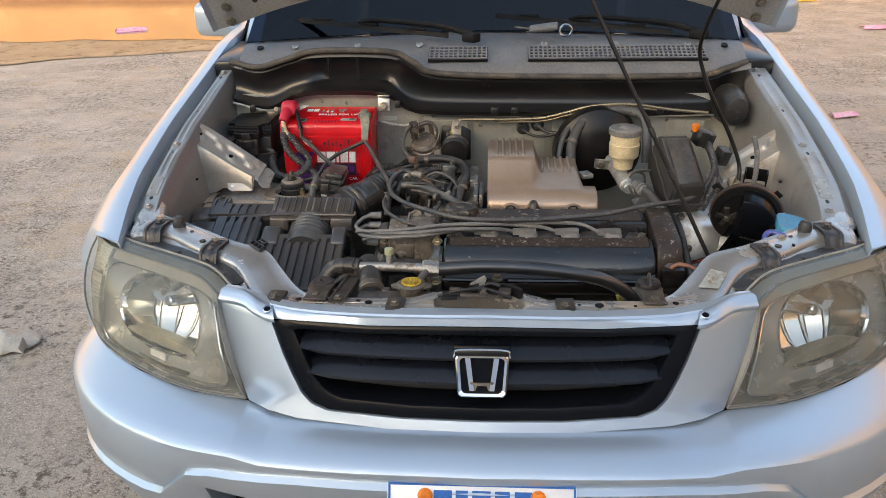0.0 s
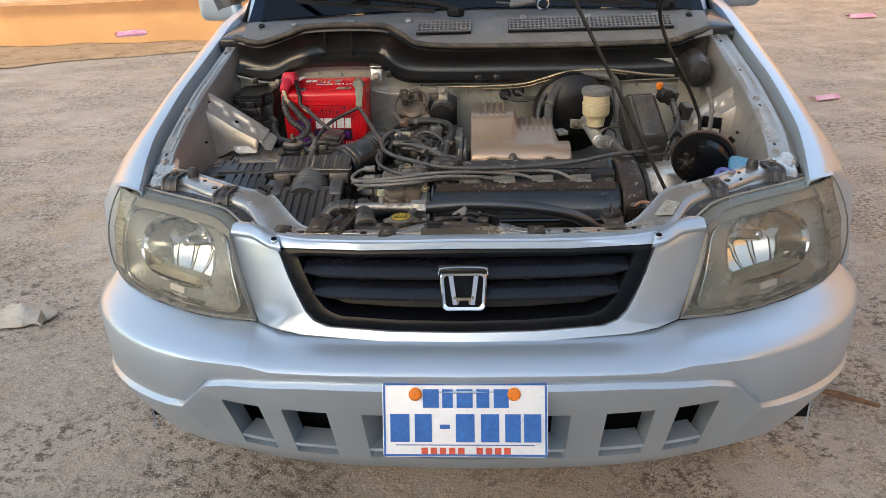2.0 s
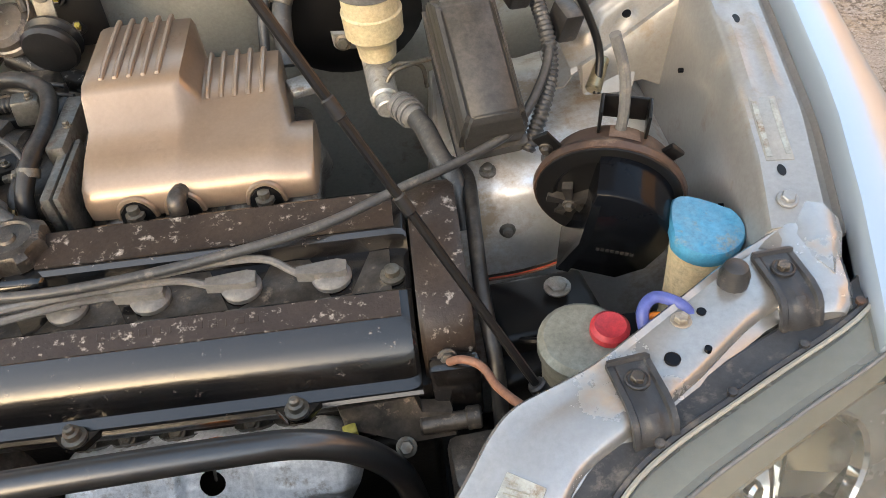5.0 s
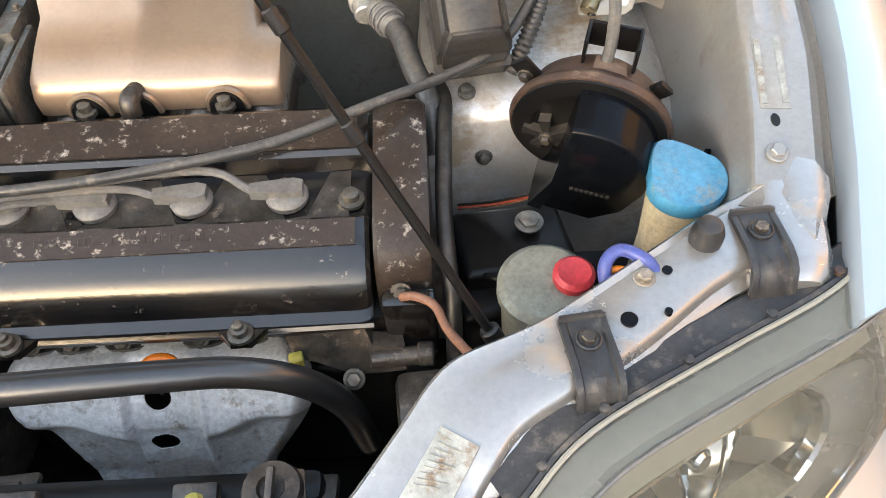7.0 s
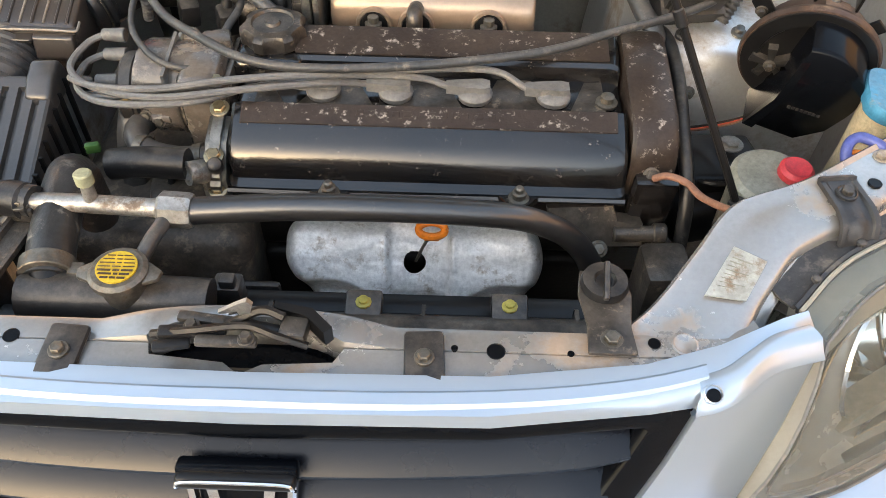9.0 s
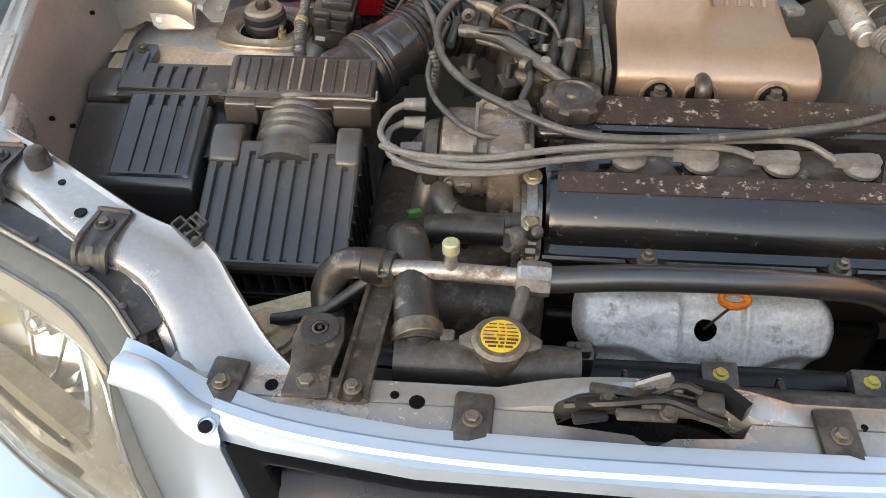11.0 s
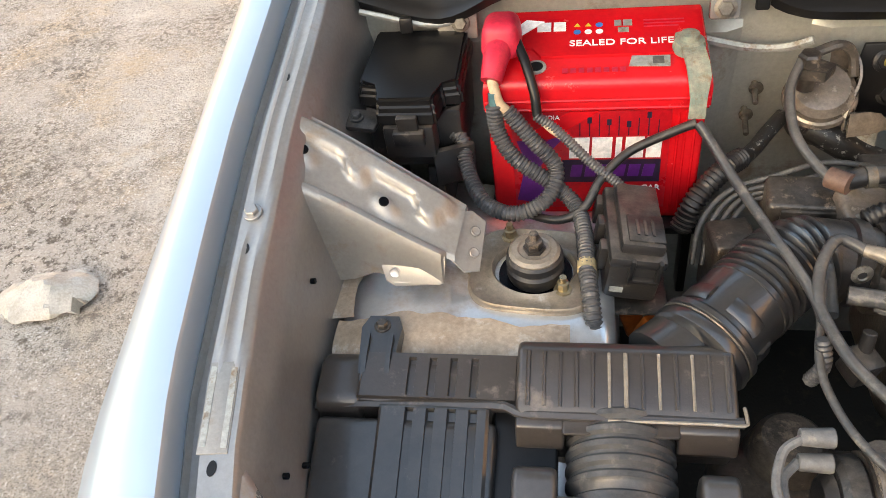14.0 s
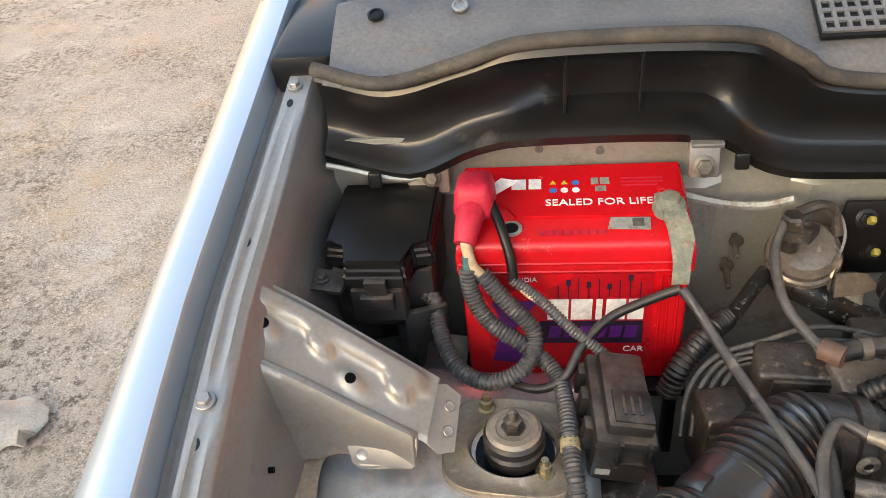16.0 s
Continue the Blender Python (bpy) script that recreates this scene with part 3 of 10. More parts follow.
# ---- the car: shell ----
FY = lambda x, z: -0.097 + 0.38 * (z - 0.795) + 0.14 * x * x + 0.9 * x ** 4   # face of the grille panel
car = thing("car", "silver compact off-road car with its bonnet propped open", "car")
ZR = lambda y: 0.965 + 0.215 * y                       # line of the wing top
BP = smooth([(0, -0.20, 0), (0.25, -0.19, 0), (0.44, -0.160, 0), (0.60, -0.10, 0), (0.73, -0.01, 0), (0.82, 0.09, 0), (0.872, 0.19, 0), (0.890, 0.28, 0)], 8)


def bumper_station(s):
    """Plan point and outward normal at s, 0 in the middle to 1 at the wheel; minus for the other side."""
    k = abs(s) * (len(BP) - 1)
    i = min(int(k), len(BP) - 2)
    p = BP[i].lerp(BP[i + 1], k - i)
    d = BP[min(i + 1, len(BP) - 1)] - BP[max(i - 1, 0)] if i else Vector((1, 0, 0))
    nrm = Vector((d.y, -d.x, 0)).normalized()
    if s < 0:
        p, nrm = Vector((-p.x, p.y, 0)), Vector((-nrm.x, nrm.y, 0))
    return p, nrm


def crease(x):
    return curve1([(0, 0.745), (0.3, 0.742), (0.47, 0.728), (0.52, 0.715), (0.585, 0.648), (0.62, 0.640), (0.80, 0.615), (0.87, 0.60)], abs(x))


OPEN = [(-0.508, -0.422), (-0.372, -0.276), (-0.205, 0.205), (0.276, 0.372), (0.422, 0.508)]


def x_to_s(x):
    lo, hi = 0.0, 1.0
    for _ in range(30):
        md = (lo + hi) / 2
        if bumper_station(md)[0].x < abs(x):
            lo = md
        else:
            hi = md
    return math.copysign(lo, x) if x else 0.0


LAMP_Y = [(0.40, -0.045), (0.430, -0.028), (0.55, 0.0), (0.68, 0.078), (0.785, 0.165), (0.858, 0.270)]
LAMP_Z = [(0.40, 0.797), (0.430, 0.802), (0.55, 0.798), (0.68, 0.794), (0.785, 0.793), (0.858, 0.795)]


def bumper():
    ss = sorted({round(i / 22, 4) for i in range(-22, 23)} | {round(x_to_s(x), 4) for o in OPEN for x in o} | {round(x_to_s(sg * x), 4) for x in (0.47, 0.52, 0.585) for sg in (-1, 1)})
    rows = []
    for s in ss:
        p, nn = bumper_station(s)
        a = abs(p.x)
        zc = crease(p.x)
        w = min(1.0, (a / 0.86) ** 2)
        low = 0.0 if a < 0.52 else min(1.0, (a - 0.52) / 0.15)
        # inner top edge: along the grille panel, then under the lamp
        ex = min(a, 0.845)
        ix, iy, iz = (a, FY(a, 0.795) + 0.004, 0.792) if a < 0.40 else (ex, curve1(LAMP_Y, ex), curve1(LAMP_Z, ex))
        if a >= 0.40:
            iy -= 0.004
        inner = Vector((math.copysign(ix, p.x), iy, iz))
        nose = p + Vector((0, 0, lerp(iz - 0.018, iz - 0.05, w)))
        top = [inner + Vector((0, 0.012, -0.02)), inner] + [inner.lerp(nose, t) + Vector((0, 0, h)) for t, h in ((0.4, 0.012 * (1 - w)), (0.75, 0.011 * (1 - 0.5 * w)), (0.94, 0.006))]
        prof = [(0.0, nose.z), (0.0, lerp(nose.z, zc + 0.02, 0.5)), (0.004, zc + 0.012), (0.010, zc + 0.004), (0.0, zc - 0.004), (0.004, zc - 0.02),
                (lerp(0.030, 0.02, low), lerp(min(0.664, zc - 0.05), zc - 0.05, low)), (lerp(0.085, 0.035, low), lerp(0.520, 0.545, low)), (lerp(0.105, 0.05, low), lerp(0.480, 0.52, low)), (0.135, lerp(0.458, 0.505, low)), (0.22, lerp(0.452, 0.50, low))]
        rows.append(top + [p - nn * d + Vector((0, 0, z)) for d, z in prof])
    bm = B()
    vs = [[bm.verts.new(q) for q in r] for r in rows]
    fs = []
    for i, (a, b) in enumerate(zip(vs, vs[1:])):
        xm = (rows[i][0].x + rows[i + 1][0].x) / 2
        for j in range(len(a) - 1):
            if j == 11 and any(lo < (bumper_station(ss[i])[0].x + bumper_station(ss[i + 1])[0].x) / 2 < hi for lo, hi in OPEN):
                continue
            fs.append(bm.faces.new((a[j], b[j], b[j + 1], a[j + 1])))
    for lo, hi in OPEN:
        idx = [i for i in range(len(ss)) if lo - 1e-3 <= bumper_station(ss[i])[0].x <= hi + 1e-3]
        loop = [vs[i][11] for i in idx] + [vs[i][12] for i in reversed(idx)]
        cen = sum((v.co for v in loop), Vector()) / len(loop)
        back = []
        for v in loop:
            q = v.co.lerp(cen, 0.14) + Vector((0, 0.055, 0.0))
            back.append(bm.verts.new(q))
        for i in range(len(loop)):
            bm.faces.new((loop[i], loop[(i + 1) % len(loop)], back[(i + 1) % len(loop)], back[i]))
    return part("front_bumper", bm, M_SILVER, car, "silver front bumper with lower air openings", 40)


bumper_ob = bumper()
# black sheet added behind the openings so they read as deep shade
bm = B()
rows = []
for i in range(25):
    p, nn = bumper_station(i / 24 * 1.3 - 0.65)
    rows.append([p - nn * d + Vector((0, 0, z)) for d, z in ((0.13, 0.66), (0.16, 0.60), (0.17, 0.5), (0.18, 0.47))])
grid(bm, rows, 0.01)
part("opening_shade", bm, M_PANEL, bumper_ob, "black sheet for the deep shade in the bumper openings")
for lo, hi in OPEN:
    bm = B()
    rows = []
    for i in range(9):
        p, nn = bumper_station(x_to_s(lerp(lo, hi, i / 8)) if abs(lerp(lo, hi, i / 8)) > 1e-4 else 0.0)
        rows.append([p - nn * d + Vector((0, 0, z)) for d, z in ((0.078, 0.548), (0.13, 0.552))])
    grid(bm, rows, 0.008)
    part("bumper_slat", bm, M_SILVER, bumper_ob)


def plate():
    ob = thing("number_plate", "white number plate with blue markings and orange screws", "number plate")
    m = Matrix.Translation((0.0015, -0.187, 0.756)) @ pose(0, 0, 0, 90 - 20.5, 0, 0)
    w, h = 0.309, 0.142
    bm = B()
    prism(bm, [(-w / 2 + 0.006, -h), (w / 2 - 0.006, -h), (w / 2, -h + 0.006), (w / 2, -0.006), (w / 2 - 0.006, 0), (-w / 2 + 0.006, 0), (-w / 2, -0.006), (-w / 2, -h + 0.006)], 0.004, m, 0.001)
    part("plate_sheet", bm, M_PLATE, ob)

    def bar(name, x0, y0, x1, y1, mm, t=0.0012):
        bm = B()
        prism(bm, [(x0, y0), (x1, y0), (x1, y1), (x0, y1)], t, m @ Matrix.Translation((0, 0, 0.0042)))
        part(name, bm, mm, ob)
    e = 0.0035
    for x0, y0, x1, y1 in ((-w / 2 + 0.002, -0.002 - e, w / 2 - 0.002, -0.002), (-w / 2 + 0.002, -h + 0.002, w / 2 - 0.002, -h + 0.002 + e), (-w / 2 + 0.002, -h + 0.006, -w / 2 + 0.002 + e, -0.006), (w / 2 - 0.002 - e, -h + 0.006, w / 2 - 0.002, -0.006)):
        bar("border", x0, y0, x1, y1, M_BLUE)
    for x0, x1 in ((-0.078, -0.048), (-0.042, -0.022), (-0.015, 0.015), (0.022, 0.046), (0.054, 0.082)):
        bar("marking_bar", x0, -0.048, x1, -0.013, M_BLUE)
    for x0, x1 in ((-0.140, -0.104), (-0.094, -0.062), (-0.047, -0.028), (-0.017, 0.018), (0.030, 0.064), (0.075, 0.104), (0.110, 0.142)):
        if x1 - x0 < 0.02:
            bar("marking_bar", x0, -0.088, x1, -0.080, M_BLUE)
        else:
            bar("marking_bar", x0, -0.113, x1, -0.060, M_BLUE)
    bar("rule", -0.13, -0.1195, 0.13, -0.118, M_BLUE)
    for i in range(10):
        if i != 5:
            bar("marking_bar", -0.082 + i * 0.0172, -0.136, -0.070 + i * 0.0172, -0.124, M_REDPRINT)
    for sx in (-1, 1):
        bm = B()
        lathe(bm, [(0.0125, 0), (0.0125, 0.004), (0.009, 0.008), (0.004, 0.009)], m @ Matrix.Translation((sx * 0.092, -0.022, 0.0045)), 18)
        part("plate_screw", bm, M_ORANGE, ob, "orange plastic screw cap")
        bm = B()
        box(bm, m @ Vector((sx * 0.093, 0.003, 0.002)), (0.058, 0.012, 0.006), (-20.5, 0, 0), 0.002)
        part("plate_bracket", bm, M_SILVER, ob)


plate()


def pane(pts, off=0.0):
    return [Vector((x, FY(x, z) + off, z)) for x, z in pts]


def half_loop(pts):
    """Mirrors an outline given for x >= 0, from top middle round to bottom middle."""
    return pts + [(-x, z) for x, z in reversed(pts) if x > 0.001]


g_out = half_loop([(0, 0.976), (0.2, 0.972), (0.33, 0.970), (0.395, 0.974), (0.45, 0.981), (0.476, 0.978), (0.484, 0.955), (0.468, 0.90), (0.446, 0.85), (0.425, 0.806), (0.385, 0.798), (0.33, 0.794), (0.16, 0.791), (0, 0.790)])
g_in = half_loop([(0, 0.962), (0.2, 0.958), (0.33, 0.956), (0.366, 0.954), (0.374, 0.950), (0.372, 0.944), (0.366, 0.93), (0.353, 0.90), (0.336, 0.868), (0.318, 0.838), (0.30, 0.822), (0.27, 0.813), (0.14, 0.809), (0, 0.808)])
bm = B()
back = [v + Vector((0, 0.03, 0)) for v in pane(g_out)]
rim = pane(g_out, 0.006)
front_o = [Vector((v.x * 0.985, v.y - 0.006, lerp(v.z, 0.88, 0.02))) for v in pane(g_out, 0.0)]
front_i = pane(g_in, -0.004)
deep = pane(g_in, 0.035)
loft(bm, [back, rim, front_o, front_i, deep], False)
surround = part("grille_surround", bm, M_SILVER, car, "silver grille surround with swept ears", 60)
# swept ears: a stepped lip that climbs back over the lamps
for sx in (-1, 1):
    top = smooth([(0.470, 0.060, 0.985), (0.438, 0.049, 0.985), (0.414, 0.033, 0.982), (0.393, 0.020, 0.976), (0.370, 0.014, 0.972)], 5)
    fold = smooth([(0.477, 0.046, 0.984), (0.434, 0.032, 0.983), (0.406, 0.010, 0.978), (0.390, 0.001, 0.972), (0.370, -0.004, 0.9705)], 5)
    low = smooth([(0.479, 0.034, 0.971), (0.434, 0.019, 0.970), (0.405, -0.003, 0.965), (0.384, -0.013, 0.960), (0.366, -0.016, 0.957)], 5)
    bm = B()
    rows = []
    for a, b, c in zip(top, fold, low):
        r = [a + Vector((0, 0.004, -0.016)), a + Vector((0, 0.002, -0.002)), a, a.lerp(b, 0.5) + Vector((0, 0, 0.0012)), b + Vector((0, 0.002, 0)), b + Vector((0, -0.001, -0.002)), b.lerp(c, 0.5) + Vector((0, 0.0015, 0)), c + Vector((0, 0, 0.002)), c, c + Vector((0, 0.004, -0.008)), c + Vector((0, 0.016, -0.012))]
        rows.append([(sx * q.x, q.y, q.z) for q in r])
    grid(bm, rows, 0.002)
    part("ear", bm, M_SILVER, surround, "", 70)
# top flange of the surround
bm = B()
grid(bm, [[(x, FY(abs(x), 0.972) + dy, curve1([(0, 0.976), (0.2, 0.972), (0.33, 0.970), (0.4, 0.974), (0.44, 0.98)], abs(x)) + dz) for dy, dz in ((0.0, -0.002), (0.004, 0.002), (0.014, 0.003), (0.022, -0.004))] for x in [i / 20 * 0.378 for i in range(-20, 21)]], 0.003)
part("flange", bm, M_SILVER, surround)
for sx in (-1, 1):
    bm = B()
    lathe(bm, [(0.0082, -0.004), (0.0082, 0.002), (0.0070, 0.0028), (0.0062, 0.001)], axis((sx * 0.379, -0.002, 0.9712), (sx * 0.379, -0.006, 0.980))[0], 18)
    part("clip_cup", bm, M_SILVER, surround)
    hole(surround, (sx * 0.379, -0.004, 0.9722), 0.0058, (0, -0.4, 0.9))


def grille():
    f_o = half_loop([(x * 0.992, lerp(z, 0.88, 0.012)) for x, z in [(0, 0.962), (0.2, 0.958), (0.33, 0.956), (0.366, 0.954), (0.374, 0.950), (0.372, 0.944), (0.366, 0.93), (0.353, 0.90), (0.336, 0.868), (0.318, 0.838), (0.30, 0.822), (0.27, 0.813), (0.14, 0.809), (0, 0.808)]])
    f_i = half_loop([(0, 0.945), (0.2, 0.943), (0.31, 0.942), (0.325, 0.940), (0.328, 0.936), (0.326, 0.932), (0.318, 0.915), (0.306, 0.892), (0.292, 0.866), (0.276, 0.850), (0.262, 0.842), (0.24, 0.836), (0.12, 0.832), (0, 0.831)])
    bm = B()
    mixed = lambda f, o: [v.lerp(w, f) + Vector((0, o, 0)) for v, w in zip(pane(f_o), pane(f_i))]
    loft(bm, [pane(f_o, 0.03), pane(f_o, 0.004), mixed(0.06, -0.002), mixed(0.5, -0.004), mixed(0.92, -0.002), pane(f_i, 0.003), pane(f_i, 0.05)], False)
    g = part("grille", bm, M_GRILLE, car, "black grille with two wide horizontal bars")
    for z0, z1, half in ((0.933, 0.903, 0.320), (0.894, 0.864, 0.306)):
        bm = B()
        rows = []
        for i in range(-16, 17):
            x = half * i / 16
            e = 1 - max(0, abs(i) - 14) / 2 * 0.5
            zm = (z0 + z1) / 2
            rows.append([Vector((x, FY(x, z) + o, lerp(zm, z, e))) for z, o in ((z0, 0.030), (z0 - 0.004, 0.012), (z1 + 0.006, -0.002), (z1 + 0.001, 0.0), (z1, 0.006), (z1 + 0.004, 0.030))])
        loft(bm, rows)
        part("grille_bar", bm, M_BAR, g)
    # plain black plate added to give the gaps between bars their shade
    bm = B()
    grid(bm, [[(x, FY(x, z) + 0.055, z) for x in [i / 8 * 0.37 for i in range(-8, 9)]] for z in (0.80, 0.952)], 0.004)
    part("grille_backing", bm, M_PANEL, g, "black plate for the shade behind the bars")
    # badge on its bracket
    c = Vector((0.0, FY(0, 0.888) - 0.012, 0.888))
    mm = Matrix.Translation(c) @ pose(0, 0, 0, 90 - 20, 0, 0)
    bm = B()
    box(bm, c + Vector((0, 0.012, 0.044)), (0.098, 0.016, 0.016), (-20, 0, 0), 0.004)
    box(bm, c + Vector((0, 0.016, -0.005)), (0.07, 0.02, 0.06), (-20, 0, 0), 0.004)
    part("badge_bracket", bm, M_GRILLE, g)
    bm = B()
    box(bm, c + Vector((0, 0.006, 0.043)), (0.096, 0.020, 0.014), (-20, 0, 0), 0.005, 3)
    part("badge_brow", bm, M_PANEL, g, "glossy black cap above the badge")
    bm = B()
    tube(bm, [c + Vector((x, y, z)) for x, y, z in ((-0.047, -0.001, 0.036), (-0.046, -0.004, 0.044), (-0.040, -0.003, 0.0505), (0.0, -0.003, 0.052), (0.040, -0.003, 0.0505), (0.046, -0.004, 0.044), (0.047, -0.001, 0.036))], 0.0016, 6, 4)
    part("brow_edge", bm, M_CHROME, g, "chrome edge of the cap")

    def rr(w, h, r, k=5, tx=0.0):
        out = []
        for qx, qy, a0 in ((1, 1, 0), (-1, 1, 90), (-1, -1, 180), (1, -1, 270)):
            for i in range(k + 1):
                a = radians(a0 + 90 * i / k)
                y = qy * (h - r) + r * math.sin(a)
                out.append(((qx * (w - r) + r * math.cos(a)) * (1 + tx * y / h), y))
        return out
    o1, o2, o3 = rr(0.0435, 0.0375, 0.011, 5, 0.06), rr(0.041, 0.035, 0.010, 5, 0.06), rr(0.0365, 0.0305, 0.008, 5, 0.06)
    bm = B()
    loft(bm, [[mm @ Vector((x, y, z)) for x, y in o] for o, z in ((o1, -0.006), (o1, 0.003), (o2, 0.006), (o3, 0.004), (o3, -0.004))], False)
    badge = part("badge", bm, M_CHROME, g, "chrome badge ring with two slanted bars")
    for sx in (-1, 1):
        bm = B()
        loft(bm, [[mm @ Vector((sx * x, y, z)) for x, y in ((0.013, -0.026), (0.021, -0.026), (0.029, 0.030), (0.020, 0.030))] for z in (-0.004, 0.004)])
        part("badge_bar", bm, M_CHROME, badge)
        bm = B()
        lathe(bm, [(0.0032, 0.0), (0.0028, 0.0016), (0.0014, 0.0020)], mm @ Matrix.Translation((sx * 0.017, -0.012, 0.0035)), 10)
        part("badge_screw", bm, M_STEEL, badge)
    bm = B()
    loft(bm, [[mm @ Vector((x, y, z)) for x, y in ((-0.017, -0.026), (-0.011, -0.026), (-0.008, -0.018), (0.008, -0.018), (0.011, -0.026), (0.017, -0.026), (0.015, -0.013), (-0.015, -0.013))] for z in (-0.004, 0.0015)])
    part("badge_bridge", bm, M_STEEL, badge)
    bm = B()
    prism(bm, rr(0.036, 0.030, 0.008), 0.002, mm @ Matrix.Translation((0, 0, -0.005)))
    part("badge_backing", bm, M_GRILLE, badge)


grille()


# ---- lamps ----
def headlamp(sx):
    """Lamp unit of one side; u runs outwards, v upwards."""
    lo = smooth([(0.427, -0.036, 0.806), (0.55, 0.0, 0.802), (0.68, 0.078, 0.798), (0.785, 0.165, 0.797), (0.856, 0.262, 0.797)], 6)
    hi = smooth([(0.487, 0.053, 0.970), (0.54, 0.102, 0.985), (0.64, 0.155, 0.990), (0.745, 0.208, 0.994), (0.803, 0.262, 0.998)], 6)
    lamp = part("headlamp", B(), M_PANEL, car, "headlamp unit with hazy yellowed lens")
    k = len(lo)

    def at(u, v, off=0.0):
        i = min(int(u * (k - 1)), k - 2)
        f = u * (k - 1) - i
        a, b = lo[i].lerp(lo[i + 1], f), hi[i].lerp(hi[i + 1], f)
        d = (lo[min(i + 2, k - 1)] - lo[max(i - 1, 0)])
        nn = Vector((d.y, -d.x, 0)).normalized() * 0.9 + Vector((0, 0, 0.25))
        q = a.lerp(b, v) + nn * (0.022 * math.sin(math.pi * min(1, max(0, v))) ** 0.8 + off)
        return Vector((sx * q.x, q.y, q.z))
    bm = B()
    grid(bm, [[at(u / 24, v / 10) for u in range(25)] for v in range(11)])
    lens = part("lens", bm, M_LENS, lamp, "hazy yellowed clear plastic lens")
    lens.visible_shadow = False
    bm = B()
    grid(bm, [[at(0, v / 10, o) + Vector((sx * 0.001, 0, 0)) for v in range(11)] for o in (0.0, -0.012, -0.03, -0.06)], 0.0015)
    part("lens_side", bm, M_BAND, lens, "brownish side wall of the lens")
    # border lip of the lens
    bm = B()
    loop = [at(u / 24, 0, 0.001) for u in range(25)] + [at(1, v / 6, 0.001) for v in range(1, 7)] + [at(u / 24, 1, 0.001) for u in range(23, -1, -1)] + [at(0, v / 6, 0.001) for v in range(5, 0, -1)]
    tube(bm, loop + loop[:1], 0.0018, 6, 1)
    part("lens_edge", bm, M_LEAD, lamp)
    # black tub behind the lens
    bm = B()
    grid(bm, [[at(u / 12, v, o * (1.0 if u < 9 else (12.4 - u) / 4)) for u in range(13)] for v, o in ((0.0, -0.004), (0.0, -0.05), (0.12, -0.11), (0.5, -0.14), (0.9, -0.11), (0.99, -0.02), (0.995, -0.004))], 0.003)
    part("housing", bm, M_HOUSING, lamp)

    def oval(cu, cv, ru, rv, n=40, p=1.0, a0=0.0):
        return [(cu + ru * math.copysign(abs(math.cos(t)) ** p, math.cos(t)), cv + rv * math.copysign(abs(math.sin(t)) ** p, math.sin(t))) for t in [a0 + 2 * math.pi * i / n for i in range(n)]]
    # bezel: a grey dish from the chamber's edge in to the bowl
    outer = [(0.055 + 0.70 * ((q[0] - 0.0) * (1.0 if q[0] > 0.5 else (1 - 0.10 * (1 - q[1])))), 0.05 + 0.84 * q[1]) for q in oval(0.5, 0.5, 0.5, 0.5, 40, 0.28)]
    inner = oval(0.46, 0.52, 0.225, 0.335, 40, 0.85)
    bm = B()
    loft(bm, [[at(u, v, o) for u, v in ring] for ring, o in ((outer, -0.010), ([(lerp(x[0], y[0], 0.08), lerp(x[1], y[1], 0.08)) for x, y in zip(outer, inner)], -0.018), ([(lerp(x[0], y[0], 0.8), lerp(x[1], y[1], 0.8)) for x, y in zip(outer, inner)], -0.034), (inner, -0.036))], False)
    part("bezel", bm, M_HOUSING, lamp, "grey plastic bezel", 40)
    bm = B()
    tube(bm, [at(u, v, -0.009) for u, v in outer + outer[:1]], 0.0022, 6, 1)
    part("bezel_edge", bm, M_REFLECT, lamp)
    bm = B()
    loft(bm, [[at(0.46 + (u - 0.46) * s, 0.52 + (v - 0.52) * s, o) for u, v in inner] for s, o in ((1.06, -0.033), (1.03, -0.030), (1.0, -0.034), (1.0, -0.045))], False)
    part("reflector_rim", bm, M_CHROME, lamp, "bright rim round the reflector")
    # reflector bowl of tall mirror facets
    bowl = None
    deep = lambda e, h: -0.040 - 0.075 * max(0.0, 1 - (e * e + h * h)) ** 0.5
    for q in range(9):
        e0, e1 = -1 + 2 * q / 9, -1 + 2 * (q + 1) / 9
        bm = B()
        rows = []
        for r in range(9):
            h = -1 + 2 * r / 8
            tilt = (0.010 if q % 2 else -0.006) * (1 if r < 5 else -0.6)
            lim = lambda e: max(-1.0, min(1.0, e)) * max(0.12, (1 - min(0.985, h * h)) ** 0.5)
            m0, m1 = lim(e0), lim(e1)
            rows.append([at(0.46 + 0.235 * m0, 0.52 + 0.345 * h, deep(m0, h * 0.9) + tilt), at(0.46 + 0.235 * m1, 0.52 + 0.345 * h, deep(m1, h * 0.9) - tilt)])
        grid(bm, rows, 0.0015)
        f = part("reflector" if bowl is None else "facet", bm, M_REFLECT, bowl or lamp, "bright reflector of tall mirror facets" if bowl is None else "", 20)
        bowl = bowl or f
    # bulb shield with its bright diamond cap
    bm = B()
    c0, c1 = at(0.46, 0.62, -0.11), at(0.46, 0.62, -0.050)
    cyl(bm, c0, c1, 0.013, 0.011, 14, 0.003)
    part("bulb_shield", bm, M_CHROME, bowl)
    bm = B()
    for du, dv, s in ((0.0, 0.10, 1.0), (-0.05, 0.0, 0.9), (0.05, 0.02, 0.8)):
        loft(bm, [[at(0.46 + du + x * s, 0.66 + dv + y * s, o) for x, y in ((-0.035, 0.02), (0.0, -0.05), (0.035, 0.02), (0.0, 0.05))] for o in (-0.064, -0.056)])
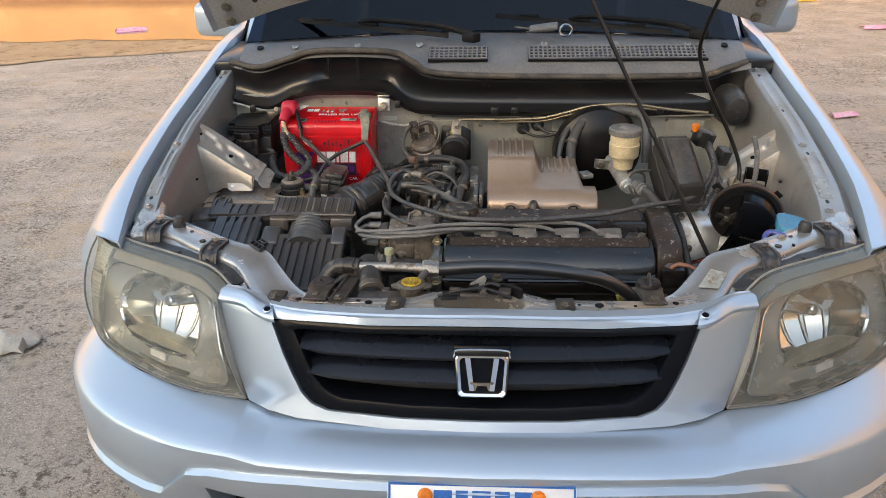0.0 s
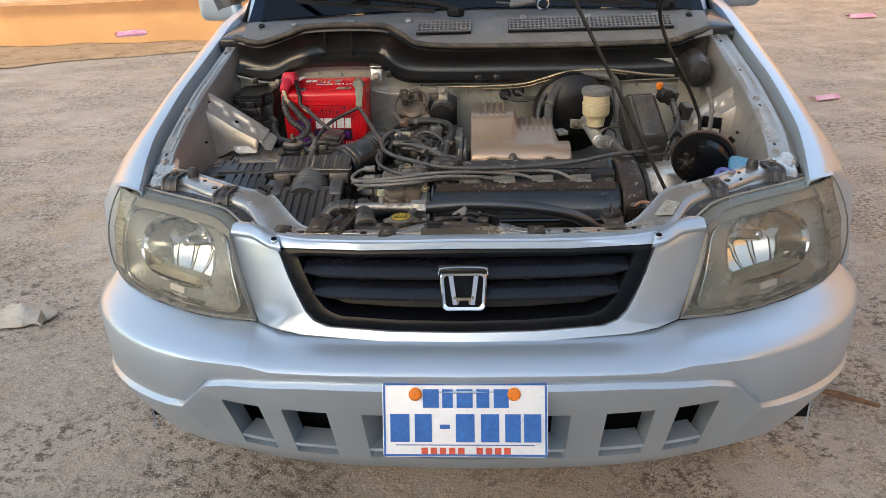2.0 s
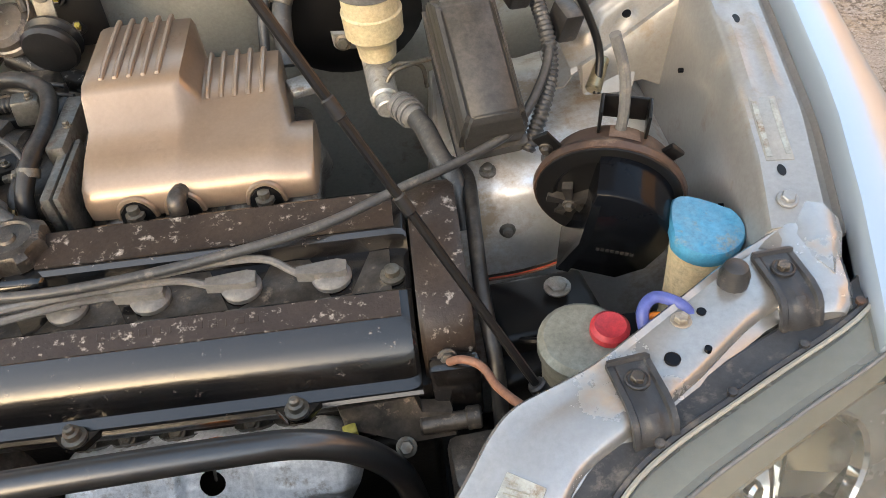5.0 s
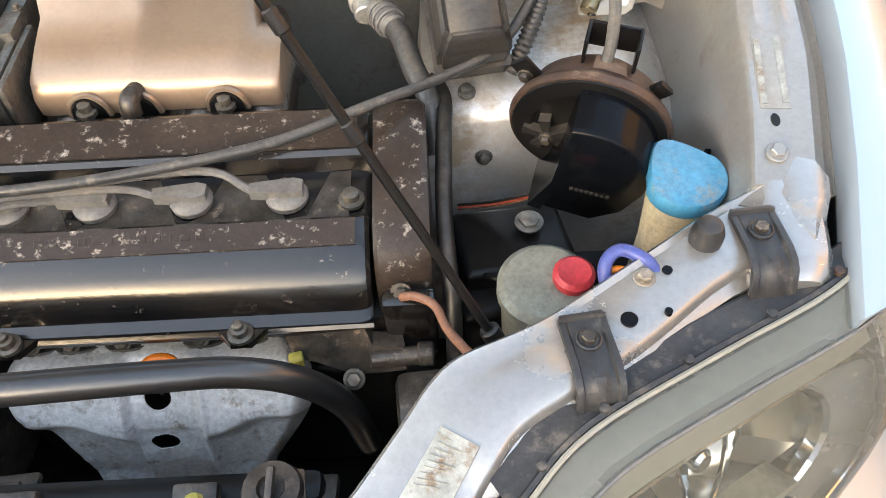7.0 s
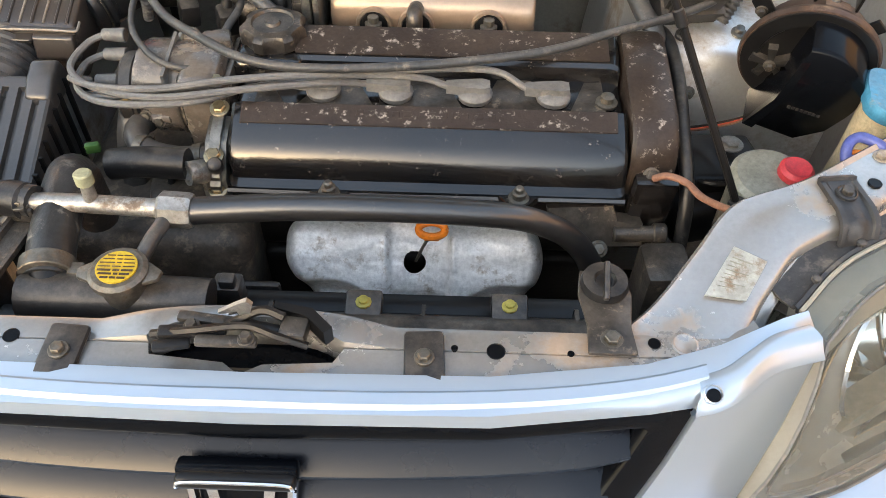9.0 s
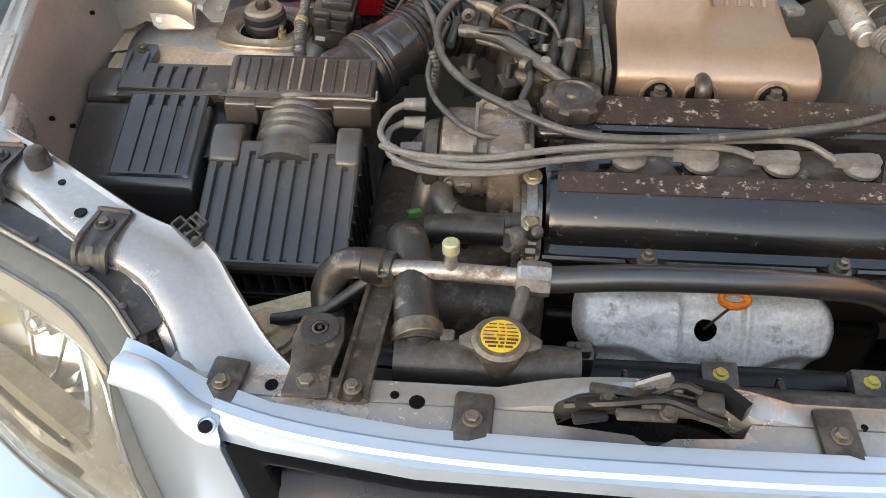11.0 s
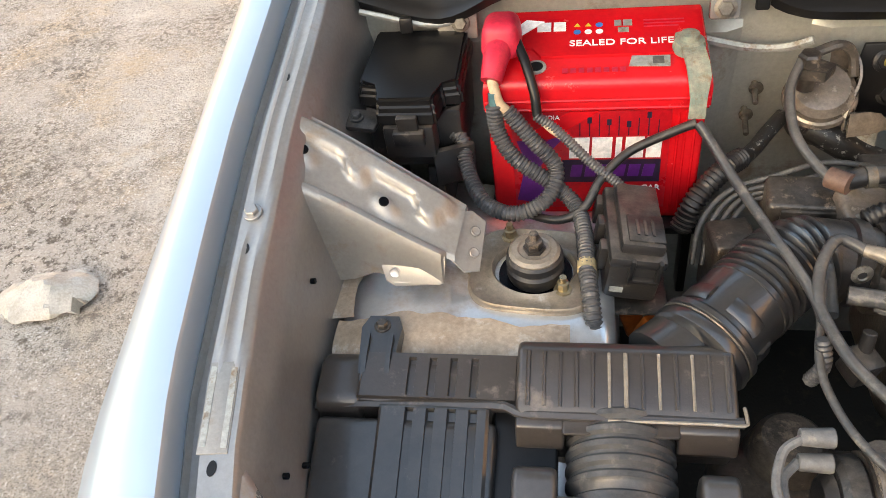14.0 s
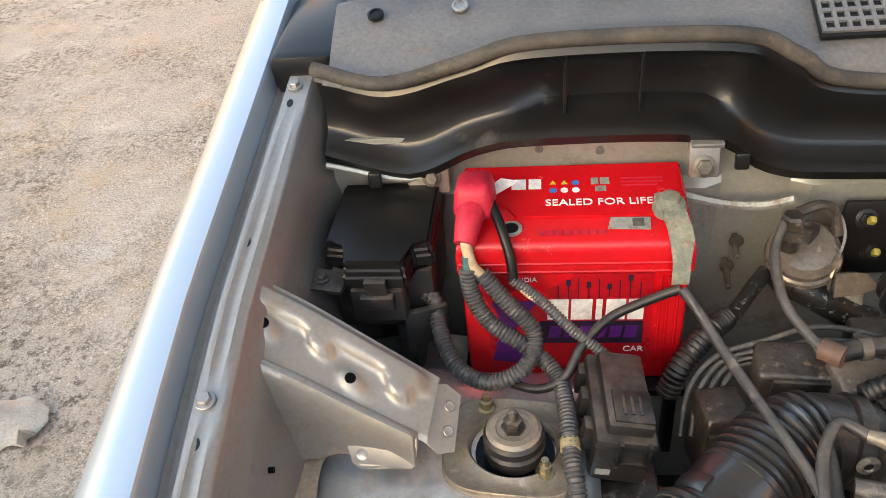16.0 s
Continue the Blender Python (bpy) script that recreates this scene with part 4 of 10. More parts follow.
    part("shield_cap", bm, M_REFLECT, bowl, "", 10)
    # dark shelf and the small chamber under it
    bm = B()
    loft(bm, [[at(0.43 + 0.19 * math.cos(t), 0.27 + 0.075 * max(0, math.sin(t)) - 0.02 * max(0, -math.sin(t)), o) for t in [2 * math.pi * i / 24 for i in range(24)]] for o in (-0.060, -0.028)])
    part("shelf", bm, M_CANLID, lamp, "dull shelf across the lamp")
    bm = B()
    grid(bm, [[at(u, v, o) for u in (0.27, 0.33, 0.40, 0.47, 0.54, 0.60)] for v, o in ((0.235, -0.022), (0.20, -0.040), (0.12, -0.040), (0.07, -0.018))], 0.002)
    sidelight = part("park_lamp", bm, M_REFLECT, lamp, "small side lamp chamber", 20)
    bm = B()
    loft(bm, [[at(0.43 + x, 0.15 + y, o) for x, y in ((-0.04, -0.03), (0.04, -0.03), (0.04, 0.035), (-0.04, 0.035))] for o in (-0.038, -0.026)])
    part("park_bulb", bm, M_WHITE, sidelight)
    # opaque dark band under the lens along its top and inner edges
    bm = B()
    grid(bm, [[at(u / 20, v, -0.007) for u in range(0, 16)] for v in (0.895, 0.94, 0.985)], 0.002)
    part("lens_band", bm, M_BAND, lamp, "brownish opaque band at the top of the lens")
    # dividing bar and ribbed turn lamp
    bm = B()
    grid(bm, [[at(0.775, v / 8, o) for o in (-0.004, -0.02, -0.045)] for v in range(9)], 0.006)
    part("divider", bm, M_HOUSING, lamp)
    for v0, v1 in ((0.08, 0.30), (0.33, 0.62), (0.66, 0.95)):
        bm = B()
        rows = []
        for jj in range(15):
            v = lerp(v0, v1, jj / 14)
            rows.append([at(0.80 + 0.17 * i / 6, v, -0.012 - 0.004 * (jj % 2) - 0.012 * math.sin(math.pi * i / 6)) for i in range(7)])
        grid(bm, rows, 0.002)
        part("turn_lamp", bm, M_TURN, lamp, "ribbed clear turn lamp", 10)
    # the lens folds back over the top, then meets the dusty black cover
    back = lambda u, dy, dz: at(u, 1.0, 0) + Vector((-sx * 0.55 * dy, 0.83 * dy, dz))
    bm = B()
    grid(bm, [[back(u / 20 * 0.86, d, h) for u in range(21)] for d, h in ((0.0, 0.0), (0.006, 0.003), (0.018, 0.005), (0.031, 0.006))])
    top = part("lens_top", bm, M_LENS, lens, "hazy top face of the lens")
    top.visible_shadow = False
    bm = B()
    grid(bm, [[back(u / 20 * 0.86, d, h) for u in range(21)] for d, h in ((0.002, -0.006), (0.016, -0.002), (0.030, -0.001))], 0.002)
    part("lens_shelf", bm, M_BAND, lamp, "brownish ledge under the top of the lens")
    bm = B()
    tube(bm, [back(u / 20 * 0.86, 0.032, 0.007) for u in range(21)], 0.0022, 6, 1)
    part("lens_lip", bm, M_BAND, lamp)
    bm = B()
    rows = []
    for q in range(25):
        u = q / 24 * 0.88
        w = 0.036 * (1 - 0.35 * (u > 0.7) * (u - 0.7) / 0.18)
        wob = 0.0016 * noise.noise((u * 40, sx * 3, 1))
        rows.append([back(u, 0.033 + d * w, h + wob) for d, h in ((0.0, 0.003), (0.06, 0.007), (0.16, 0.008), (0.22, 0.004), (0.55, 0.002), (0.86, 0.004), (0.95, 0.001), (1.0, -0.010), (1.04, -0.06))])
    grid(bm, rows, 0.003)
    cov = part("lamp_top", bm, M_STRAP, lamp, "dusty black top cover of the lamp housing")
    for u in (0.12, 0.30, 0.46, 0.62, 0.78):
        bm = B()
        m = Matrix.Translation(back(u, 0.040, 0.009))
        lathe(bm, [(0.0042, -0.002), (0.0042, 0.0015), (0.0028, 0.0022)], m, 8)
        part("clip_head", bm, M_RUST if u > 0.7 else M_STRAP, cov)


for sx in (-1, 1):
    headlamp(sx)


# ---- wings, wheels, cabin ----
def wing(sx):
    def xin(y):
        return curve1([(0.19, 0.726), (0.33, 0.759), (0.45, 0.781), (0.6, 0.791), (0.73, 0.797), (0.93, 0.795), (1.3, 0.792)], y)

    def arch(y):
        d = abs(y - 0.70)
        return 0.33 + math.sqrt(max(0, 0.40 ** 2 - d * d)) if d < 0.40 else 0.30
    starts = [0.205, 0.200, 0.200, 0.212, 0.242, 0.266, 0.264, 0.262, 0.285, 0.29]
    rows = []
    steps = [0.0, 0.003, 0.006, 0.010, 0.014, 0.019, 0.025, 0.031, 0.038, 0.047] + [0.06 + 0.94 * i / 28 for i in range(29)]
    nseg = len(steps) - 1
    for i in range(nseg + 1):
        r = []
        for k, y0 in enumerate(starts):
            y = lerp(y0, 1.62, steps[i])
            z = ZR(min(y, 1.25)) + max(0, y - 1.25) * 0.1
            xi = xin(y)
            low = max(arch(y), 0.30)
            xo = max(0.861, xi + 0.064) if y > 0.45 else lerp(xi + 0.075, 0.861, max(0, (y - 0.19) / 0.26))
            p = [(xi - 0.002, z - 0.032), (xi, z - 0.004), (xi + 0.004, z + 0.001), (xi + 0.028, z + 0.001), (lerp(xi + 0.028, xo, 0.55), z - 0.011), (xo, z - 0.036), (max(xo, 0.878), z - 0.088), (0.892, max(0.79, low)), (0.888, max(0.55, low)), (0.875, low)][k]
            px = p[0]
            if k >= 4:
                edge = 0.858 - 0.053 * max(0.0, min(1.0, (p[1] - 0.798) / 0.200))
                t = math.sin(math.pi / 2 * max(0.0, min(1.0, (y - y0) / 0.055)))
                px = lerp(min(px, edge), px, t)
            r.append((sx * px, y, p[1]))
        rows.append(r)
    bm = B()
    grid(bm, rows, 0.004)
    w = part("front_wing", bm, M_SILVER, car, "silver front wing", 50)
    bm = B()
    grid(bm, [[(sx * (0.868 - d), 0.70 - 0.395 * math.cos(math.pi * i / 16), 0.33 + 0.395 * math.sin(math.pi * i / 16)) for d in (0.0, 0.28)] for i in range(17)], 0.004)
    part("wheel_arch_liner", bm, M_PANEL, w)
    # inner gutter, bolted rail with two long grooves, and the apron
    redge = lambda y: curve1([(0.31, 0.697), (0.4, 0.715), (0.55, 0.732), (0.727, 0.741), (1.1, 0.737)], y) - (0.02 if sx > 0 else 0.0)
    bm = B()
    rows = []
    for i in range(31):
        y = lerp(0.325, 1.10, i / 30)
        z = ZR(y)
        xi = xin(y) - 0.004
        a, e = xi - 0.020, redge(y)
        rib = lambda f: 0.0035 * math.exp(-((f - 0.30) / 0.10) ** 2) + 0.003 * math.exp(-((f - 0.78) / 0.09) ** 2) if 0.46 < y < 0.60 or 0.66 < y < 0.98 else 0.0
        rows.append([(sx * q, y, h) for q, h in [(xi, z - 0.030), (xi - 0.004, z - 0.036), (xi - 0.014, z - 0.034), (a, z - 0.018)] + [(lerp(a, e + 0.004, f / 10), z - 0.013 + rib(f / 10)) for f in range(0, 11)] + [(e, z - 0.017), (e - 0.002, z - 0.026), (e - 0.007, z - 0.032), (e - 0.012, z - 0.07), (e - 0.030 - 0.008 * math.sin(y * 9), z - 0.20), (e - 0.036, 0.55)]])
    grid(bm, rows, 0.003)
    rail = part("inner_wing_rail", bm, M_RAIL, car, "bolted inner wing rail and apron, dusty silver", 40)
    for y, dz in ((0.42, 0.09), (0.45, 0.13), (0.62, 0.10)):
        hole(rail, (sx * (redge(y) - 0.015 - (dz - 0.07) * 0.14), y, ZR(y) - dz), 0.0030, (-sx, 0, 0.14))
    xr = lambda y: redge(y) + 0.022
    for y in (0.352, 0.625, 1.04):
        bolt(rail, (sx * xr(y), y, ZR(y) - 0.0115), (0, -0.2, 1), 0.0068, True, M_RAIL)
    # black oval discs on the rail, their colour standing for slots in shade
    for y in (0.385, 0.585, 0.80, 1.01):
        bm = B()
        lathe(bm, [(0.0038, -0.001), (0.0038, 0.0006)], Matrix.Translation((sx * xr(y), y, ZR(y) - 0.0125)) @ pose(0, 0, 0, 12, 0, 0) @ Matrix.Diagonal((1, 1.7, 1, 1)), 16)
        part("slot_disc", bm, M_PANEL, rail)
    bm = B()
    box(bm, (sx * xr(0.435), 0.435, ZR(0.435) - 0.0125), (0.026, 0.080, 0.0012), (12.1, 0, -sx * 6), 0.0005)
    st = part("label", bm, M_BAY, rail, "paper label on the rail")
    for dx in (-0.009, 0.009):
        bm = B()
        box(bm, (sx * xr(0.435) + dx, 0.435, ZR(0.435) - 0.0117), (0.0052, 0.070, 0.0008), (12.1, 0, -sx * 6), 0)
        part("print_bar", bm, M_LABEL, st)
    # boxed front end of the rail above the lamp
    bm = B()
    xm = 0.702 if sx < 0 else 0.698
    loft(bm, [[(sx * (xm + o + w * x), y, z0 + h * q) for x, q in ((-1, -1), (1, -1), (1, 0.5), (0.8, 0.86), (0.4, 1), (-0.4, 1), (-0.8, 0.86), (-1, 0.5))] for y, w, o, z0, h in ((0.238, 0.024, -0.004, 0.990, 0.016), (0.244, 0.030, -0.003, 0.990, 0.022), (0.262, 0.034, 0.0, 0.990, 0.026), (0.30, 0.034, 0.006, 0.992, 0.028), (0.345, 0.030, 0.014, 0.994, 0.030))])
    part("rail_nose", bm, M_SUPPORT, rail, "silver rounded nose of the rail")
    bm = B()
    grid(bm, [[(sx * x, y, z) for x, y, z in r] for r in (
        ((0.746, 0.330, 1.020), (0.737, 0.345, 1.026), (0.730, 0.372, 1.030), (0.722, 0.396, 1.030), (0.716, 0.398, 1.024), (0.714, 0.398, 0.99)),
        ((0.742, 0.312, 1.018), (0.732, 0.328, 1.027), (0.722, 0.350, 1.027), (0.700, 0.372, 1.024), (0.695, 0.374, 1.018), (0.693, 0.374, 0.98)),
        ((0.734, 0.290, 1.008), (0.726, 0.302, 1.025), (0.715, 0.318, 1.023), (0.690, 0.330, 1.020), (0.685, 0.331, 1.014), (0.683, 0.331, 0.97)),
        ((0.726, 0.262, 0.994), (0.716, 0.270, 1.018), (0.706, 0.290, 1.019), (0.668, 0.308, 1.017), (0.663, 0.310, 1.012), (0.661, 0.310, 0.97)))], 0.002)
    part("rail_gusset", bm, M_SUPPORT, rail, "silver gusset joining rail and beam", 50)


for sx in (-1, 1):
    wing(sx)


def wheel(sx):
    bm = B()
    m = Matrix.Translation((sx * 0.775, 0.80, 0.325)) @ pose(0, 0, 0, 0, 90, 0)
    lathe(bm, [(0.19, -0.10), (0.27, -0.105), (0.305, -0.095), (0.318, -0.08), (0.321, -0.06), (0.321, 0.06), (0.318, 0.08), (0.305, 0.095), (0.27, 0.105), (0.19, 0.10)], m, 64)
    w = part("wheel", bm, M_ALU, car)
    w.data.materials[0] = M_TYRE
    for j in range(40):
        a = 2 * math.pi * j / 40
        bm = B()
        box(bm, m @ Vector((0.3195 * math.cos(a), 0.3195 * math.sin(a), 0.045 * (1 if j % 2 else -1))), (0.075, 0.030, 0.006), (math.degrees(a) + 90, 0, 0), 0.001, 1)
        part("tread_block", bm, M_TYRE, w)
    bm = B()
    lathe(bm, [(0.19, 0.09), (0.18, 0.06), (0.06, 0.05), (0.05, 0.07), (0.0001, 0.075)], m, 24)
    part("rim", bm, M_ALU, w)


for sx in (-1, 1):
    wheel(sx)


def cabin():
    # windscreen, pillars, roof and doors, seen only in part past the bonnet
    base = lambda x: 1.36 - 0.20 * (x / 0.72) ** 2
    bm = B()
    rows = []
    for j in range(7):
        v = j / 6
        rows.append([(x * (1 - 0.14 * v), base(x) + 0.52 * v - 0.04 * v * (1 - (x / 0.72) ** 2), 1.24 + 0.50 * v) for x in [i / 10 * 0.72 for i in range(-10, 11)]])
    grid(bm, rows, 0.005)
    part("windscreen", bm, M_SCREEN, car, "dark blue tinted windscreen")
    for sx in (-1, 1):
        bm = B()
        loft(bm, [[(sx * x, y, z) for x, y, z in r] for r in (((0.72, 1.30, 1.22), (0.78, 1.32, 1.20), (0.79, 1.40, 1.20), (0.73, 1.38, 1.22)), ((0.63, 1.69, 1.75), (0.68, 1.70, 1.75), (0.69, 1.78, 1.74), (0.64, 1.77, 1.74)))])
        part("pillar", bm, M_SILVER, car)
        bm = B()
        box(bm, (sx * 0.752, 1.19, 1.185), (0.085, 0.26, 0.06), (4, 0, 0), 0.012, 2)
        part("cowl_end", bm, M_COVER, car, "black cowl end by the bonnet hinge")
        bm = B()
        grid(bm, [[(sx * x, y, z) for x, z in ((0.80, 1.20), (0.862, 1.12), (0.872, 0.85), (0.868, 0.60), (0.845, 0.34))] for y in (1.635, 2.0, 2.5, 3.0, 3.6, 4.1)], 0.02)
        part("door", bm, M_SILVER, car, "silver side door panel", 60)
        bm = B()
        grid(bm, [[(sx * lerp(0.795, 0.66, t), lerp(y0, y1, t), lerp(1.20, 1.72, t)) for t in (0, 0.5, 1)] for y0, y1 in ((1.30, 1.80), (2.2, 2.25), (3.2, 3.15), (4.05, 3.9))], 0.006)
        part("side_window", bm, M_SCREEN, car)
        bm = B()
        box(bm, (sx * 0.955, 1.62, 1.25), (0.16, 0.08, 0.12), (0, 0, sx * 8), 0.035, 4)
        cyl(bm, (sx * 0.84, 1.62, 1.20), (sx * 0.90, 1.62, 1.22), 0.02, 0.025)
        part("door_mirror", bm, M_SILVER, car, "silver door mirror housing")
    bm = B()
    grid(bm, [[(x * (1 - 0.03 * v), y, 1.745 + 0.03 * (1 - (x / 0.66) ** 2)) for x in [i / 6 * 0.66 for i in range(-6, 7)]] for y, v in ((1.74, 0), (2.4, 0), (3.2, 0.3), (3.95, 1))], 0.02)
    part("roof", bm, M_SILVER, car)
    bm = B()
    grid(bm, [[(x, y, z) for x in (-0.8, 0, 0.8)] for y, z in ((4.1, 0.4), (4.16, 0.8), (4.12, 1.2), (3.98, 1.74))], 0.02)
    part("tailgate", bm, M_SILVER, car)
    bm = B()
    grid(bm, [[(x, y, 0.34) for x in (-0.83, 0, 0.83)] for y in (0.95, 2.5, 4.1)], 0.02)
    part("floor_pan", bm, M_PANEL, car)
    bm = B()
    grid(bm, [[(x, y, z) for x in (-0.72, 0, 0.72)] for y, z in ((1.30, 1.21), (1.75, 1.15), (1.78, 0.6))], 0.02)
    part("dashboard", bm, M_PANEL, car, "dark dashboard top")


cabin()


# ---- bonnet ----
def bonnet():
    ang = radians(56)
    up = Vector((0, -math.cos(ang), math.sin(ang)))
    nrm = Vector((0, -math.sin(ang), -math.cos(ang)))           # underside faces forward and down
    org = Vector((0, 1.075, 1.235))

    def at(x, d, off=0.0):
        return org + Vector((x, 0, 0)) + up * d + nrm * off

    def half(d):
        return curve1([(0, 0.755), (0.3, 0.775), (0.7, 0.765), (0.9, 0.72), (1.0, 0.60)], d)

    def d0(x):
        return 0.095 + 0.145 * max(0.0, 1 - (abs(x) / 0.72) ** 2.2)
    bm = B()
    rows = []
    for j in range(13):
        v = j / 12
        r = []
        for i in range(-14, 15):
            u = i / 14
            dd = lerp(d0(u * 0.755), 0.99 - 0.10 * u ** 4, v)
            r.append(at(u * half(dd), dd, -0.035 * (1 - u * u) - 0.004 + (0.03 if abs(i) == 14 else 0)))
        rows.append(r)
    grid(bm, rows, 0.004)
    b = part("bonnet", bm, M_SILVER, car, "open bonnet, silver, seen from its underside", 50)
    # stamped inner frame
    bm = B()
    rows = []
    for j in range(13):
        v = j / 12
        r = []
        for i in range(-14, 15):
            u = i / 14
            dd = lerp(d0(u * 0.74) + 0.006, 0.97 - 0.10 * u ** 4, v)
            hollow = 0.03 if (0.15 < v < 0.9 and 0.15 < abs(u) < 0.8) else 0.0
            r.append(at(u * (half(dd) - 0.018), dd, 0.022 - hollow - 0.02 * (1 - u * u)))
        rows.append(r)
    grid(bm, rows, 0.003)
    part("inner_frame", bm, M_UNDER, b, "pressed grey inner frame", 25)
    for sx in (-1, 1):
        bm = B()
        tube(bm, [at(sx * (half(d) - 0.004), d, 0.010) for d in (0.12, 0.2, 0.4, 0.6, 0.9)], 0.004, 8, 5)
        part("edge_seal", bm, M_RUBBER, b)
        bm = B()
        for d in (0.13, 0.18):
            lathe(bm, [(0.014, 0.0), (0.014, 0.003), (0.008, 0.003), (0.008, 0.009), (0.006, 0.010)], axis(at(sx * 0.70, d, 0.026), at(sx * 0.70, d, 0.1))[0], 12)
        part("hinge_nut", bm, M_STEEL, b)
        bm = B()
        tube(bm, [at(sx * 0.70, -0.02, 0.03), (sx * 0.705, 1.06, 1.20), (sx * 0.70, 1.06, 1.13)], 0.004, 8, 3)
        part("hinge", bm, M_BAY, b)
        # short black plugs standing for the dark inside of drain holes
        for x, d, r in ((0.55, 0.10, 0.012), (0.60, 0.17, 0.008), (0.50, 0.16, 0.007), (0.62, 0.06, 0.008)):
            bm = B()
            cyl(bm, at(sx * x, d + d0(x), 0.008), at(sx * x, d + d0(x), 0.026 - 0.02 * (1 - (x / 0.75) ** 2)), r, r * 0.9, 12)
            part("hole_plug", bm, M_PANEL, b)


bonnet()


# ---- engine bay structure ----
def firewall():
    seal_pts = [(-0.72, 0.99, 1.215), (-0.64, 0.975, 1.200), (-0.55, 0.965, 1.225), (-0.47, 0.962, 1.246), (-0.27, 0.962, 1.243), (-0.205, 0.965, 1.215), (-0.13, 0.968, 1.182), (0.2, 0.97, 1.172), (0.56, 0.97, 1.174), (0.64, 0.98, 1.190), (0.70, 1.0, 1.205)]
    low_pts = [(-0.72, 1.0, 1.118), (-0.62, 0.985, 1.098), (-0.54, 0.98, 1.132), (-0.47, 0.98, 1.142), (-0.29, 0.98, 1.138), (-0.22, 0.98, 1.098), (-0.13, 0.98, 1.086), (0.2, 0.98, 1.082), (0.56, 0.985, 1.082), (0.64, 0.99, 1.09), (0.70, 1.0, 1.10)]
    hi, lo = smooth(seal_pts, 5), smooth(low_pts, 5)
    rows = []
    for a, b in zip(hi, lo):
        ease = lambda v: (lambda t: t * t * (3 - 2 * t))(max(0.0, min(1.0, v)))
        pocket = 0.020 * ease((a.x + 0.505) / 0.035) * ease((-0.235 - a.x) / 0.035)
        rows.append([a + Vector((0, 0.012, -0.006)), a.lerp(b, 0.12) + Vector((0, 0.007, 0)), a.lerp(b, 0.20) + Vector((0, 0.012 + pocket, 0)), a.lerp(b, 0.5) + Vector((0, 0.022 + pocket, 0)), a.lerp(b, 0.80) + Vector((0, 0.015 + pocket, 0)), a.lerp(b, 0.88) + Vector((0, 0.008 + 0.2 * pocket, 0)), b + Vector((0, -0.012, 0.004)), b + Vector((0, -0.02, -0.002)), b + Vector((0, -0.016, -0.012))])
    bm = B()
    grid(bm, rows, 0.003)
    p = part("bulkhead_cover", bm, M_COVER, car, "satin black bulkhead cover panel", 60)
    for x in (-0.44, -0.36):
        bm = B()
        box(bm, (x, 0.984, 1.185), (0.004, 0.01, 0.09), (8, 0, 0), 0.001)
        part("rib", bm, M_COVER, p)
    bm = B()
    tube(bm, [Vector(q) + Vector((0, 0.004, 0.004)) for q in seal_pts], 0.0085, 10, 5)
    part("bonnet_seal", bm, M_SEALTOP, car, "weathered grey rubber bonnet seal", 60)
    # cowl with air grille
    bm = B()
    rows = []
    for i in range(-16, 17):
        x = i / 16 * 0.71
        a = Vector((x, 0, curve1([(q.x, q.z) for q in hi], x)))
        bow = 0.09 * (1 - (x / 0.72) ** 2)
        rows.append([(x, 0.985 + 0.004, a.z - 0.012), (x, 0.995, a.z + 0.004 - 0.004), (x, 1.025, max(1.19, a.z - 0.03) + 0.012), (x, 1.06 + bow * 0.3, 1.222), (x, 1.11 + bow, 1.245), (x, 1.13 + bow, 1.240), (x, 1.16 + bow, 1.228), (x, 1.375 - 0.20 * (x / 0.72) ** 2, 1.236)])
    grid(bm, rows, 0.003)
    cowl = part("cowl", bm, M_COWL, car, "grey plastic windscreen cowl", 60)
    for x0, x1 in ((-0.165, -0.005), (0.115, 0.60)):
        bm = B()
        n = int((x1 - x0) / 0.0125)
        for i in range(n + 1):
            x = x0 + (x1 - x0) * i / n
            box(bm, (x, 1.060, 1.226), (0.0045, 0.062, 0.006), (22, 0, 0), 0.0)
        for j in range(5):
            box(bm, ((x0 + x1) / 2, 1.033 + 0.0135 * j, 1.2151 + 0.00545 * j), (x1 - x0, 0.005, 0.006), (22, 0, 0), 0.0)
        part("cowl_grille", bm, M_COWL, cowl, "square-mesh air grille")
        # black slab under the mesh, painting the shade in its openings
        bm = B()
        box(bm, ((x0 + x1) / 2, 1.060, 1.2225), (x1 - x0 + 0.008, 0.070, 0.006), (22, 0, 0), 0.001)
        part("mesh_shade", bm, M_PANEL, cowl)
    for x in (-0.56, -0.38, -0.20, 0.16, 0.36, 0.56, -0.66, 0.66):
        bm = B()
        m = axis((x, 1.085 + 0.05 * (1 - (x / 0.72) ** 2), 1.238), (x, 1.06, 1.33))[0]
        lathe(bm, [(0.010, -0.002), (0.010, 0.002), (0.007, 0.003), (0.006, 0.001)], m, 14)
        part("cowl_clip", bm, M_ALU if abs(x) < 0.6 else M_PANEL, cowl)
    # lower firewall
    bm = B()
    grid(bm, [[(x, 1.0 + (0.02 if z < 1.0 else 0) - 0.012 * (1 if int((x + 0.72) * 9) % 2 else 0) * (0.82 < z < 1.06), z) for x in [i / 36 * 0.72 for i in range(-36, 37)]] for z in (1.125, 1.09, 1.06, 1.05, 0.9, 0.82, 0.6, 0.45)], 0.004)
    f = part("firewall", bm, M_FIREWALL, car, "grey-green painted firewall", 30)
    bm = B()
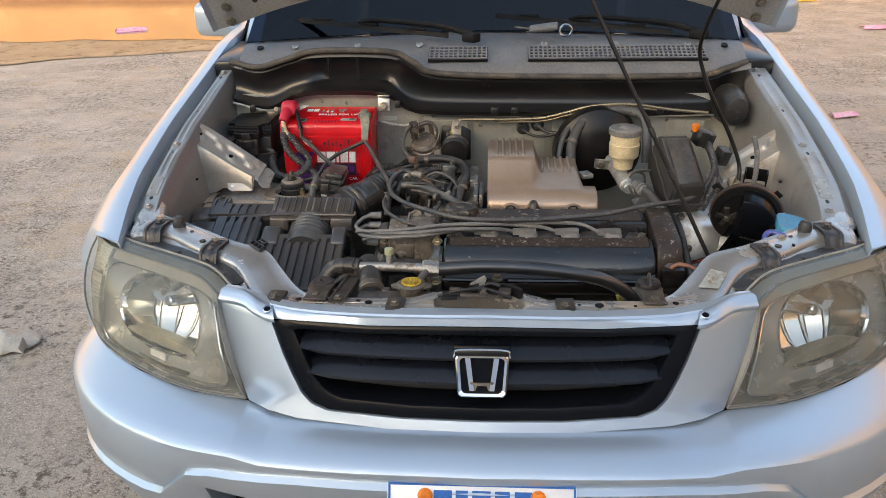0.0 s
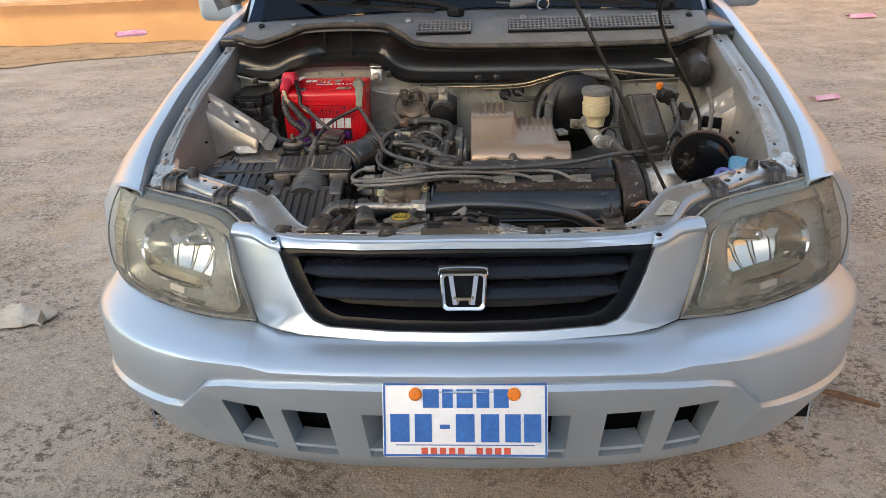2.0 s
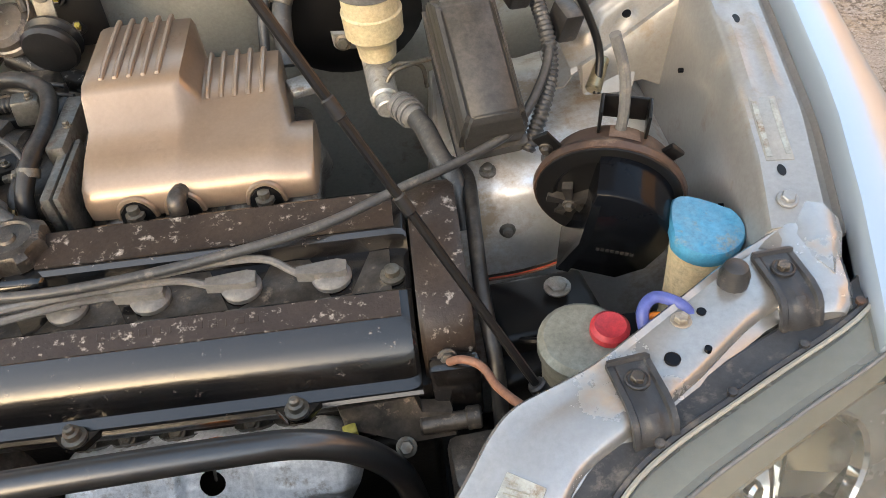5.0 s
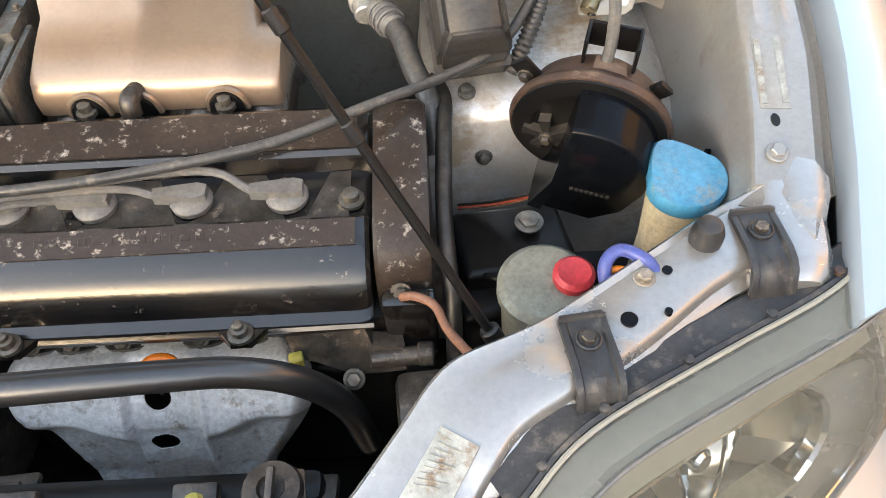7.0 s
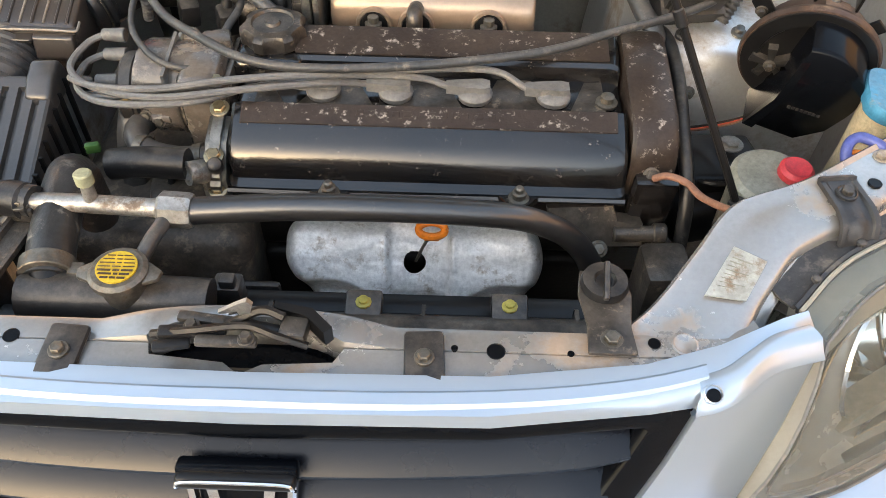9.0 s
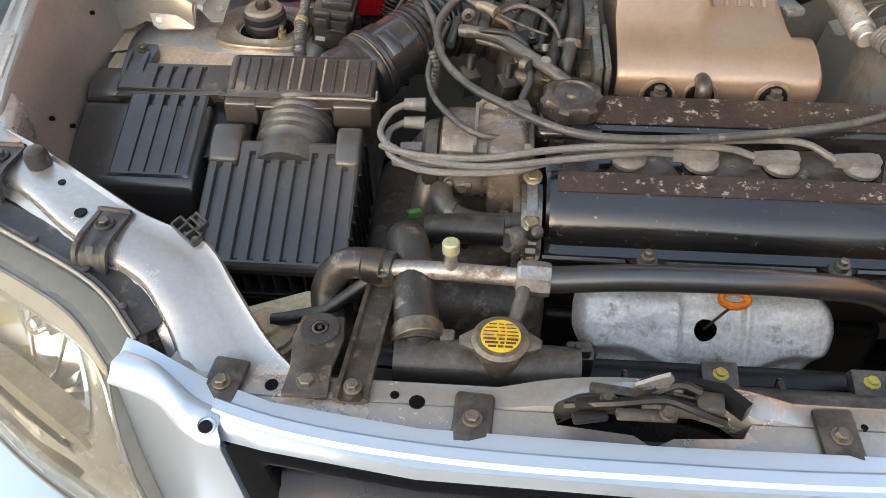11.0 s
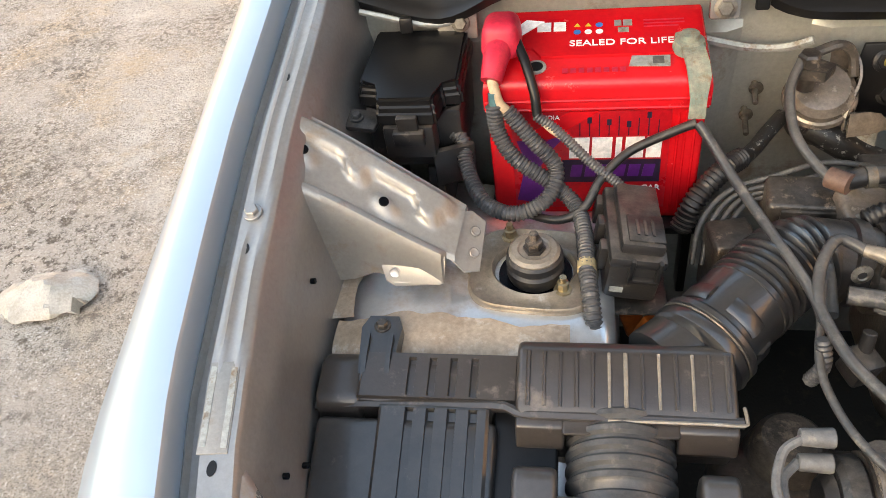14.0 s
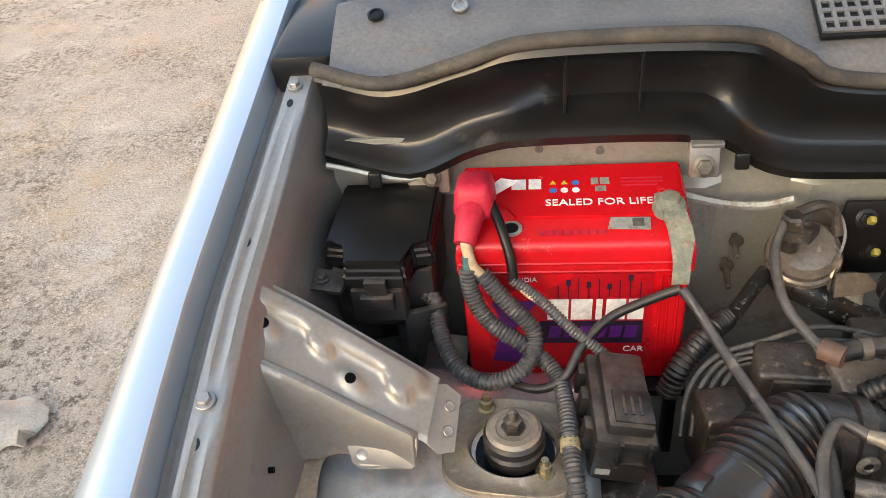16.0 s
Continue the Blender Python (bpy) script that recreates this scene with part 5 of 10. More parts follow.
    tube(bm, [(-0.72, 0.972, 1.106), (-0.62, 0.968, 1.086), (-0.54, 0.966, 1.122), (-0.47, 0.966, 1.130), (-0.29, 0.966, 1.126), (-0.22, 0.966, 1.086), (-0.13, 0.966, 1.074), (0.2, 0.966, 1.070), (0.62, 0.97, 1.072), (0.71, 0.99, 1.09)], 0.0038, 6, 4)
    part("flange", bm, M_FIREWALL, f)
    # floor of the bay, the shade of its depth put into the colour
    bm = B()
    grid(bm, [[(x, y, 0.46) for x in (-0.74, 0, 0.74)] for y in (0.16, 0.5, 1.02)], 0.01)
    part("undertray", bm, M_GRIMESHADE, car, "grimy undertray darkened for the shade of the bay")


firewall()


def wipers():
    for x0, y0, x1, y1, name in ((-0.05, 1.13, -0.60, 1.28, "wiper"), (0.60, 1.16, 0.02, 1.33, "wiper")):
        w = thing(name, "black wiper arm and blade at rest on the windscreen", "wiper", "windscreen wipers")
        bm = B()
        p0, p1 = Vector((x0, y0, 1.25)), Vector((x1, y1, 1.285))
        box(bm, p0 + Vector((0, -0.01, 0.01)), (0.05, 0.035, 0.028), (0, 0, -40), 0.008, 3)
        tube(bm, [p0 + Vector((0.02, -0.02, 0.012)), p0.lerp(p1, 0.15) + Vector((0, 0, 0.03)), p0.lerp(p1, 0.5) + Vector((0, 0, 0.03)), p0.lerp(p1, 0.62) + Vector((0, 0, 0.018))], [0.011, 0.006], 8, 5)
        part("arm", bm, M_WIPER, w)
        bm = B()
        a, b = p0.lerp(p1, 0.12), p1
        loft(bm, [[q + Vector(o) for o in ((0, -0.008, 0.0), (0, 0.008, 0.004), (0, 0.007, 0.014), (0, -0.004, 0.012))] for q in (a, a.lerp(b, 0.5), b)])
        for t in (0.2, 0.5, 0.8):
            box(bm, a.lerp(b, t) + Vector((0, 0, 0.016)), (0.06, 0.01, 0.008), (0, 0, math.degrees(math.atan2(b.y - a.y, b.x - a.x))), 0.002)
        part("blade", bm, M_WIPER, w)


wipers()


def key_fob():
    k = thing("car_key", "dark key fob with a steel ring on the wiper cowl", "key")
    bm = B()
    box(bm, (0.16, 1.17, 1.278), (0.085, 0.03, 0.016), (20, -8, -8), 0.007, 3)
    part("fob", bm, M_COWL, k)
    bm = B()
    ring = [(0.222 + 0.017 * math.cos(a), 1.15, 1.272 + 0.017 * math.sin(a)) for a in [i * math.pi / 8 for i in range(17)]]
    tube(bm, ring, 0.0032, 6, 1)
    part("key_ring", bm, M_CHROME, k)
    bm = B()
    box(bm, (0.098, 1.175, 1.277), (0.045, 0.012, 0.004), (0, 5, -8), 0.001)
    part("key_blade", bm, M_STEEL, k)


key_fob()


def front_panel():
    """Radiator support and the two sloping beams up to the rails."""
    xs = sorted({i / 26 * 0.44 for i in range(-26, 27)} | {-0.088, -0.085, -0.022, -0.007, 0.011, 0.069, 0.077})
    cut_f = lambda x: curve1([(-0.088, 0.034), (-0.085, 0.023), (-0.022, 0.017), (-0.007, 0.006), (0.011, 0.016), (0.069, 0.020), (0.077, 0.030)], x)
    cut_b = lambda x: curve1([(-0.088, 0.034), (-0.080, 0.044), (-0.04, 0.052), (0.008, 0.055), (0.045, 0.048), (0.069, 0.038), (0.077, 0.030)], x)
    lip = lambda x: FY(abs(x), 0.97)
    bump = lambda x: 0.014 * max(0, 1 - (abs(x + 0.008) / 0.125) ** 3)
    rear = lambda x: 0.058 + 0.008 * max(0, 1 - (abs(x + 0.008) / 0.12) ** 2)
    mid = lambda x: (cut_f(x), cut_b(x)) if -0.088 < x < 0.077 else (0.034, 0.034)
    bm = B()
    grid(bm, [[(x, lip(x) + 0.012, 0.955), (x, lip(x) + 0.016, 0.966), (x, min(lip(x) + 0.026, mid(x)[0] - 0.002), 0.967), (x, mid(x)[0] - 0.001, 0.967), (x, mid(x)[0], 0.965), (x, mid(x)[0] + 0.001, 0.945 if -0.088 < x < 0.077 else 0.964)] for x in xs], 0.003)
    grid(bm, [[(x, mid(x)[1], 0.945 if -0.088 < x < 0.077 else 0.964), (x, mid(x)[1], 0.965 + bump(x) * 0.6), (x, mid(x)[1] + 0.001, 0.967 + bump(x) * 0.8), (x, rear(x) - 0.006, 0.967 + bump(x)), (x, rear(x), 0.965 + bump(x)), (x, rear(x) + 0.006, 0.955 + bump(x) * 0.6), (x, rear(x) + 0.008, 0.925), (x, rear(x) + 0.008, 0.90)] for x in xs], 0.003)
    sup = part("radiator_support", bm, M_SUPPORT, car, "silver radiator support panel with a beige bloom", 40)
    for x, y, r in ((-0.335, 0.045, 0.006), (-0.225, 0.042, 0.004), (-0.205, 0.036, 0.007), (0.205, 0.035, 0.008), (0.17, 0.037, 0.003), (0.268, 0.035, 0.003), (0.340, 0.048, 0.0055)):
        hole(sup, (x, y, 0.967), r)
    for x, y in ((-0.377, 0.040), (-0.156, 0.018), (0.145, 0.022)):
        bm = B()
        box(bm, (x, y + 0.002, 0.970), (0.034, 0.052, 0.008), (3, 0, x * 20), 0.004)
        part("rubber_pad", bm, M_RUBBER, sup, "black rubber pad")
        bolt(sup, (x, y, 0.975), r=0.006)
    bm = B()
    lathe(bm, [(0.012, -0.001), (0.012, 0.0008), (0.010, 0.0014), (0.0085, 0.0004)], Matrix.Translation((0.366, 0.048, 0.9672)), 20)
    part("pressed_ring", bm, M_SUPPORT, sup)
    for sx in (-1, 1):
        bm = B()
        st = [((0.318, 0.060, 0.964), (0.398, 0.030, 0.963)), ((0.352, 0.092, 0.966), (0.423, 0.062, 0.965)), ((0.392, 0.139, 0.983), (0.440, 0.092, 0.973)), ((0.414, 0.167, 0.994), (0.455, 0.112, 0.986)), ((0.437, 0.186, 1.000), (0.476, 0.136, 0.995)),
              ((0.480, 0.202, 1.004), (0.507, 0.154, 1.001)), ((0.510, 0.216, 1.006), (0.530, 0.166, 1.004)), ((0.572, 0.255, 1.010), (0.580, 0.198, 1.006)), ((0.640, 0.297, 1.014), (0.648, 0.247, 1.011)), ((0.705, 0.330, 1.018), (0.712, 0.268, 1.014))]
        rows = []
        for a, b in st:
            a, b = Vector(a), Vector(b)
            o = (b - a).normalized()
            rows.append([(sx * q.x, q.y, q.z) for q in (a - o * 0.006 + Vector((0, 0, -0.050)), a - o * 0.006 + Vector((0, 0, -0.008)), a - o * 0.005 + Vector((0, 0, 0.000)), a - o * 0.002 + Vector((0, 0, 0.003)), a + o * 0.003, a.lerp(b, 0.3) + Vector((0, 0, 0.002)), a.lerp(b, 0.75) + Vector((0, 0, 0.002)), b - o * 0.003, b + o * 0.001 + Vector((0, 0, -0.004)), b + o * 0.002 + Vector((0, 0, -0.012)), b + o * 0.008 + Vector((0, 0, -0.015)), b + o * 0.011 + Vector((0, 0, -0.017)), b + o * 0.012 + Vector((0, 0, -0.05)))])
        sm = [list(c) for c in zip(*[smooth(col, 4) for col in zip(*rows)])]
        grid(bm, sm, 0.0025)
        beam = part("corner_beam", bm, M_SUPPORT, car, "silver sloping corner beam of the front panel", 40)
        # rubber-capped straps
        for (x, y, z), turn, l in (((0.675, 0.279, 1.015), 4, 0.085), ((0.529, 0.193, 1.006), 7, 0.095)):
            bm = B()
            m = Matrix.Translation((sx * x, y, z)) @ pose(0, 0, 0, 0, 0, sx * turn)
            path = [(0.0245, -0.004), (0.0240, 0.0040), (0.0215, 0.0075), (0.0180, 0.0085), (0.0165, 0.0055), (-0.020, 0.0050), (-0.032, 0.0030), (-0.039, -0.002), (-0.045, -0.014), (-0.053, -0.045), (-0.060, -0.085)]
            rows = [[m @ Vector((px * (1.0 if py < 0.02 else 0.88), py, pz + (0.0034 if abs(px) > 0.0125 and py < 0.016 else 0.0) + (0.0022 if py < -0.03 and abs(px) < 0.006 else 0))) for px in (-0.0178, -0.0172, -0.0150, -0.0130, -0.0115, -0.006, -0.004, 0.004, 0.006, 0.0115, 0.0130, 0.0150, 0.0172, 0.0178)] for py, pz in path]
            grid(bm, rows, 0.005)
            s = part("rubber_strap", bm, M_STRAP, beam, "black rubber strap bolted over the beam")
            bm = B()
            lathe(bm, [(0.0100, -0.001), (0.0100, 0.0022), (0.0086, 0.0030), (0.0074, 0.0020)], m @ Matrix.Translation((0, -0.001, 0.0055)), 18)
            part("bolt_seat", bm, M_STRAP, s)
            bolt(s, m @ Vector((0, -0.001, 0.006)), r=0.0058, washer=False, material=M_CASTD)
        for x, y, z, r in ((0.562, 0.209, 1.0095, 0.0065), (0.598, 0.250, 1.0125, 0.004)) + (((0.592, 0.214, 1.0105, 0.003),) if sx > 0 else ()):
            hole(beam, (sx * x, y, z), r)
        bm = B()
        lathe(bm, [(0.013, 0), (0.013, 0.012), (0.010, 0.020), (0.007, 0.022)], Matrix.Translation((sx * 0.633, 0.276, 1.013)), 14)
        part("rubber_stop", bm, M_STRAP, beam, "black rubber bonnet stop")
        if sx > 0:
            bolt(beam, (0.58, 0.245, 1.010), r=0.0062, material=M_TANMET)
            bm = B()
            a, b, c, d = Vector((0.420, 0.141, 0.9865)), Vector((0.446, 0.124, 0.9865)), Vector((0.424, 0.090, 0.9725)), Vector((0.389, 0.096, 0.9715))
            loft(bm, [[q + Vector((0, -0.001, h)) for q in (a, b, c, d)] for h in (0.004, 0.0055)])
            lab = part("label", bm, M_LABEL, beam, "torn silver and white paper label")
            for i in range(9):
                bm = B()
                t = 0.10 + i * 0.085
                p, q = a.lerp(d, t).lerp(b.lerp(c, t), 0.12), a.lerp(d, t).lerp(b.lerp(c, t), 0.35 + 0.5 * ((i * 37) % 10) / 10)
                loft(bm, [[p + Vector((0, -0.001, h)), q + Vector((0, -0.001, h)), q.lerp(c, 0.022) + Vector((0, -0.001, h)), p.lerp(d, 0.022) + Vector((0, -0.001, h))] for h in (0.0056, 0.006)])
                part("print_bar", bm, M_CANLID, lab)


front_panel()


def bonnet_latch():
    ob = thing("bonnet_latch", "greasy steel bonnet latch in the front panel", "latch")
    # black plate below the opening, its colour standing for the shade inside
    bm = B()
    prism(bm, [(-0.082, -0.010), (-0.040, -0.012), (-0.008, -0.022), (0.010, -0.008), (0.060, -0.006), (0.076, 0.008), (0.050, 0.030), (-0.060, 0.030), (-0.085, 0.015)], 0.004, Matrix.Translation((0, 0.024, 0.935)))
    part("pocket", bm, M_GRILLE, ob, "black plate for the shade in the latch pocket")
    for x, y, w, l, z, turn, mm in ((-0.045, 0.030, 0.055, 0.012, 0.990, 6, M_GRIMESHADE), (-0.030, 0.042, 0.060, 0.010, 0.990, -4, M_CASTD), (-0.015, 0.020, 0.050, 0.010, 0.992, 3, M_CASTD), (0.012, 0.036, 0.040, 0.008, 0.991, -8, M_GRIMESHADE), (-0.060, 0.018, 0.030, 0.010, 0.988, 14, M_GRIMESHADE)):
        bm = B()
        box(bm, (x, y, z), (w, l, 0.007), (0, 4, turn), 0.0025)
        part("latch_plate", bm, mm, ob)
    bm = B()
    box(bm, (0.038, 0.034, 0.990), (0.022, 0.020, 0.014), (0, 0, -6), 0.002)
    part("guide_block", bm, M_CASTD, ob, "rust-brown guide block")
    bm = B()
    loft(bm, [[(0.020, 0.056, z), (0.052, 0.050, z), (0.070, 0.032, z), (0.064, 0.026, z), (0.048, 0.042, z), (0.020, 0.050, z)] for z in (0.982, 1.000)])
    part("guard", bm, M_PANEL, ob, "bent black guard plate")
    bm = B()
    tube(bm, [(-0.08, 0.03, 0.985), (-0.04, 0.026, 0.998), (0.0, 0.030, 1.000), (0.025, 0.024, 0.996), (0.05, 0.022, 0.986)], 0.0035, 6, 4)
    tube(bm, [(-0.02, 0.035, 0.990), (0.01, 0.044, 1.003), (0.03, 0.040, 1.0)], 0.004, 6, 4)
    part("release_lever", bm, M_GRIMESHADE, ob)
    bm = B()
    prism(bm, [(0.0, 0), (0.014, 0.004), (0.018, 0.014), (0.010, 0.011), (0.003, 0.008)], 0.004, Matrix.Translation((-0.02, 0.050, 0.986)) @ pose(0, 0, 0, 40, 0, 0), 0.001)
    part("hook", bm, M_GRIMESHADE, ob)
    bm = B()
    loft(bm, [[(x, 0.040 + d, z) for x, z in ((-0.010, 0.985), (0.000, 0.985), (0.003, 1.004), (0.006, 1.014), (0.002, 1.020), (-0.008, 1.014), (-0.024, 1.003), (-0.022, 1.001), (-0.008, 1.006), (-0.006, 1.000))] for d in (0.0, 0.004)])
    part("safety_catch", bm, M_ALU, ob, "bright steel safety catch standing up")
    bolt(ob, (-0.045, 0.032, 0.994), r=0.005, material=M_CASTD)
    bolt(ob, (0.002, 0.020, 0.996), r=0.005, material=M_CASTD)


bonnet_latch()


M_TOWER = mat("tower_paint", (0.76, 0.775, 0.785), (0.70, 0.705, 0.70), 7.0, 0.28, 0.80, 0.05, 90, dirt=(0.36, 0.275, 0.195), dirt_amount=0.46, dirt_scale=5.0, grain=0.06)
M_BRACE = mat("dusty_silver_paint", (0.37, 0.35, 0.32), (0.32, 0.295, 0.26), 7.0, 0.40, 0.5, 0.04, 150, dirt=(0.27, 0.215, 0.16), dirt_amount=0.42, dirt_scale=12.0, grain=0.10)
M_MUD = mat("dried_mud_film", (0.36, 0.275, 0.195), (0.46, 0.37, 0.28), 16.0, 0.62, 0.1, 0.15, 200, dirt=(0.58, 0.53, 0.46), dirt_amount=0.35, dirt_scale=22.0)


def tower(sx):
    """Strut tower with its dome, and the sloping brace to the wing rail."""
    def sm(a, b, v):
        t = max(0.0, min(1.0, (v - a) / (b - a)))
        return t * t * (3 - 2 * t)

    def height(x, y):
        z = 0.932 + 0.008 * sm(0.56, 0.60, x) - (0.012 if sx < 0 else 0.055) * sm(0.64, 0.72, x) - (0.10 * sm(0.715, 0.735, x) if sx < 0 else 0.0)
        z -= (0.13 if sx < 0 else 0.04) * sm(0.60, 0.46 if sx < 0 else 0.50, y) * (0.6 + 0.4 * sm(0.60, 0.72, x)) + 0.10 * sm(0.78, 0.92, y)
        return z + 0.004 * math.sin(x * 40) * sm(0.62, 0.55, y)
    bm = B()
    xs = [0.385, 0.392, 0.40, 0.415, 0.43] + [0.45 + 0.0275 * i for i in range(11)]
    ys = [(0.42 if sx < 0 else 0.548) + (0.03 if sx < 0 else 0.0228) * i for i in range(19)]
    rows = []
    for y in ys:
        r = []
        for x in xs:
            z = height(x, y)
            z = lerp(z, 0.5, (1 - sm(0.385, 0.43, x)) ** 3) if x < 0.43 else z
            r.append((sx * x, y, z))
        rows.append(r)
    rows.insert(0, [(sx * x, 0.405 if sx < 0 else 0.520, 0.5) for x in xs])
    if sx > 0:
        rows.insert(1, [(q[0], q[1] - 0.012, q[2] - 0.014) for q in rows[1]])
    grid(bm, rows, 0.004)
    t = part("strut_tower", bm, M_TOWER, car, "silver strut tower with a dusty top", 60)
    # brace: a pressed channel with raised tongues and dished holes
    bk = smooth([Vector((0.752, 0.772, 1.106)), Vector((0.70, 0.764, 1.076)), Vector((0.64, 0.750, 1.040)), Vector((0.572, 0.733, 1.000))], 14)
    fr = smooth([Vector((0.752, 0.698, 1.078)), Vector((0.70, 0.694, 1.048)), Vector((0.64, 0.686, 1.011)), Vector((0.580, 0.674, 0.982))], 14)

    def press(f, g):
        e = lambda v, w: 1 / (1 + math.exp(-v / w))
        reach = 0.40 + 0.24 * math.exp(-((f - 0.43) / 0.065) ** 4) + 0.30 * math.exp(-((f - 0.83) / 0.065) ** 4)
        up = 0.0105 * e(reach - g, 0.020) * e(g - 0.10, 0.02) * e(0.94 - f, 0.012)
        for hf, hg in ((0.136, 0.60), (0.60, 0.76)):
            up += 0.0065 * math.exp(-(((f - hf) / 0.065) ** 2 + ((g - hg) / 0.15) ** 2) ** 2)
        return up
    bm = B()
    rows = []
    for i, (a, b) in enumerate(zip(bk, fr)):
        f = i / (len(bk) - 1)
        r = [a + Vector((0, 0.006, -0.022)), a + Vector((0, 0.002, -0.003))]
        r += [a.lerp(b, g / 22) + Vector((0, -0.2, 1)) * press(f, g / 22) for g in range(23)]
        if f < 0.94:
            low = curve1([(0, 1.02), (0.08, 0.985), (0.2, 0.938), (0.36, 0.944), (0.5, 0.958), (1.0, 0.956)], f)
            r += [b + Vector((0, -0.004, 0.003)), b + Vector((0, -0.010, 0.002)), b + Vector((0, -0.014, -0.005)), Vector((b.x, b.y - 0.018, lerp(b.z - 0.008, low, 0.5))), Vector((b.x, b.y - 0.020, min(low, b.z - 0.012)))]
        else:
            r += [b + Vector((0, -0.001 * q, -0.001 * q)) for q in range(1, 6)]
        rows.append([(sx * q.x, q.y, q.z) for q in r])
    grid(bm, rows, 0.0025)
    br = part("wing_brace", bm, M_BRACE, car, "pressed steel brace from strut tower to wing", 50)
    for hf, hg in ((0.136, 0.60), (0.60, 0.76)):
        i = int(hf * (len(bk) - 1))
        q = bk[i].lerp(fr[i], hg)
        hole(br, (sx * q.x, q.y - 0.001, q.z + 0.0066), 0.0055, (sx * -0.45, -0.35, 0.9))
    bm = B()
    wing_end = [(0.588, 0.730, 0.995), (0.566, 0.734, 0.990), (0.552, 0.730, 0.978), (0.556, 0.676, 0.958), (0.572, 0.670, 0.962), (0.584, 0.672, 0.978)]
    loft(bm, [[(sx * x, y, z + o) for x, y, z in wing_end] for o in (0.0, -0.0025)])
    end = part("brace_end", bm, M_BRACE, br, "flat welded end of the brace")
    for y, z in ((0.714, 0.979), (0.690, 0.970)):
        bm = B()
        lathe(bm, [(0.006, 0), (0.005, 0.0010), (0.003, 0.0004)], axis((sx * 0.562, y, z), (sx * 0.556, y - 0.004, z + 0.01))[0], 14)
        part("spot_weld", bm, M_BRACE, end)
    bm = B()
    foot = [(0.660, 0.671, 0.972), (0.640, 0.672, 0.978), (0.590, 0.669, 0.985), (0.591, 0.664, 0.966), (0.596, 0.658, 0.957), (0.646, 0.657, 0.956), (0.655, 0.661, 0.960)]
    loft(bm, [[(sx * x, y + o, z + o) for x, y, z in foot] for o in (0.0, -0.002)])
    ft = part("brace_foot", bm, M_RAIL, br, "pale spot-welded foot of the brace")
    for x in (0.609, 0.645):
        bm = B()
        lathe(bm, [(0.006, 0), (0.005, 0.0012), (0.003, 0.0006)], axis((sx * x, 0.663, 0.966), (sx * x, 0.650, 0.974))[0], 14)
        part("spot_weld", bm, M_TOWER, ft)
    if sx < 0:
        # dried mud along the front and outer edges of the tower's top
        edge_y = lambda x: 0.624 + 0.016 * noise.noise((x * 14, 1.3, 0)) + 0.005 * noise.noise((x * 60, 4.3, 0))
        bm = B()
        grid(bm, [[(-x, lerp(0.50, edge_y(x), k / 8), height(x, lerp(0.50, edge_y(x), k / 8)) + 0.0042 + 0.0008 * (k < 8)) for k in range(9)] for x in [0.46 + 0.245 * i / 48 for i in range(49)]])
        part("mud_film", bm, M_MUD, t, "dried brown mud on the front edge")
        edge_x = lambda y: 0.688 + 0.014 * noise.noise((y * 16, 7.1, 0)) + 0.004 * noise.noise((y * 60, 2.3, 0))
        bm = B()
        grid(bm, [[(-lerp(0.722, edge_x(y), k / 6), y, height(lerp(0.722, edge_x(y), k / 6), y) + 0.0044 + 0.0008 * (k < 6)) for k in range(7)] for y in [0.625 + 0.075 * i / 24 for i in range(25)]])
        part("mud_film", bm, M_MUD, t, "dried brown mud on the outer edge")
        # top mount
        bm = B()
        ang = [2 * math.pi * k / 48 for k in range(48)]
        sq = lambda r, p: [(r * math.copysign(abs(math.cos(a)) ** p, math.cos(a)), r * math.copysign(abs(math.sin(a)) ** p, math.sin(a))) for a in ang]
        loft(bm, [[(-0.500 + x * 1.12 + 0.08 * y, 0.698 + y * 0.98 - 0.10 * x, 0.932 + h) for x, y in sq(r, p)] for r, p, h in ((0.062, 0.55, 0.0), (0.062, 0.55, 0.006), (0.060, 0.55, 0.0085), (0.056, 0.55, 0.0075), (0.052, 0.6, 0.006), (0.045, 0.9, 0.0065), (0.041, 1.0, 0.009), (0.039, 1.0, 0.007), (0.038, 1.0, 0.001))], False)
        part("mount_plate", bm, M_TANMET, t, "tan dusty mounting plate with a rolled lip", 50)
        # black disc under the rubber, painting in the shade of the gap
        bm = B()
        lathe(bm, [(0.040, -0.004), (0.040, 0.0015), (0.030, 0.001)], Matrix.Translation((-0.498, 0.693, 0.934)), 28)
        part("mount_gap_disc", bm, M_GRILLE, t)
        bm = B()
        lathe(bm, [(0.029, 0.0), (0.031, 0.006), (0.031, 0.016), (0.028, 0.019), (0.031, 0.023), (0.030, 0.030), (0.026, 0.034)], Matrix.Translation((-0.498, 0.693, 0.936)), 28)
        part("rubber_mount", bm, M_RUBBER, t, "black rubber strut mount")
        bm = B()
        lathe(bm, [(0.027, 0.031), (0.0275, 0.035), (0.024, 0.038), (0.018, 0.0385), (0.016, 0.037)], Matrix.Translation((-0.498, 0.693, 0.936)), 28)
        part("mount_cap", bm, M_TANMET, t, "dusty steel cap of the strut mount")
        bm = B()
        lathe(bm, [(0.012, 0.036), (0.012, 0.041), (0.0095, 0.041), (0.0095, 0.050), (0.005, 0.051), (0.005, 0.060)], Matrix.Translation((-0.498, 0.693, 0.936)), 6)
        part("nut", bm, M_CASTD, t, "rusty strut nut")
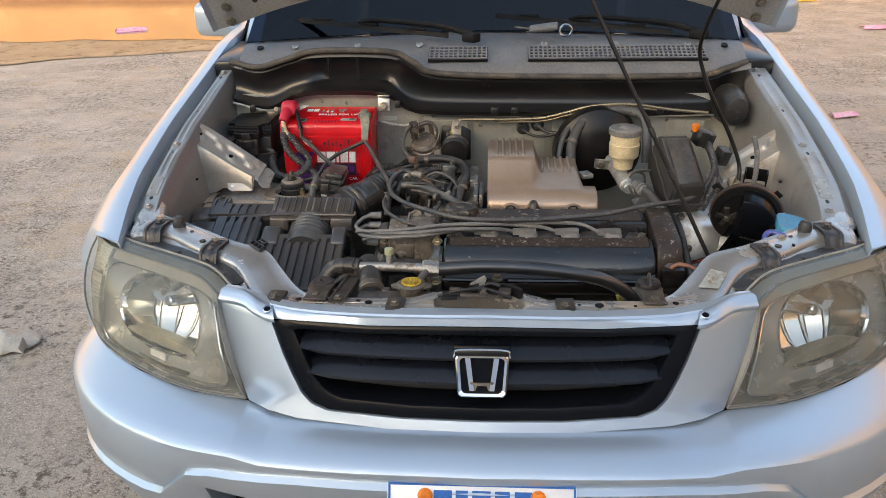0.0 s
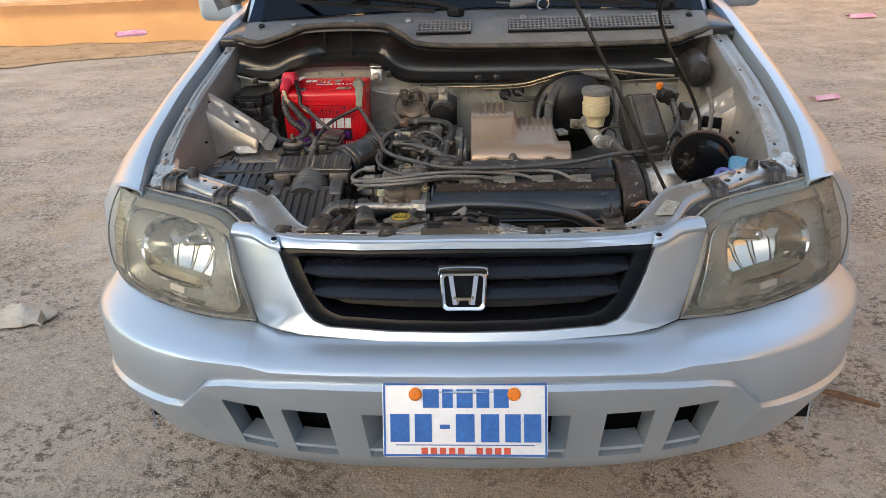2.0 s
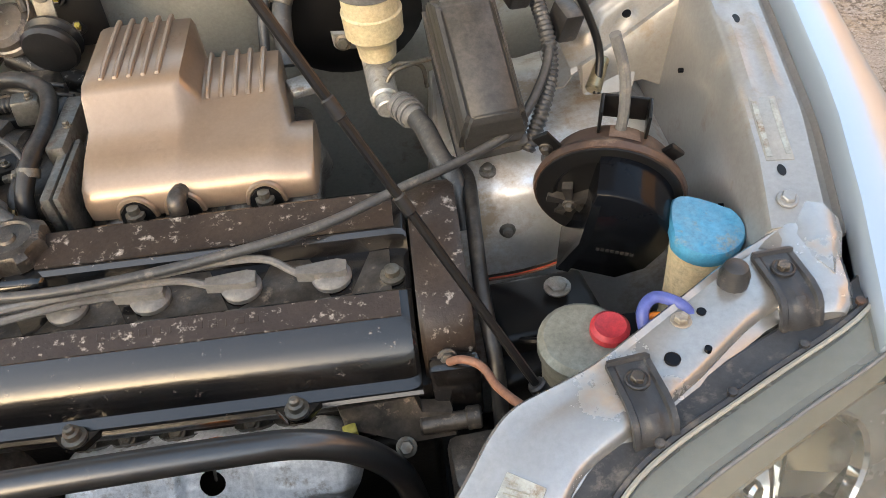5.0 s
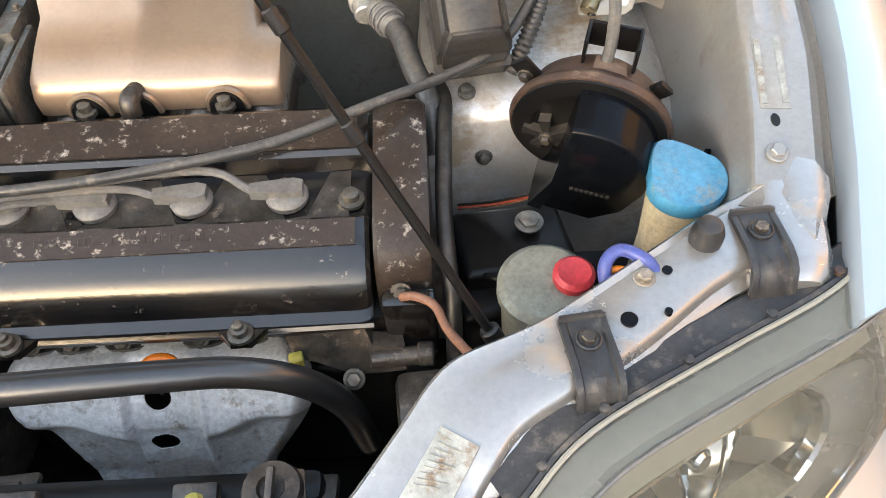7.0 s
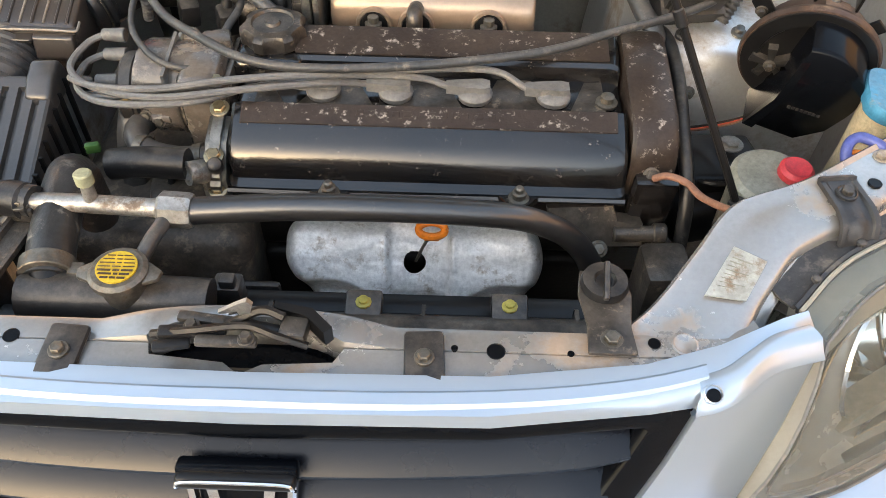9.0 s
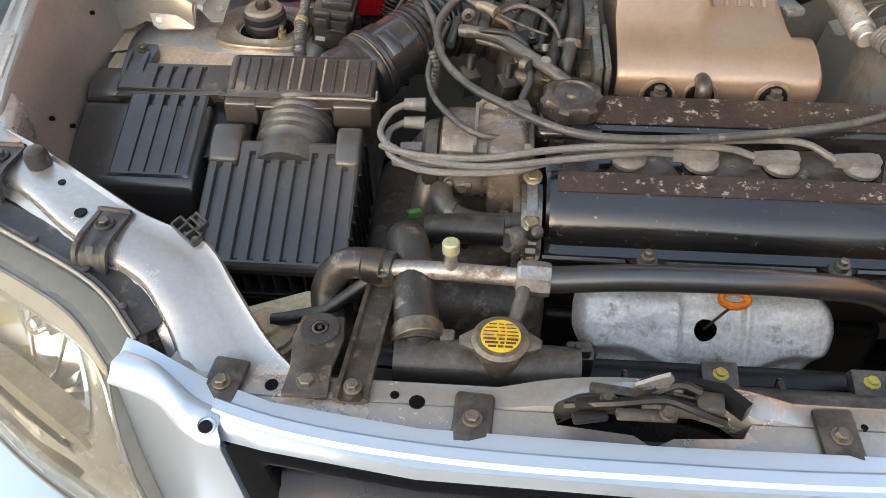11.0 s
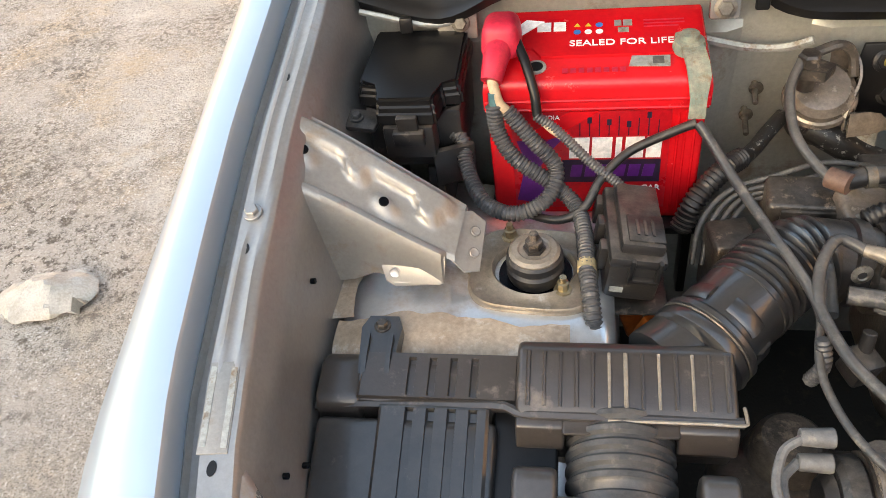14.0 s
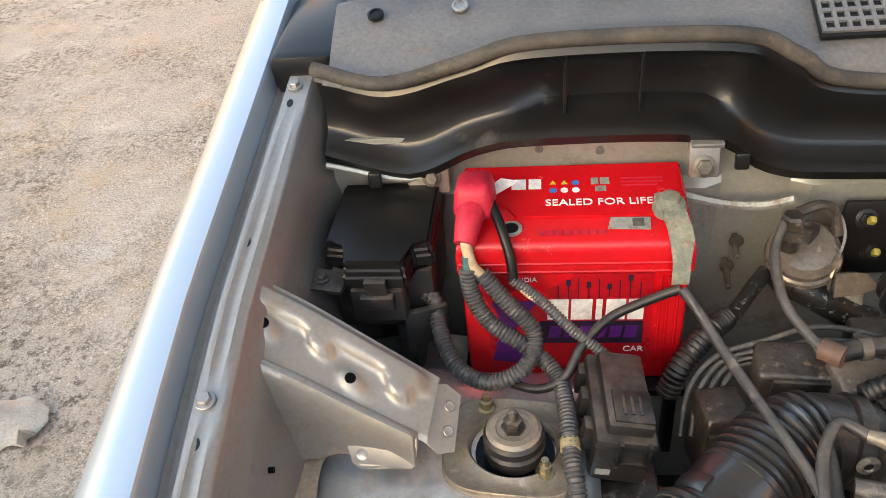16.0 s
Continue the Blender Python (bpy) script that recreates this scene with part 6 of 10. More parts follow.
        for x, y in ((-0.529, 0.747), (-0.468, 0.667)):
            bm = B()
            lathe(bm, [(0.010, 0.0), (0.010, 0.004), (0.0065, 0.005), (0.0065, 0.014), (0.004, 0.015), (0.004, 0.022)], Matrix.Translation((x, y, 0.936)), 8)
            part("stud_nut", bm, M_BRASS, t, "yellowed stud nut")


for sx in (-1, 1):
    tower(sx)


# ---- engine ----
def engine():
    ob = thing("engine", "four-cylinder engine with worn black valve cover and bronze intake cover", "engine")
    x0, x1 = -0.088, 0.360
    prof = [(0.325, 0.84), (0.312, 0.880), (0.297, 0.884), (0.296, 0.892), (0.306, 0.897), (0.309, 0.908), (0.316, 0.922), (0.328, 0.934), (0.341, 0.940), (0.345, 0.943), (0.371, 0.953), (0.376, 0.950), (0.380, 0.936), (0.446, 0.938), (0.450, 0.955), (0.455, 0.959), (0.502, 0.969), (0.512, 0.963), (0.516, 0.92), (0.516, 0.84)]
    bm = B()
    xs = [x0, x0 + 0.004, x0 + 0.012, x1 - 0.012, x1 - 0.004, x1]
    loft(bm, [[(x, lerp(0.40, y, k), lerp(0.90, z, k)) for y, z in prof] for x, k in zip(xs, (0.93, 0.98, 1, 1, 0.98, 0.93))])
    vc = part("valve_cover", bm, M_VALVE, ob, "glossy black valve cover with chipped paint", 25)
    for ya, za, yb, zb, xa in ((0.346, 0.9435, 0.3705, 0.9533, x0 + 0.012), (0.457, 0.9598, 0.501, 0.9692, x0 + 0.06)):
        bm = B()
        loft(bm, [[(x, ya, za), (x, yb, zb), (x, yb - 0.001, zb + 0.0018), (x, ya - 0.0, za + 0.0018)] for x in (xa, x1 - 0.012)])
        part("top_panel", bm, M_VTOP, vc, "dust-brown flat top with paint chips")
    bm = B()
    grid(bm, [[(x, y, 0.9375 + 0.0015 * math.sin(x * 60)) for x in [lerp(x0 + 0.02, x1 - 0.02, i / 20) for i in range(21)]] for y in (0.382, 0.445)], 0.001)
    part("plug_well", bm, M_CASTD, vc, "dusty plug well")
    for k in range(12):
        bm = B()
        w = 0.009 if k not in (5, 9) else 0.002
        m = Matrix.Translation((0.058 + k * 0.0135, 0.360, 0.9505)) @ pose(0, 0, 0, 21, 0, 0)
        box(bm, m.translation, (w, 0.008, 0.002), (21, 0, 0), 0.0006, 1)
        part("raised_mark", bm, M_VTOP, vc)
    bm = B()
    tube(bm, [(x0 - 0.002, 0.297, 0.886), (0.1, 0.295, 0.886), (x1, 0.297, 0.886)], 0.004, 6, 2)
    part("gasket_lip", bm, M_VALVE, vc)
    for x in (0.027, 0.239):
        bm = B()
        loft(bm, [[(x - w, 0.294, z), (x + w, 0.294, z), (x + w * 0.4, 0.278, z), (x - w * 0.4, 0.278, z)] for z, w in ((0.886, 0.024), (0.893, 0.022))])
        part("bolt_ear", bm, M_VALVE, vc)
        bm = B()
        lathe(bm, [(0.012, 0), (0.012, 0.004), (0.008, 0.005), (0.008, 0.012), (0.005, 0.013), (0.005, 0.018), (0.003, 0.02)], Matrix.Translation((x, 0.288, 0.893)), 12)
        part("acorn_bolt", bm, M_STEEL, vc)
    bm = B()
    lathe(bm, [(0.013, 0), (0.013, 0.004), (0.008, 0.005), (0.008, 0.012), (0.004, 0.014)], Matrix.Translation((0.342, 0.405, 0.938)), 12)
    part("acorn_bolt", bm, M_STEEL, vc)
    # timing end cover
    bm = B()
    ep = [(0.322, 0.78), (0.318, 0.86), (0.322, 0.92), (0.336, 0.945), (0.36, 0.958), (0.44, 0.968), (0.50, 0.974), (0.515, 0.966), (0.522, 0.92), (0.522, 0.78)]
    loft(bm, [[(x, lerp(0.42, y, k), lerp(0.88, z, k)) for y, z in ep] for x, k in ((0.364, 0.97), (0.368, 1.0), (0.410, 1.0), (0.416, 0.96))])
    ec = part("timing_cover", bm, M_VTOP, ob, "chipped black timing end cover")
    bm = B()
    box(bm, (0.393, 0.312, 0.865), (0.05, 0.02, 0.10), (6, 0, 0), 0.006)
    part("cover_foot", bm, M_VALVE, ec)
    bolt(ec, (0.387, 0.312, 0.913), (0, -0.8, 0.5), 0.007, material=M_CASTD)
    # spark plug boots
    for x in (0.010, 0.095, 0.188, 0.280):
        bm = B()
        lathe(bm, [(0.020, 0), (0.021, 0.006), (0.018, 0.010), (0.012, 0.012)], Matrix.Translation((x, 0.412, 0.938)), 16)
        loft(bm, [[(x + a, 0.412 + s * w, 0.945 + h) for s, h in ((-1, 0), (1, 0), (1, 0.012), (-1, 0.012))] for a, w in ((-0.034, 0.005), (-0.012, 0.008), (0.008, 0.010), (0.017, 0.007))])
        part("plug_boot", bm, M_LEAD, ob, "grey spark plug boot")
    for i, pts in enumerate((
            [(-0.018, 0.412, 0.952), (-0.07, 0.385, 0.962), (-0.133, 0.352, 0.965), (-0.224, 0.357, 0.957), (-0.275, 0.398, 0.945), (-0.284, 0.450, 0.940), (-0.268, 0.474, 0.938)],
            [(0.063, 0.412, 0.952), (0.02, 0.399, 0.962), (-0.07, 0.368, 0.973), (-0.165, 0.353, 0.970), (-0.246, 0.382, 0.958), (-0.290, 0.425, 0.952), (-0.284, 0.470, 0.955), (-0.262, 0.486, 0.960)],
            [(0.156, 0.412, 0.952), (0.117, 0.414, 0.962), (0.015, 0.396, 0.975), (-0.083, 0.376, 0.980), (-0.165, 0.362, 0.975), (-0.240, 0.378, 0.963), (-0.287, 0.412, 0.948), (-0.275, 0.432, 0.930)],
            [(0.248, 0.412, 0.952), (0.198, 0.430, 0.964), (0.062, 0.408, 0.972), (-0.056, 0.388, 0.975), (-0.153, 0.372, 0.968), (-0.226, 0.373, 0.953), (-0.268, 0.392, 0.938), (-0.270, 0.422, 0.918)])):
        bm = B()
        tube(bm, pts, 0.0042, 8, 6)
        part("spark_lead", bm, M_LEAD, ob, "grey spark plug lead")
    # oil filler cap
    bm = B()
    n = 40
    ring = lambda r, z, amp: [(-0.057 + (r + amp * (1 if (i // 3) % 2 else 0)) * math.cos(2 * math.pi * i / n), 0.488 + (r + amp * (1 if (i // 3) % 2 else 0)) * math.sin(2 * math.pi * i / n), z) for i in range(n)]
    loft(bm, [ring(0.036, 0.958, 0.0), ring(0.036, 0.962, 0.005), ring(0.036, 0.976, 0.005), ring(0.033, 0.981, 0.003), ring(0.026, 0.983, 0), ring(0.024, 0.980, 0), ring(0.010, 0.980, 0), ring(0.008, 0.983, 0)])
    part("oil_cap", bm, M_CASTD, ob, "grimy brown-black oil filler cap")
    bm = B()
    box(bm, (-0.06, 0.475, 0.935), (0.085, 0.075, 0.05), (0, 0, 0), 0.012, 3)
    part("filler_neck", bm, M_VALVE, ob)
    # cylinder head and block below, deep shade of the bay in their colour
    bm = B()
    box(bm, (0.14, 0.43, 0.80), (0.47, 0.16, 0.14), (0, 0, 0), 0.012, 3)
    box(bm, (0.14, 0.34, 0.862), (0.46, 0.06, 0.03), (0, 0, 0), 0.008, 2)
    part("cylinder_head", bm, M_GRIMESHADE, ob, "grimy cast cylinder head darkened for the shade of the bay")
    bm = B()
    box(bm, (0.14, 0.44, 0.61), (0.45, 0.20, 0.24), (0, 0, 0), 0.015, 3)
    part("engine_block", bm, M_GRIMESHADE, ob, "grimy cast engine block darkened for the shade of the bay")
    bm = B()
    box(bm, (-0.20, 0.43, 0.70), (0.24, 0.30, 0.22), (0, 0, 0), 0.03, 3)
    cyl(bm, (-0.24, 0.56, 0.79), (-0.24, 0.56, 0.84), 0.045, 0.035, 24, 0.006)
    box(bm, (-0.16, 0.36, 0.815), (0.10, 0.05, 0.03), (0, 0, 12), 0.008, 2)
    part("gearbox", bm, M_GEAR, ob, "grimy gearbox casing")
    for x in (-0.008, 0.034, 0.088, 0.169, 0.214):
        tab = B()
        loft(tab, [[(x - 0.026, y + 0.010, z - 0.012), (x - 0.010, y - 0.003, z), (x + 0.010, y - 0.003, z), (x + 0.026, y + 0.010, z - 0.012), (x + 0.012, y + 0.016, z - 0.004), (x - 0.012, y + 0.016, z - 0.004)] for y, z in ((0.338, 0.800), (0.339, 0.803))])
        lug = part("shield_tab", tab, M_ALUD, ob, "dull steel mounting tab")
        bolt(lug, (x, 0.343, 0.803), (0, -0.4, 0.9), 0.0065, True, M_STEEL)
    # alternator-side brackets under the cover's right end
    bm = B()
    edge = [(0.273, 0.872), (0.350, 0.876), (0.356, 0.860), (0.386, 0.856), (0.388, 0.834), (0.338, 0.832), (0.300, 0.846), (0.278, 0.852)]
    loft(bm, [[(lerp(0.33, x, k), 0.302 - (0.88 - z) * 0.55 + d, lerp(0.856, z, k)) for x, z in edge] for d, k in ((0.016, 0.96), (0.004, 1.0), (0.0, 0.97))])
    br = part("bracket", bm, M_CASTD, ob, "grimy cast bracket")
    bm = B()
    cyl(bm, (0.352, 0.284, 0.846), (0.400, 0.286, 0.846), 0.0095, 0.0095, 14, 0.002)
    part("bracket_boss", bm, M_CASTD, br)
    bm = B()
    cyl(bm, (0.398, 0.287, 0.846), (0.414, 0.287, 0.846), 0.012, 0.012, 14, 0.002)
    part("bracket_nut", bm, M_CASTD, br)
    bolt(ob, (0.336, 0.270, 0.834), (0, -0.6, 0.8), 0.0075)
    bm = B()
    box(bm, (0.405, 0.235, 0.76), (0.055, 0.06, 0.20), (0, 0, 4), 0.01)
    part("side_casting", bm, M_CASTD, ob)
    bm = B()
    box(bm, (0.284, 0.280, 0.858), (0.014, 0.012, 0.012), (0, 0, 12), 0.002)
    part("paint_tag", bm, M_YGREEN, ob, "yellow paint mark on a nut")
    # heat shield: two pressed lobes over scoops, a flat middle between two ridges, two holes cut through
    ss = lambda lo, hi, v: (lambda t: t * t * (3 - 2 * t))(max(0.0, min(1.0, (v - lo) / (hi - lo))))
    spine = [(0.350, 0.792, -0.026, 0.260), (0.337, 0.794, -0.036, 0.270), (0.322, 0.786, -0.042, 0.278), (0.309, 0.775, -0.043, 0.282), (0.298, 0.762, -0.042, 0.282), (0.288, 0.748, -0.034, 0.277), (0.279, 0.732, -0.020, 0.267), (0.272, 0.714, -0.008, 0.255), (0.267, 0.694, 0.000, 0.242), (0.264, 0.674, 0.006, 0.230), (0.262, 0.650, 0.012, 0.218), (0.261, 0.610, 0.020, 0.208)]
    lines = smooth([Vector((a, b, 0)) for a, b, _, _ in spine], 8)
    widths = smooth([Vector((c, d, 0)) for _, _, c, d in spine], 8)
    rows = []
    for k, (p, w) in enumerate(zip(lines, widths)):
        v = k / (len(lines) - 1)
        r = []
        for i in range(181):
            f = i / 180
            x = lerp(w.x, w.y, f)
            near = ss(0.02, 0.085, x) if x < 0.126 else 1 - ss(0.168, 0.235, x)
            side = (1 - ss(0.082, 0.092, x)) + ss(0.161, 0.171, x)
            fold = 0.50 + 0.10 * near + 0.012 * noise.noise((x * 30, 0, 8.1))
            lobe = ss(0.06, 0.18, v) * (1 - ss(fold - 0.03, fold + 0.025, v))
            scoop = ss(fold - 0.01, fold + 0.06, v) * (1 - ss(0.86, 1.0, v))
            ridge = math.exp(-((x - 0.087) / 0.0045) ** 2) + math.exp(-((x - 0.166) / 0.0045) ** 2)
            edge = (1 - min(1.0, min(f, 1 - f) / 0.06)) ** 2 * 0.028
            crinkle = 0.0030 * noise.noise((x * 22, v * 6, 2.2)) + 0.0012 * noise.noise((x * 70, v * 20, 5.2)) + 0.0045 * abs(noise.noise((x * 34 + v * 5, v * 9 - x * 14, 7.7))) * scoop
            out = side * (0.014 * lobe - 0.013 * scoop) + 0.0045 * ridge * ss(0.1, 0.2, v) + (1 - side) * 0.004 * (1 - ss(0.53, 0.57, v)) - crinkle - edge
            r.append((x, p.x - 0.68 * out, p.y + 0.73 * out))
        rows.append(r)
    bm = B()
    grid(bm, rows)
    cuts = ((0.121, 0.767, 0.0140, 0.0115), (0.118, 0.714, 0.0155, 0.0100))
    bmesh.ops.delete(bm, geom=[fc for fc in bm.faces if fc.calc_center_median().y < 0.33 and any(((fc.calc_center_median().x - hx) / rx) ** 2 + ((fc.calc_center_median().z - hz) / rz) ** 2 < 1 for hx, hz, rx, rz in cuts)], context="FACES")
    for v in bm.verts:
        for hx, hz, rx, rz in cuts:
            e = math.hypot((v.co.x - hx) / rx, (v.co.z - hz) / rz)
            if v.is_boundary and 0.7 < e < 1.4 and v.co.y < 0.33:
                v.co.x, v.co.z = hx + (v.co.x - hx) / e, hz + (v.co.z - hz) / e
    bmesh.ops.recalc_face_normals(bm, faces=bm.faces)
    bmesh.ops.solidify(bm, geom=bm.faces[:], thickness=0.0015)
    hs = part("heat_shield", bm, M_SHIELD, ob, "pressed steel exhaust heat shield with two holes", 60)
    # dipstick
    bm = B()
    ringd = [(0.142 + 0.016 * math.cos(a), 0.298 + 0.009 * math.sin(a), 0.828 + 0.003 * math.sin(a)) for a in [i * math.pi / 8 for i in range(17)]]
    tube(bm, ringd, 0.0048, 8, 1)
    box(bm, (0.142, 0.291, 0.823), (0.02, 0.006, 0.012), (0, 0, 0), 0.003)
    dip = part("dipstick", bm, M_ORANGE, ob, "orange dipstick ring")
    bm = B()
    tube(bm, [(0.140, 0.292, 0.822), (0.132, 0.296, 0.80), (0.122, 0.306, 0.76)], 0.002, 6, 3)
    part("dipstick_wire", bm, M_STEEL, dip)
    # distributor: housing drum, domed brown upper case, black cap
    bm = B()
    cyl(bm, (-0.120, 0.448, 0.905), (-0.205, 0.448, 0.905), 0.050, 0.049, 30, 0.004)
    loft(bm, [[(x, 0.448 + yy * s, 0.925 + zz * s) for yy, zz in ((-0.046, -0.02), (0.044, -0.02), (0.046, 0.016), (0.040, 0.030), (0.024, 0.038), (-0.004, 0.040), (-0.026, 0.034), (-0.040, 0.022), (-0.046, 0.004))] for x, s in ((-0.140, 0.90), (-0.146, 1.0), (-0.208, 1.0), (-0.215, 0.93))])
    cyl(bm, (-0.178, 0.406, 0.900), (-0.200, 0.400, 0.900), 0.009, 0.008, 12, 0.002)
    ds = part("distributor", bm, M_DISTRIB, ob, "brown-stained distributor with four lead towers", 30)
    bm = B()
    cyl(bm, (-0.216, 0.448, 0.905), (-0.240, 0.448, 0.905), 0.049, 0.047, 28, 0.005)
    cyl(bm, (-0.238, 0.448, 0.905), (-0.250, 0.448, 0.905), 0.036, 0.030, 24, 0.003)
    part("cap", bm, M_PLASTIC, ds, "black distributor cap")
    bm = B()
    lathe(bm, [(0.0145, -0.010), (0.0150, 0.002), (0.0130, 0.007), (0.0080, 0.008), (0.0070, 0.003), (0.001, 0.003)], axis((-0.160, 0.482, 0.958), (-0.162, 0.476, 0.968))[0], 24)
    part("mounting_lug", bm, M_TANMET, ds, "tan dusty round lug")
    for x in (-0.2175, -0.166):
        bm = B()
        lathe(bm, [(0.0515, 0), (0.0515, 0.004)], axis((x, 0.448, 0.905), (x + 0.01, 0.448, 0.905))[0], 30)
        part("flange_ring", bm, M_CASTD, ds)
    bm = B()
    loft(bm, [[(-0.176, 0.402, z), (-0.172, 0.402, z), (-0.172, 0.478, z + 0.008), (-0.176, 0.478, z + 0.008)] for z in (0.940, 0.9625)])
    part("seam_ridge", bm, M_LEAD, ds)
    for p, n in (((-0.205, 0.399, 0.905), (0, -1, 0.3)), ((-0.190, 0.398, 0.898), (0, -1, 0.3)), ((-0.150, 0.400, 0.926), (0, -0.8, 0.6))):
        bolt(ds, p, n, 0.0055, True, M_STEEL)
    for y, z in ((0.474, 0.938), (0.486, 0.958), (0.432, 0.930), (0.422, 0.918)):
        bm = B()
        cyl(bm, (-0.24, y, z), (-0.268, y, z), 0.009, 0.0075, 12, 0.001)
        part("lead_tower", bm, M_LEAD, ds)
    bm = B()
    box(bm, (-0.135, 0.44, 0.905), (0.05, 0.10, 0.12), (0, 0, 0), 0.014, 3)
    box(bm, (-0.125, 0.475, 0.955), (0.035, 0.03, 0.03), (0, 0, 15), 0.006)
    cyl(bm, (-0.112, 0.405, 0.90), (-0.112, 0.405, 0.955), 0.011, 0.009, 12, 0.002)
    cyl(bm, (-0.105, 0.335, 0.89), (-0.105, 0.335, 0.915), 0.010, 0.010, 12, 0.002)
    part("head_end_casting", bm, M_DISTRIB, ob, "grimy end casting of the head")
    bm = B()
    for x, y0, y1, z0, z1 in ((-0.122, 0.395, 0.50, 0.86, 0.952), (-0.106, 0.39, 0.505, 0.85, 0.948)):
        box(bm, (x, (y0 + y1) / 2, (z0 + z1) / 2), (0.008, y1 - y0, z1 - z0), (0, 0, 0), 0.003)
    part("joint_flange", bm, M_DISTRIB, ob, "brown-stained joint flanges")
    for p in ((-0.112, 0.405, 0.955), (-0.105, 0.335, 0.915), (-0.10, 0.318, 0.885), (-0.225, 0.405, 0.925)):
        bolt(ob, p, r=0.006, material=M_BRASS)
    bm = B()
    loft(bm, [[(-0.105 + a, 0.385 + b, z) for a, b in ((-0.02, -0.07), (0.008, -0.07), (0.014, 0.03), (-0.02, 0.03))] for z in (0.82, 0.895)])
    part("coolant_outlet", bm, M_ALU, ob)
    # throttle body, plenum and runners behind
    bm = B()
    box(bm, (-0.085, 0.66, 0.885), (0.14, 0.16, 0.13), (0, 0, 0), 0.025, 3)
    cyl(bm, (-0.10, 0.69, 0.93), (-0.165, 0.70, 0.935), 0.042, 0.042, 22, 0.006)
    box(bm, (-0.03, 0.62, 0.955), (0.035, 0.14, 0.03), (0, 0, 0), 0.008)
    box(bm, (0.12, 0.66, 0.87), (0.26, 0.20, 0.12), (0, 0, 0), 0.02, 3)
    part("throttle_body", bm, M_CASTD, ob, "grimy throttle body and intake casting")
    for x in (0.03, 0.10, 0.17, 0.24):
        bm = B()
        tube(bm, [(x, 0.52, 0.90), (x, 0.58, 0.915), (x, 0.68, 0.90), (x, 0.74, 0.83)], 0.022, 12, 4)
        part("intake_runner", bm, M_ALU, ob)
    for dx, w in ((-0.012, 0.012), (0.0, 0.008)):
        bm = B()
        box(bm, (-0.012 + dx, 0.585, 0.955), (w, 0.11, 0.075), (0, 0, 0), 0.003)
        part("flange_plate", bm, M_ALUD, ob, "cast alloy flange")
    # bronze cover
    pl = [(0.552, 0.936), (0.550, 0.958), (0.560, 0.976), (0.600, 0.990), (0.640, 1.000), (0.660, 1.034), (0.676, 1.043), (0.795, 1.048), (0.806, 1.034), (0.806, 0.93)]
    pr = [(0.552, 0.936), (0.550, 0.956), (0.560, 0.974), (0.600, 0.986), (0.655, 0.994), (0.668, 0.998), (0.685, 1.004), (0.750, 1.014), (0.762, 1.002), (0.762, 0.93)]
    pe = [(0.552, 0.936), (0.550, 0.954), (0.560, 0.970), (0.595, 0.980), (0.615, 0.982), (0.625, 0.982), (0.635, 0.980), (0.648, 0.974), (0.654, 0.962), (0.654, 0.93)]
    st = [(0.003, pl, 0.97), (0.007, pl, 0.99), (0.014, pl, 1), (0.108, pl, 1), (0.118, pl, 0.995), (0.132, pr, 1.0), (0.214, pr, 1), (0.224, pr, 0.995), (0.236, pe, 1), (0.254, pe, 1), (0.260, pe, 0.99), (0.264, pe, 0.96)]
    bm = B()
    loft(bm, [[(x, lerp(0.64, y, k), lerp(0.95, z, k)) for y, z in p] for x, p, k in st])
    bmesh.ops.bevel(bm, geom=[e for e in bm.edges if e.calc_length() > 0.004 and e.is_manifold and e.calc_face_angle() > 0.45], offset=0.0075, segments=4, affect="EDGES")
    ic = part("intake_cover", bm, M_GOLD, ob, "bronze painted intake cover with ribbed humps", 65)
    for x, ya, yb, za, zb in [(0.026 + i * 0.0165, 0.690, 0.795, 1.0445, 1.0488) for i in range(5)] + [(0.139 + i * 0.0165, 0.690, 0.750, 1.0058, 1.0148) for i in range(5)]:
        bm = B()
        tube(bm, [(x, ya - 0.012, za - 0.006), (x, ya, za), (x, yb, zb), (x, yb + 0.006, zb - 0.004)], 0.0036, 8, 3)
        part("rib", bm, M_GOLD, ic)
    for x in (0.058, 0.112, 0.205):
        bm = B()
        tube(bm, [(x - 0.021, 0.5495, 0.937), (x - 0.018, 0.548, 0.952), (x - 0.010, 0.5485, 0.961), (x, 0.549, 0.964), (x + 0.010, 0.5485, 0.961), (x + 0.018, 0.548, 0.952), (x + 0.021, 0.5495, 0.937)], 0.0035, 6, 3)
        part("notch_rim", bm, M_GOLD, ic)
        # black plate in each arch, shade of the cut-out given as colour
        bm = B()
        prism(bm, [(-0.019, 0), (0.019, 0), (0.017, 0.013), (0.008, 0.024), (-0.008, 0.024), (-0.017, 0.013)], 0.010, Matrix.Translation((x, 0.5535, 0.936)) @ pose(0, 0, 0, 90, 0, 0), 0.001)
        part("notch_shade", bm, M_PANEL, ic)
        if x == 0.112:
            bm = B()
            tube(bm, [(x, 0.575, 0.958), (x, 0.555, 0.962), (x - 0.001, 0.535, 0.967), (x - 0.001, 0.528, 0.952)], 0.0105, 12, 4)
            part("breather_pipe", bm, M_CASTD, ob, "dusty rubber breather pipe")
        else:
            bm = B()
            lathe(bm, [(0.011, 0), (0.011, 0.005), (0.007, 0.006), (0.007, 0.014), (0.004, 0.015)], Matrix.Translation((x, 0.541, 0.945)), 10)
            part("cover_nut", bm, M_STEEL, ob)
    bm = B()
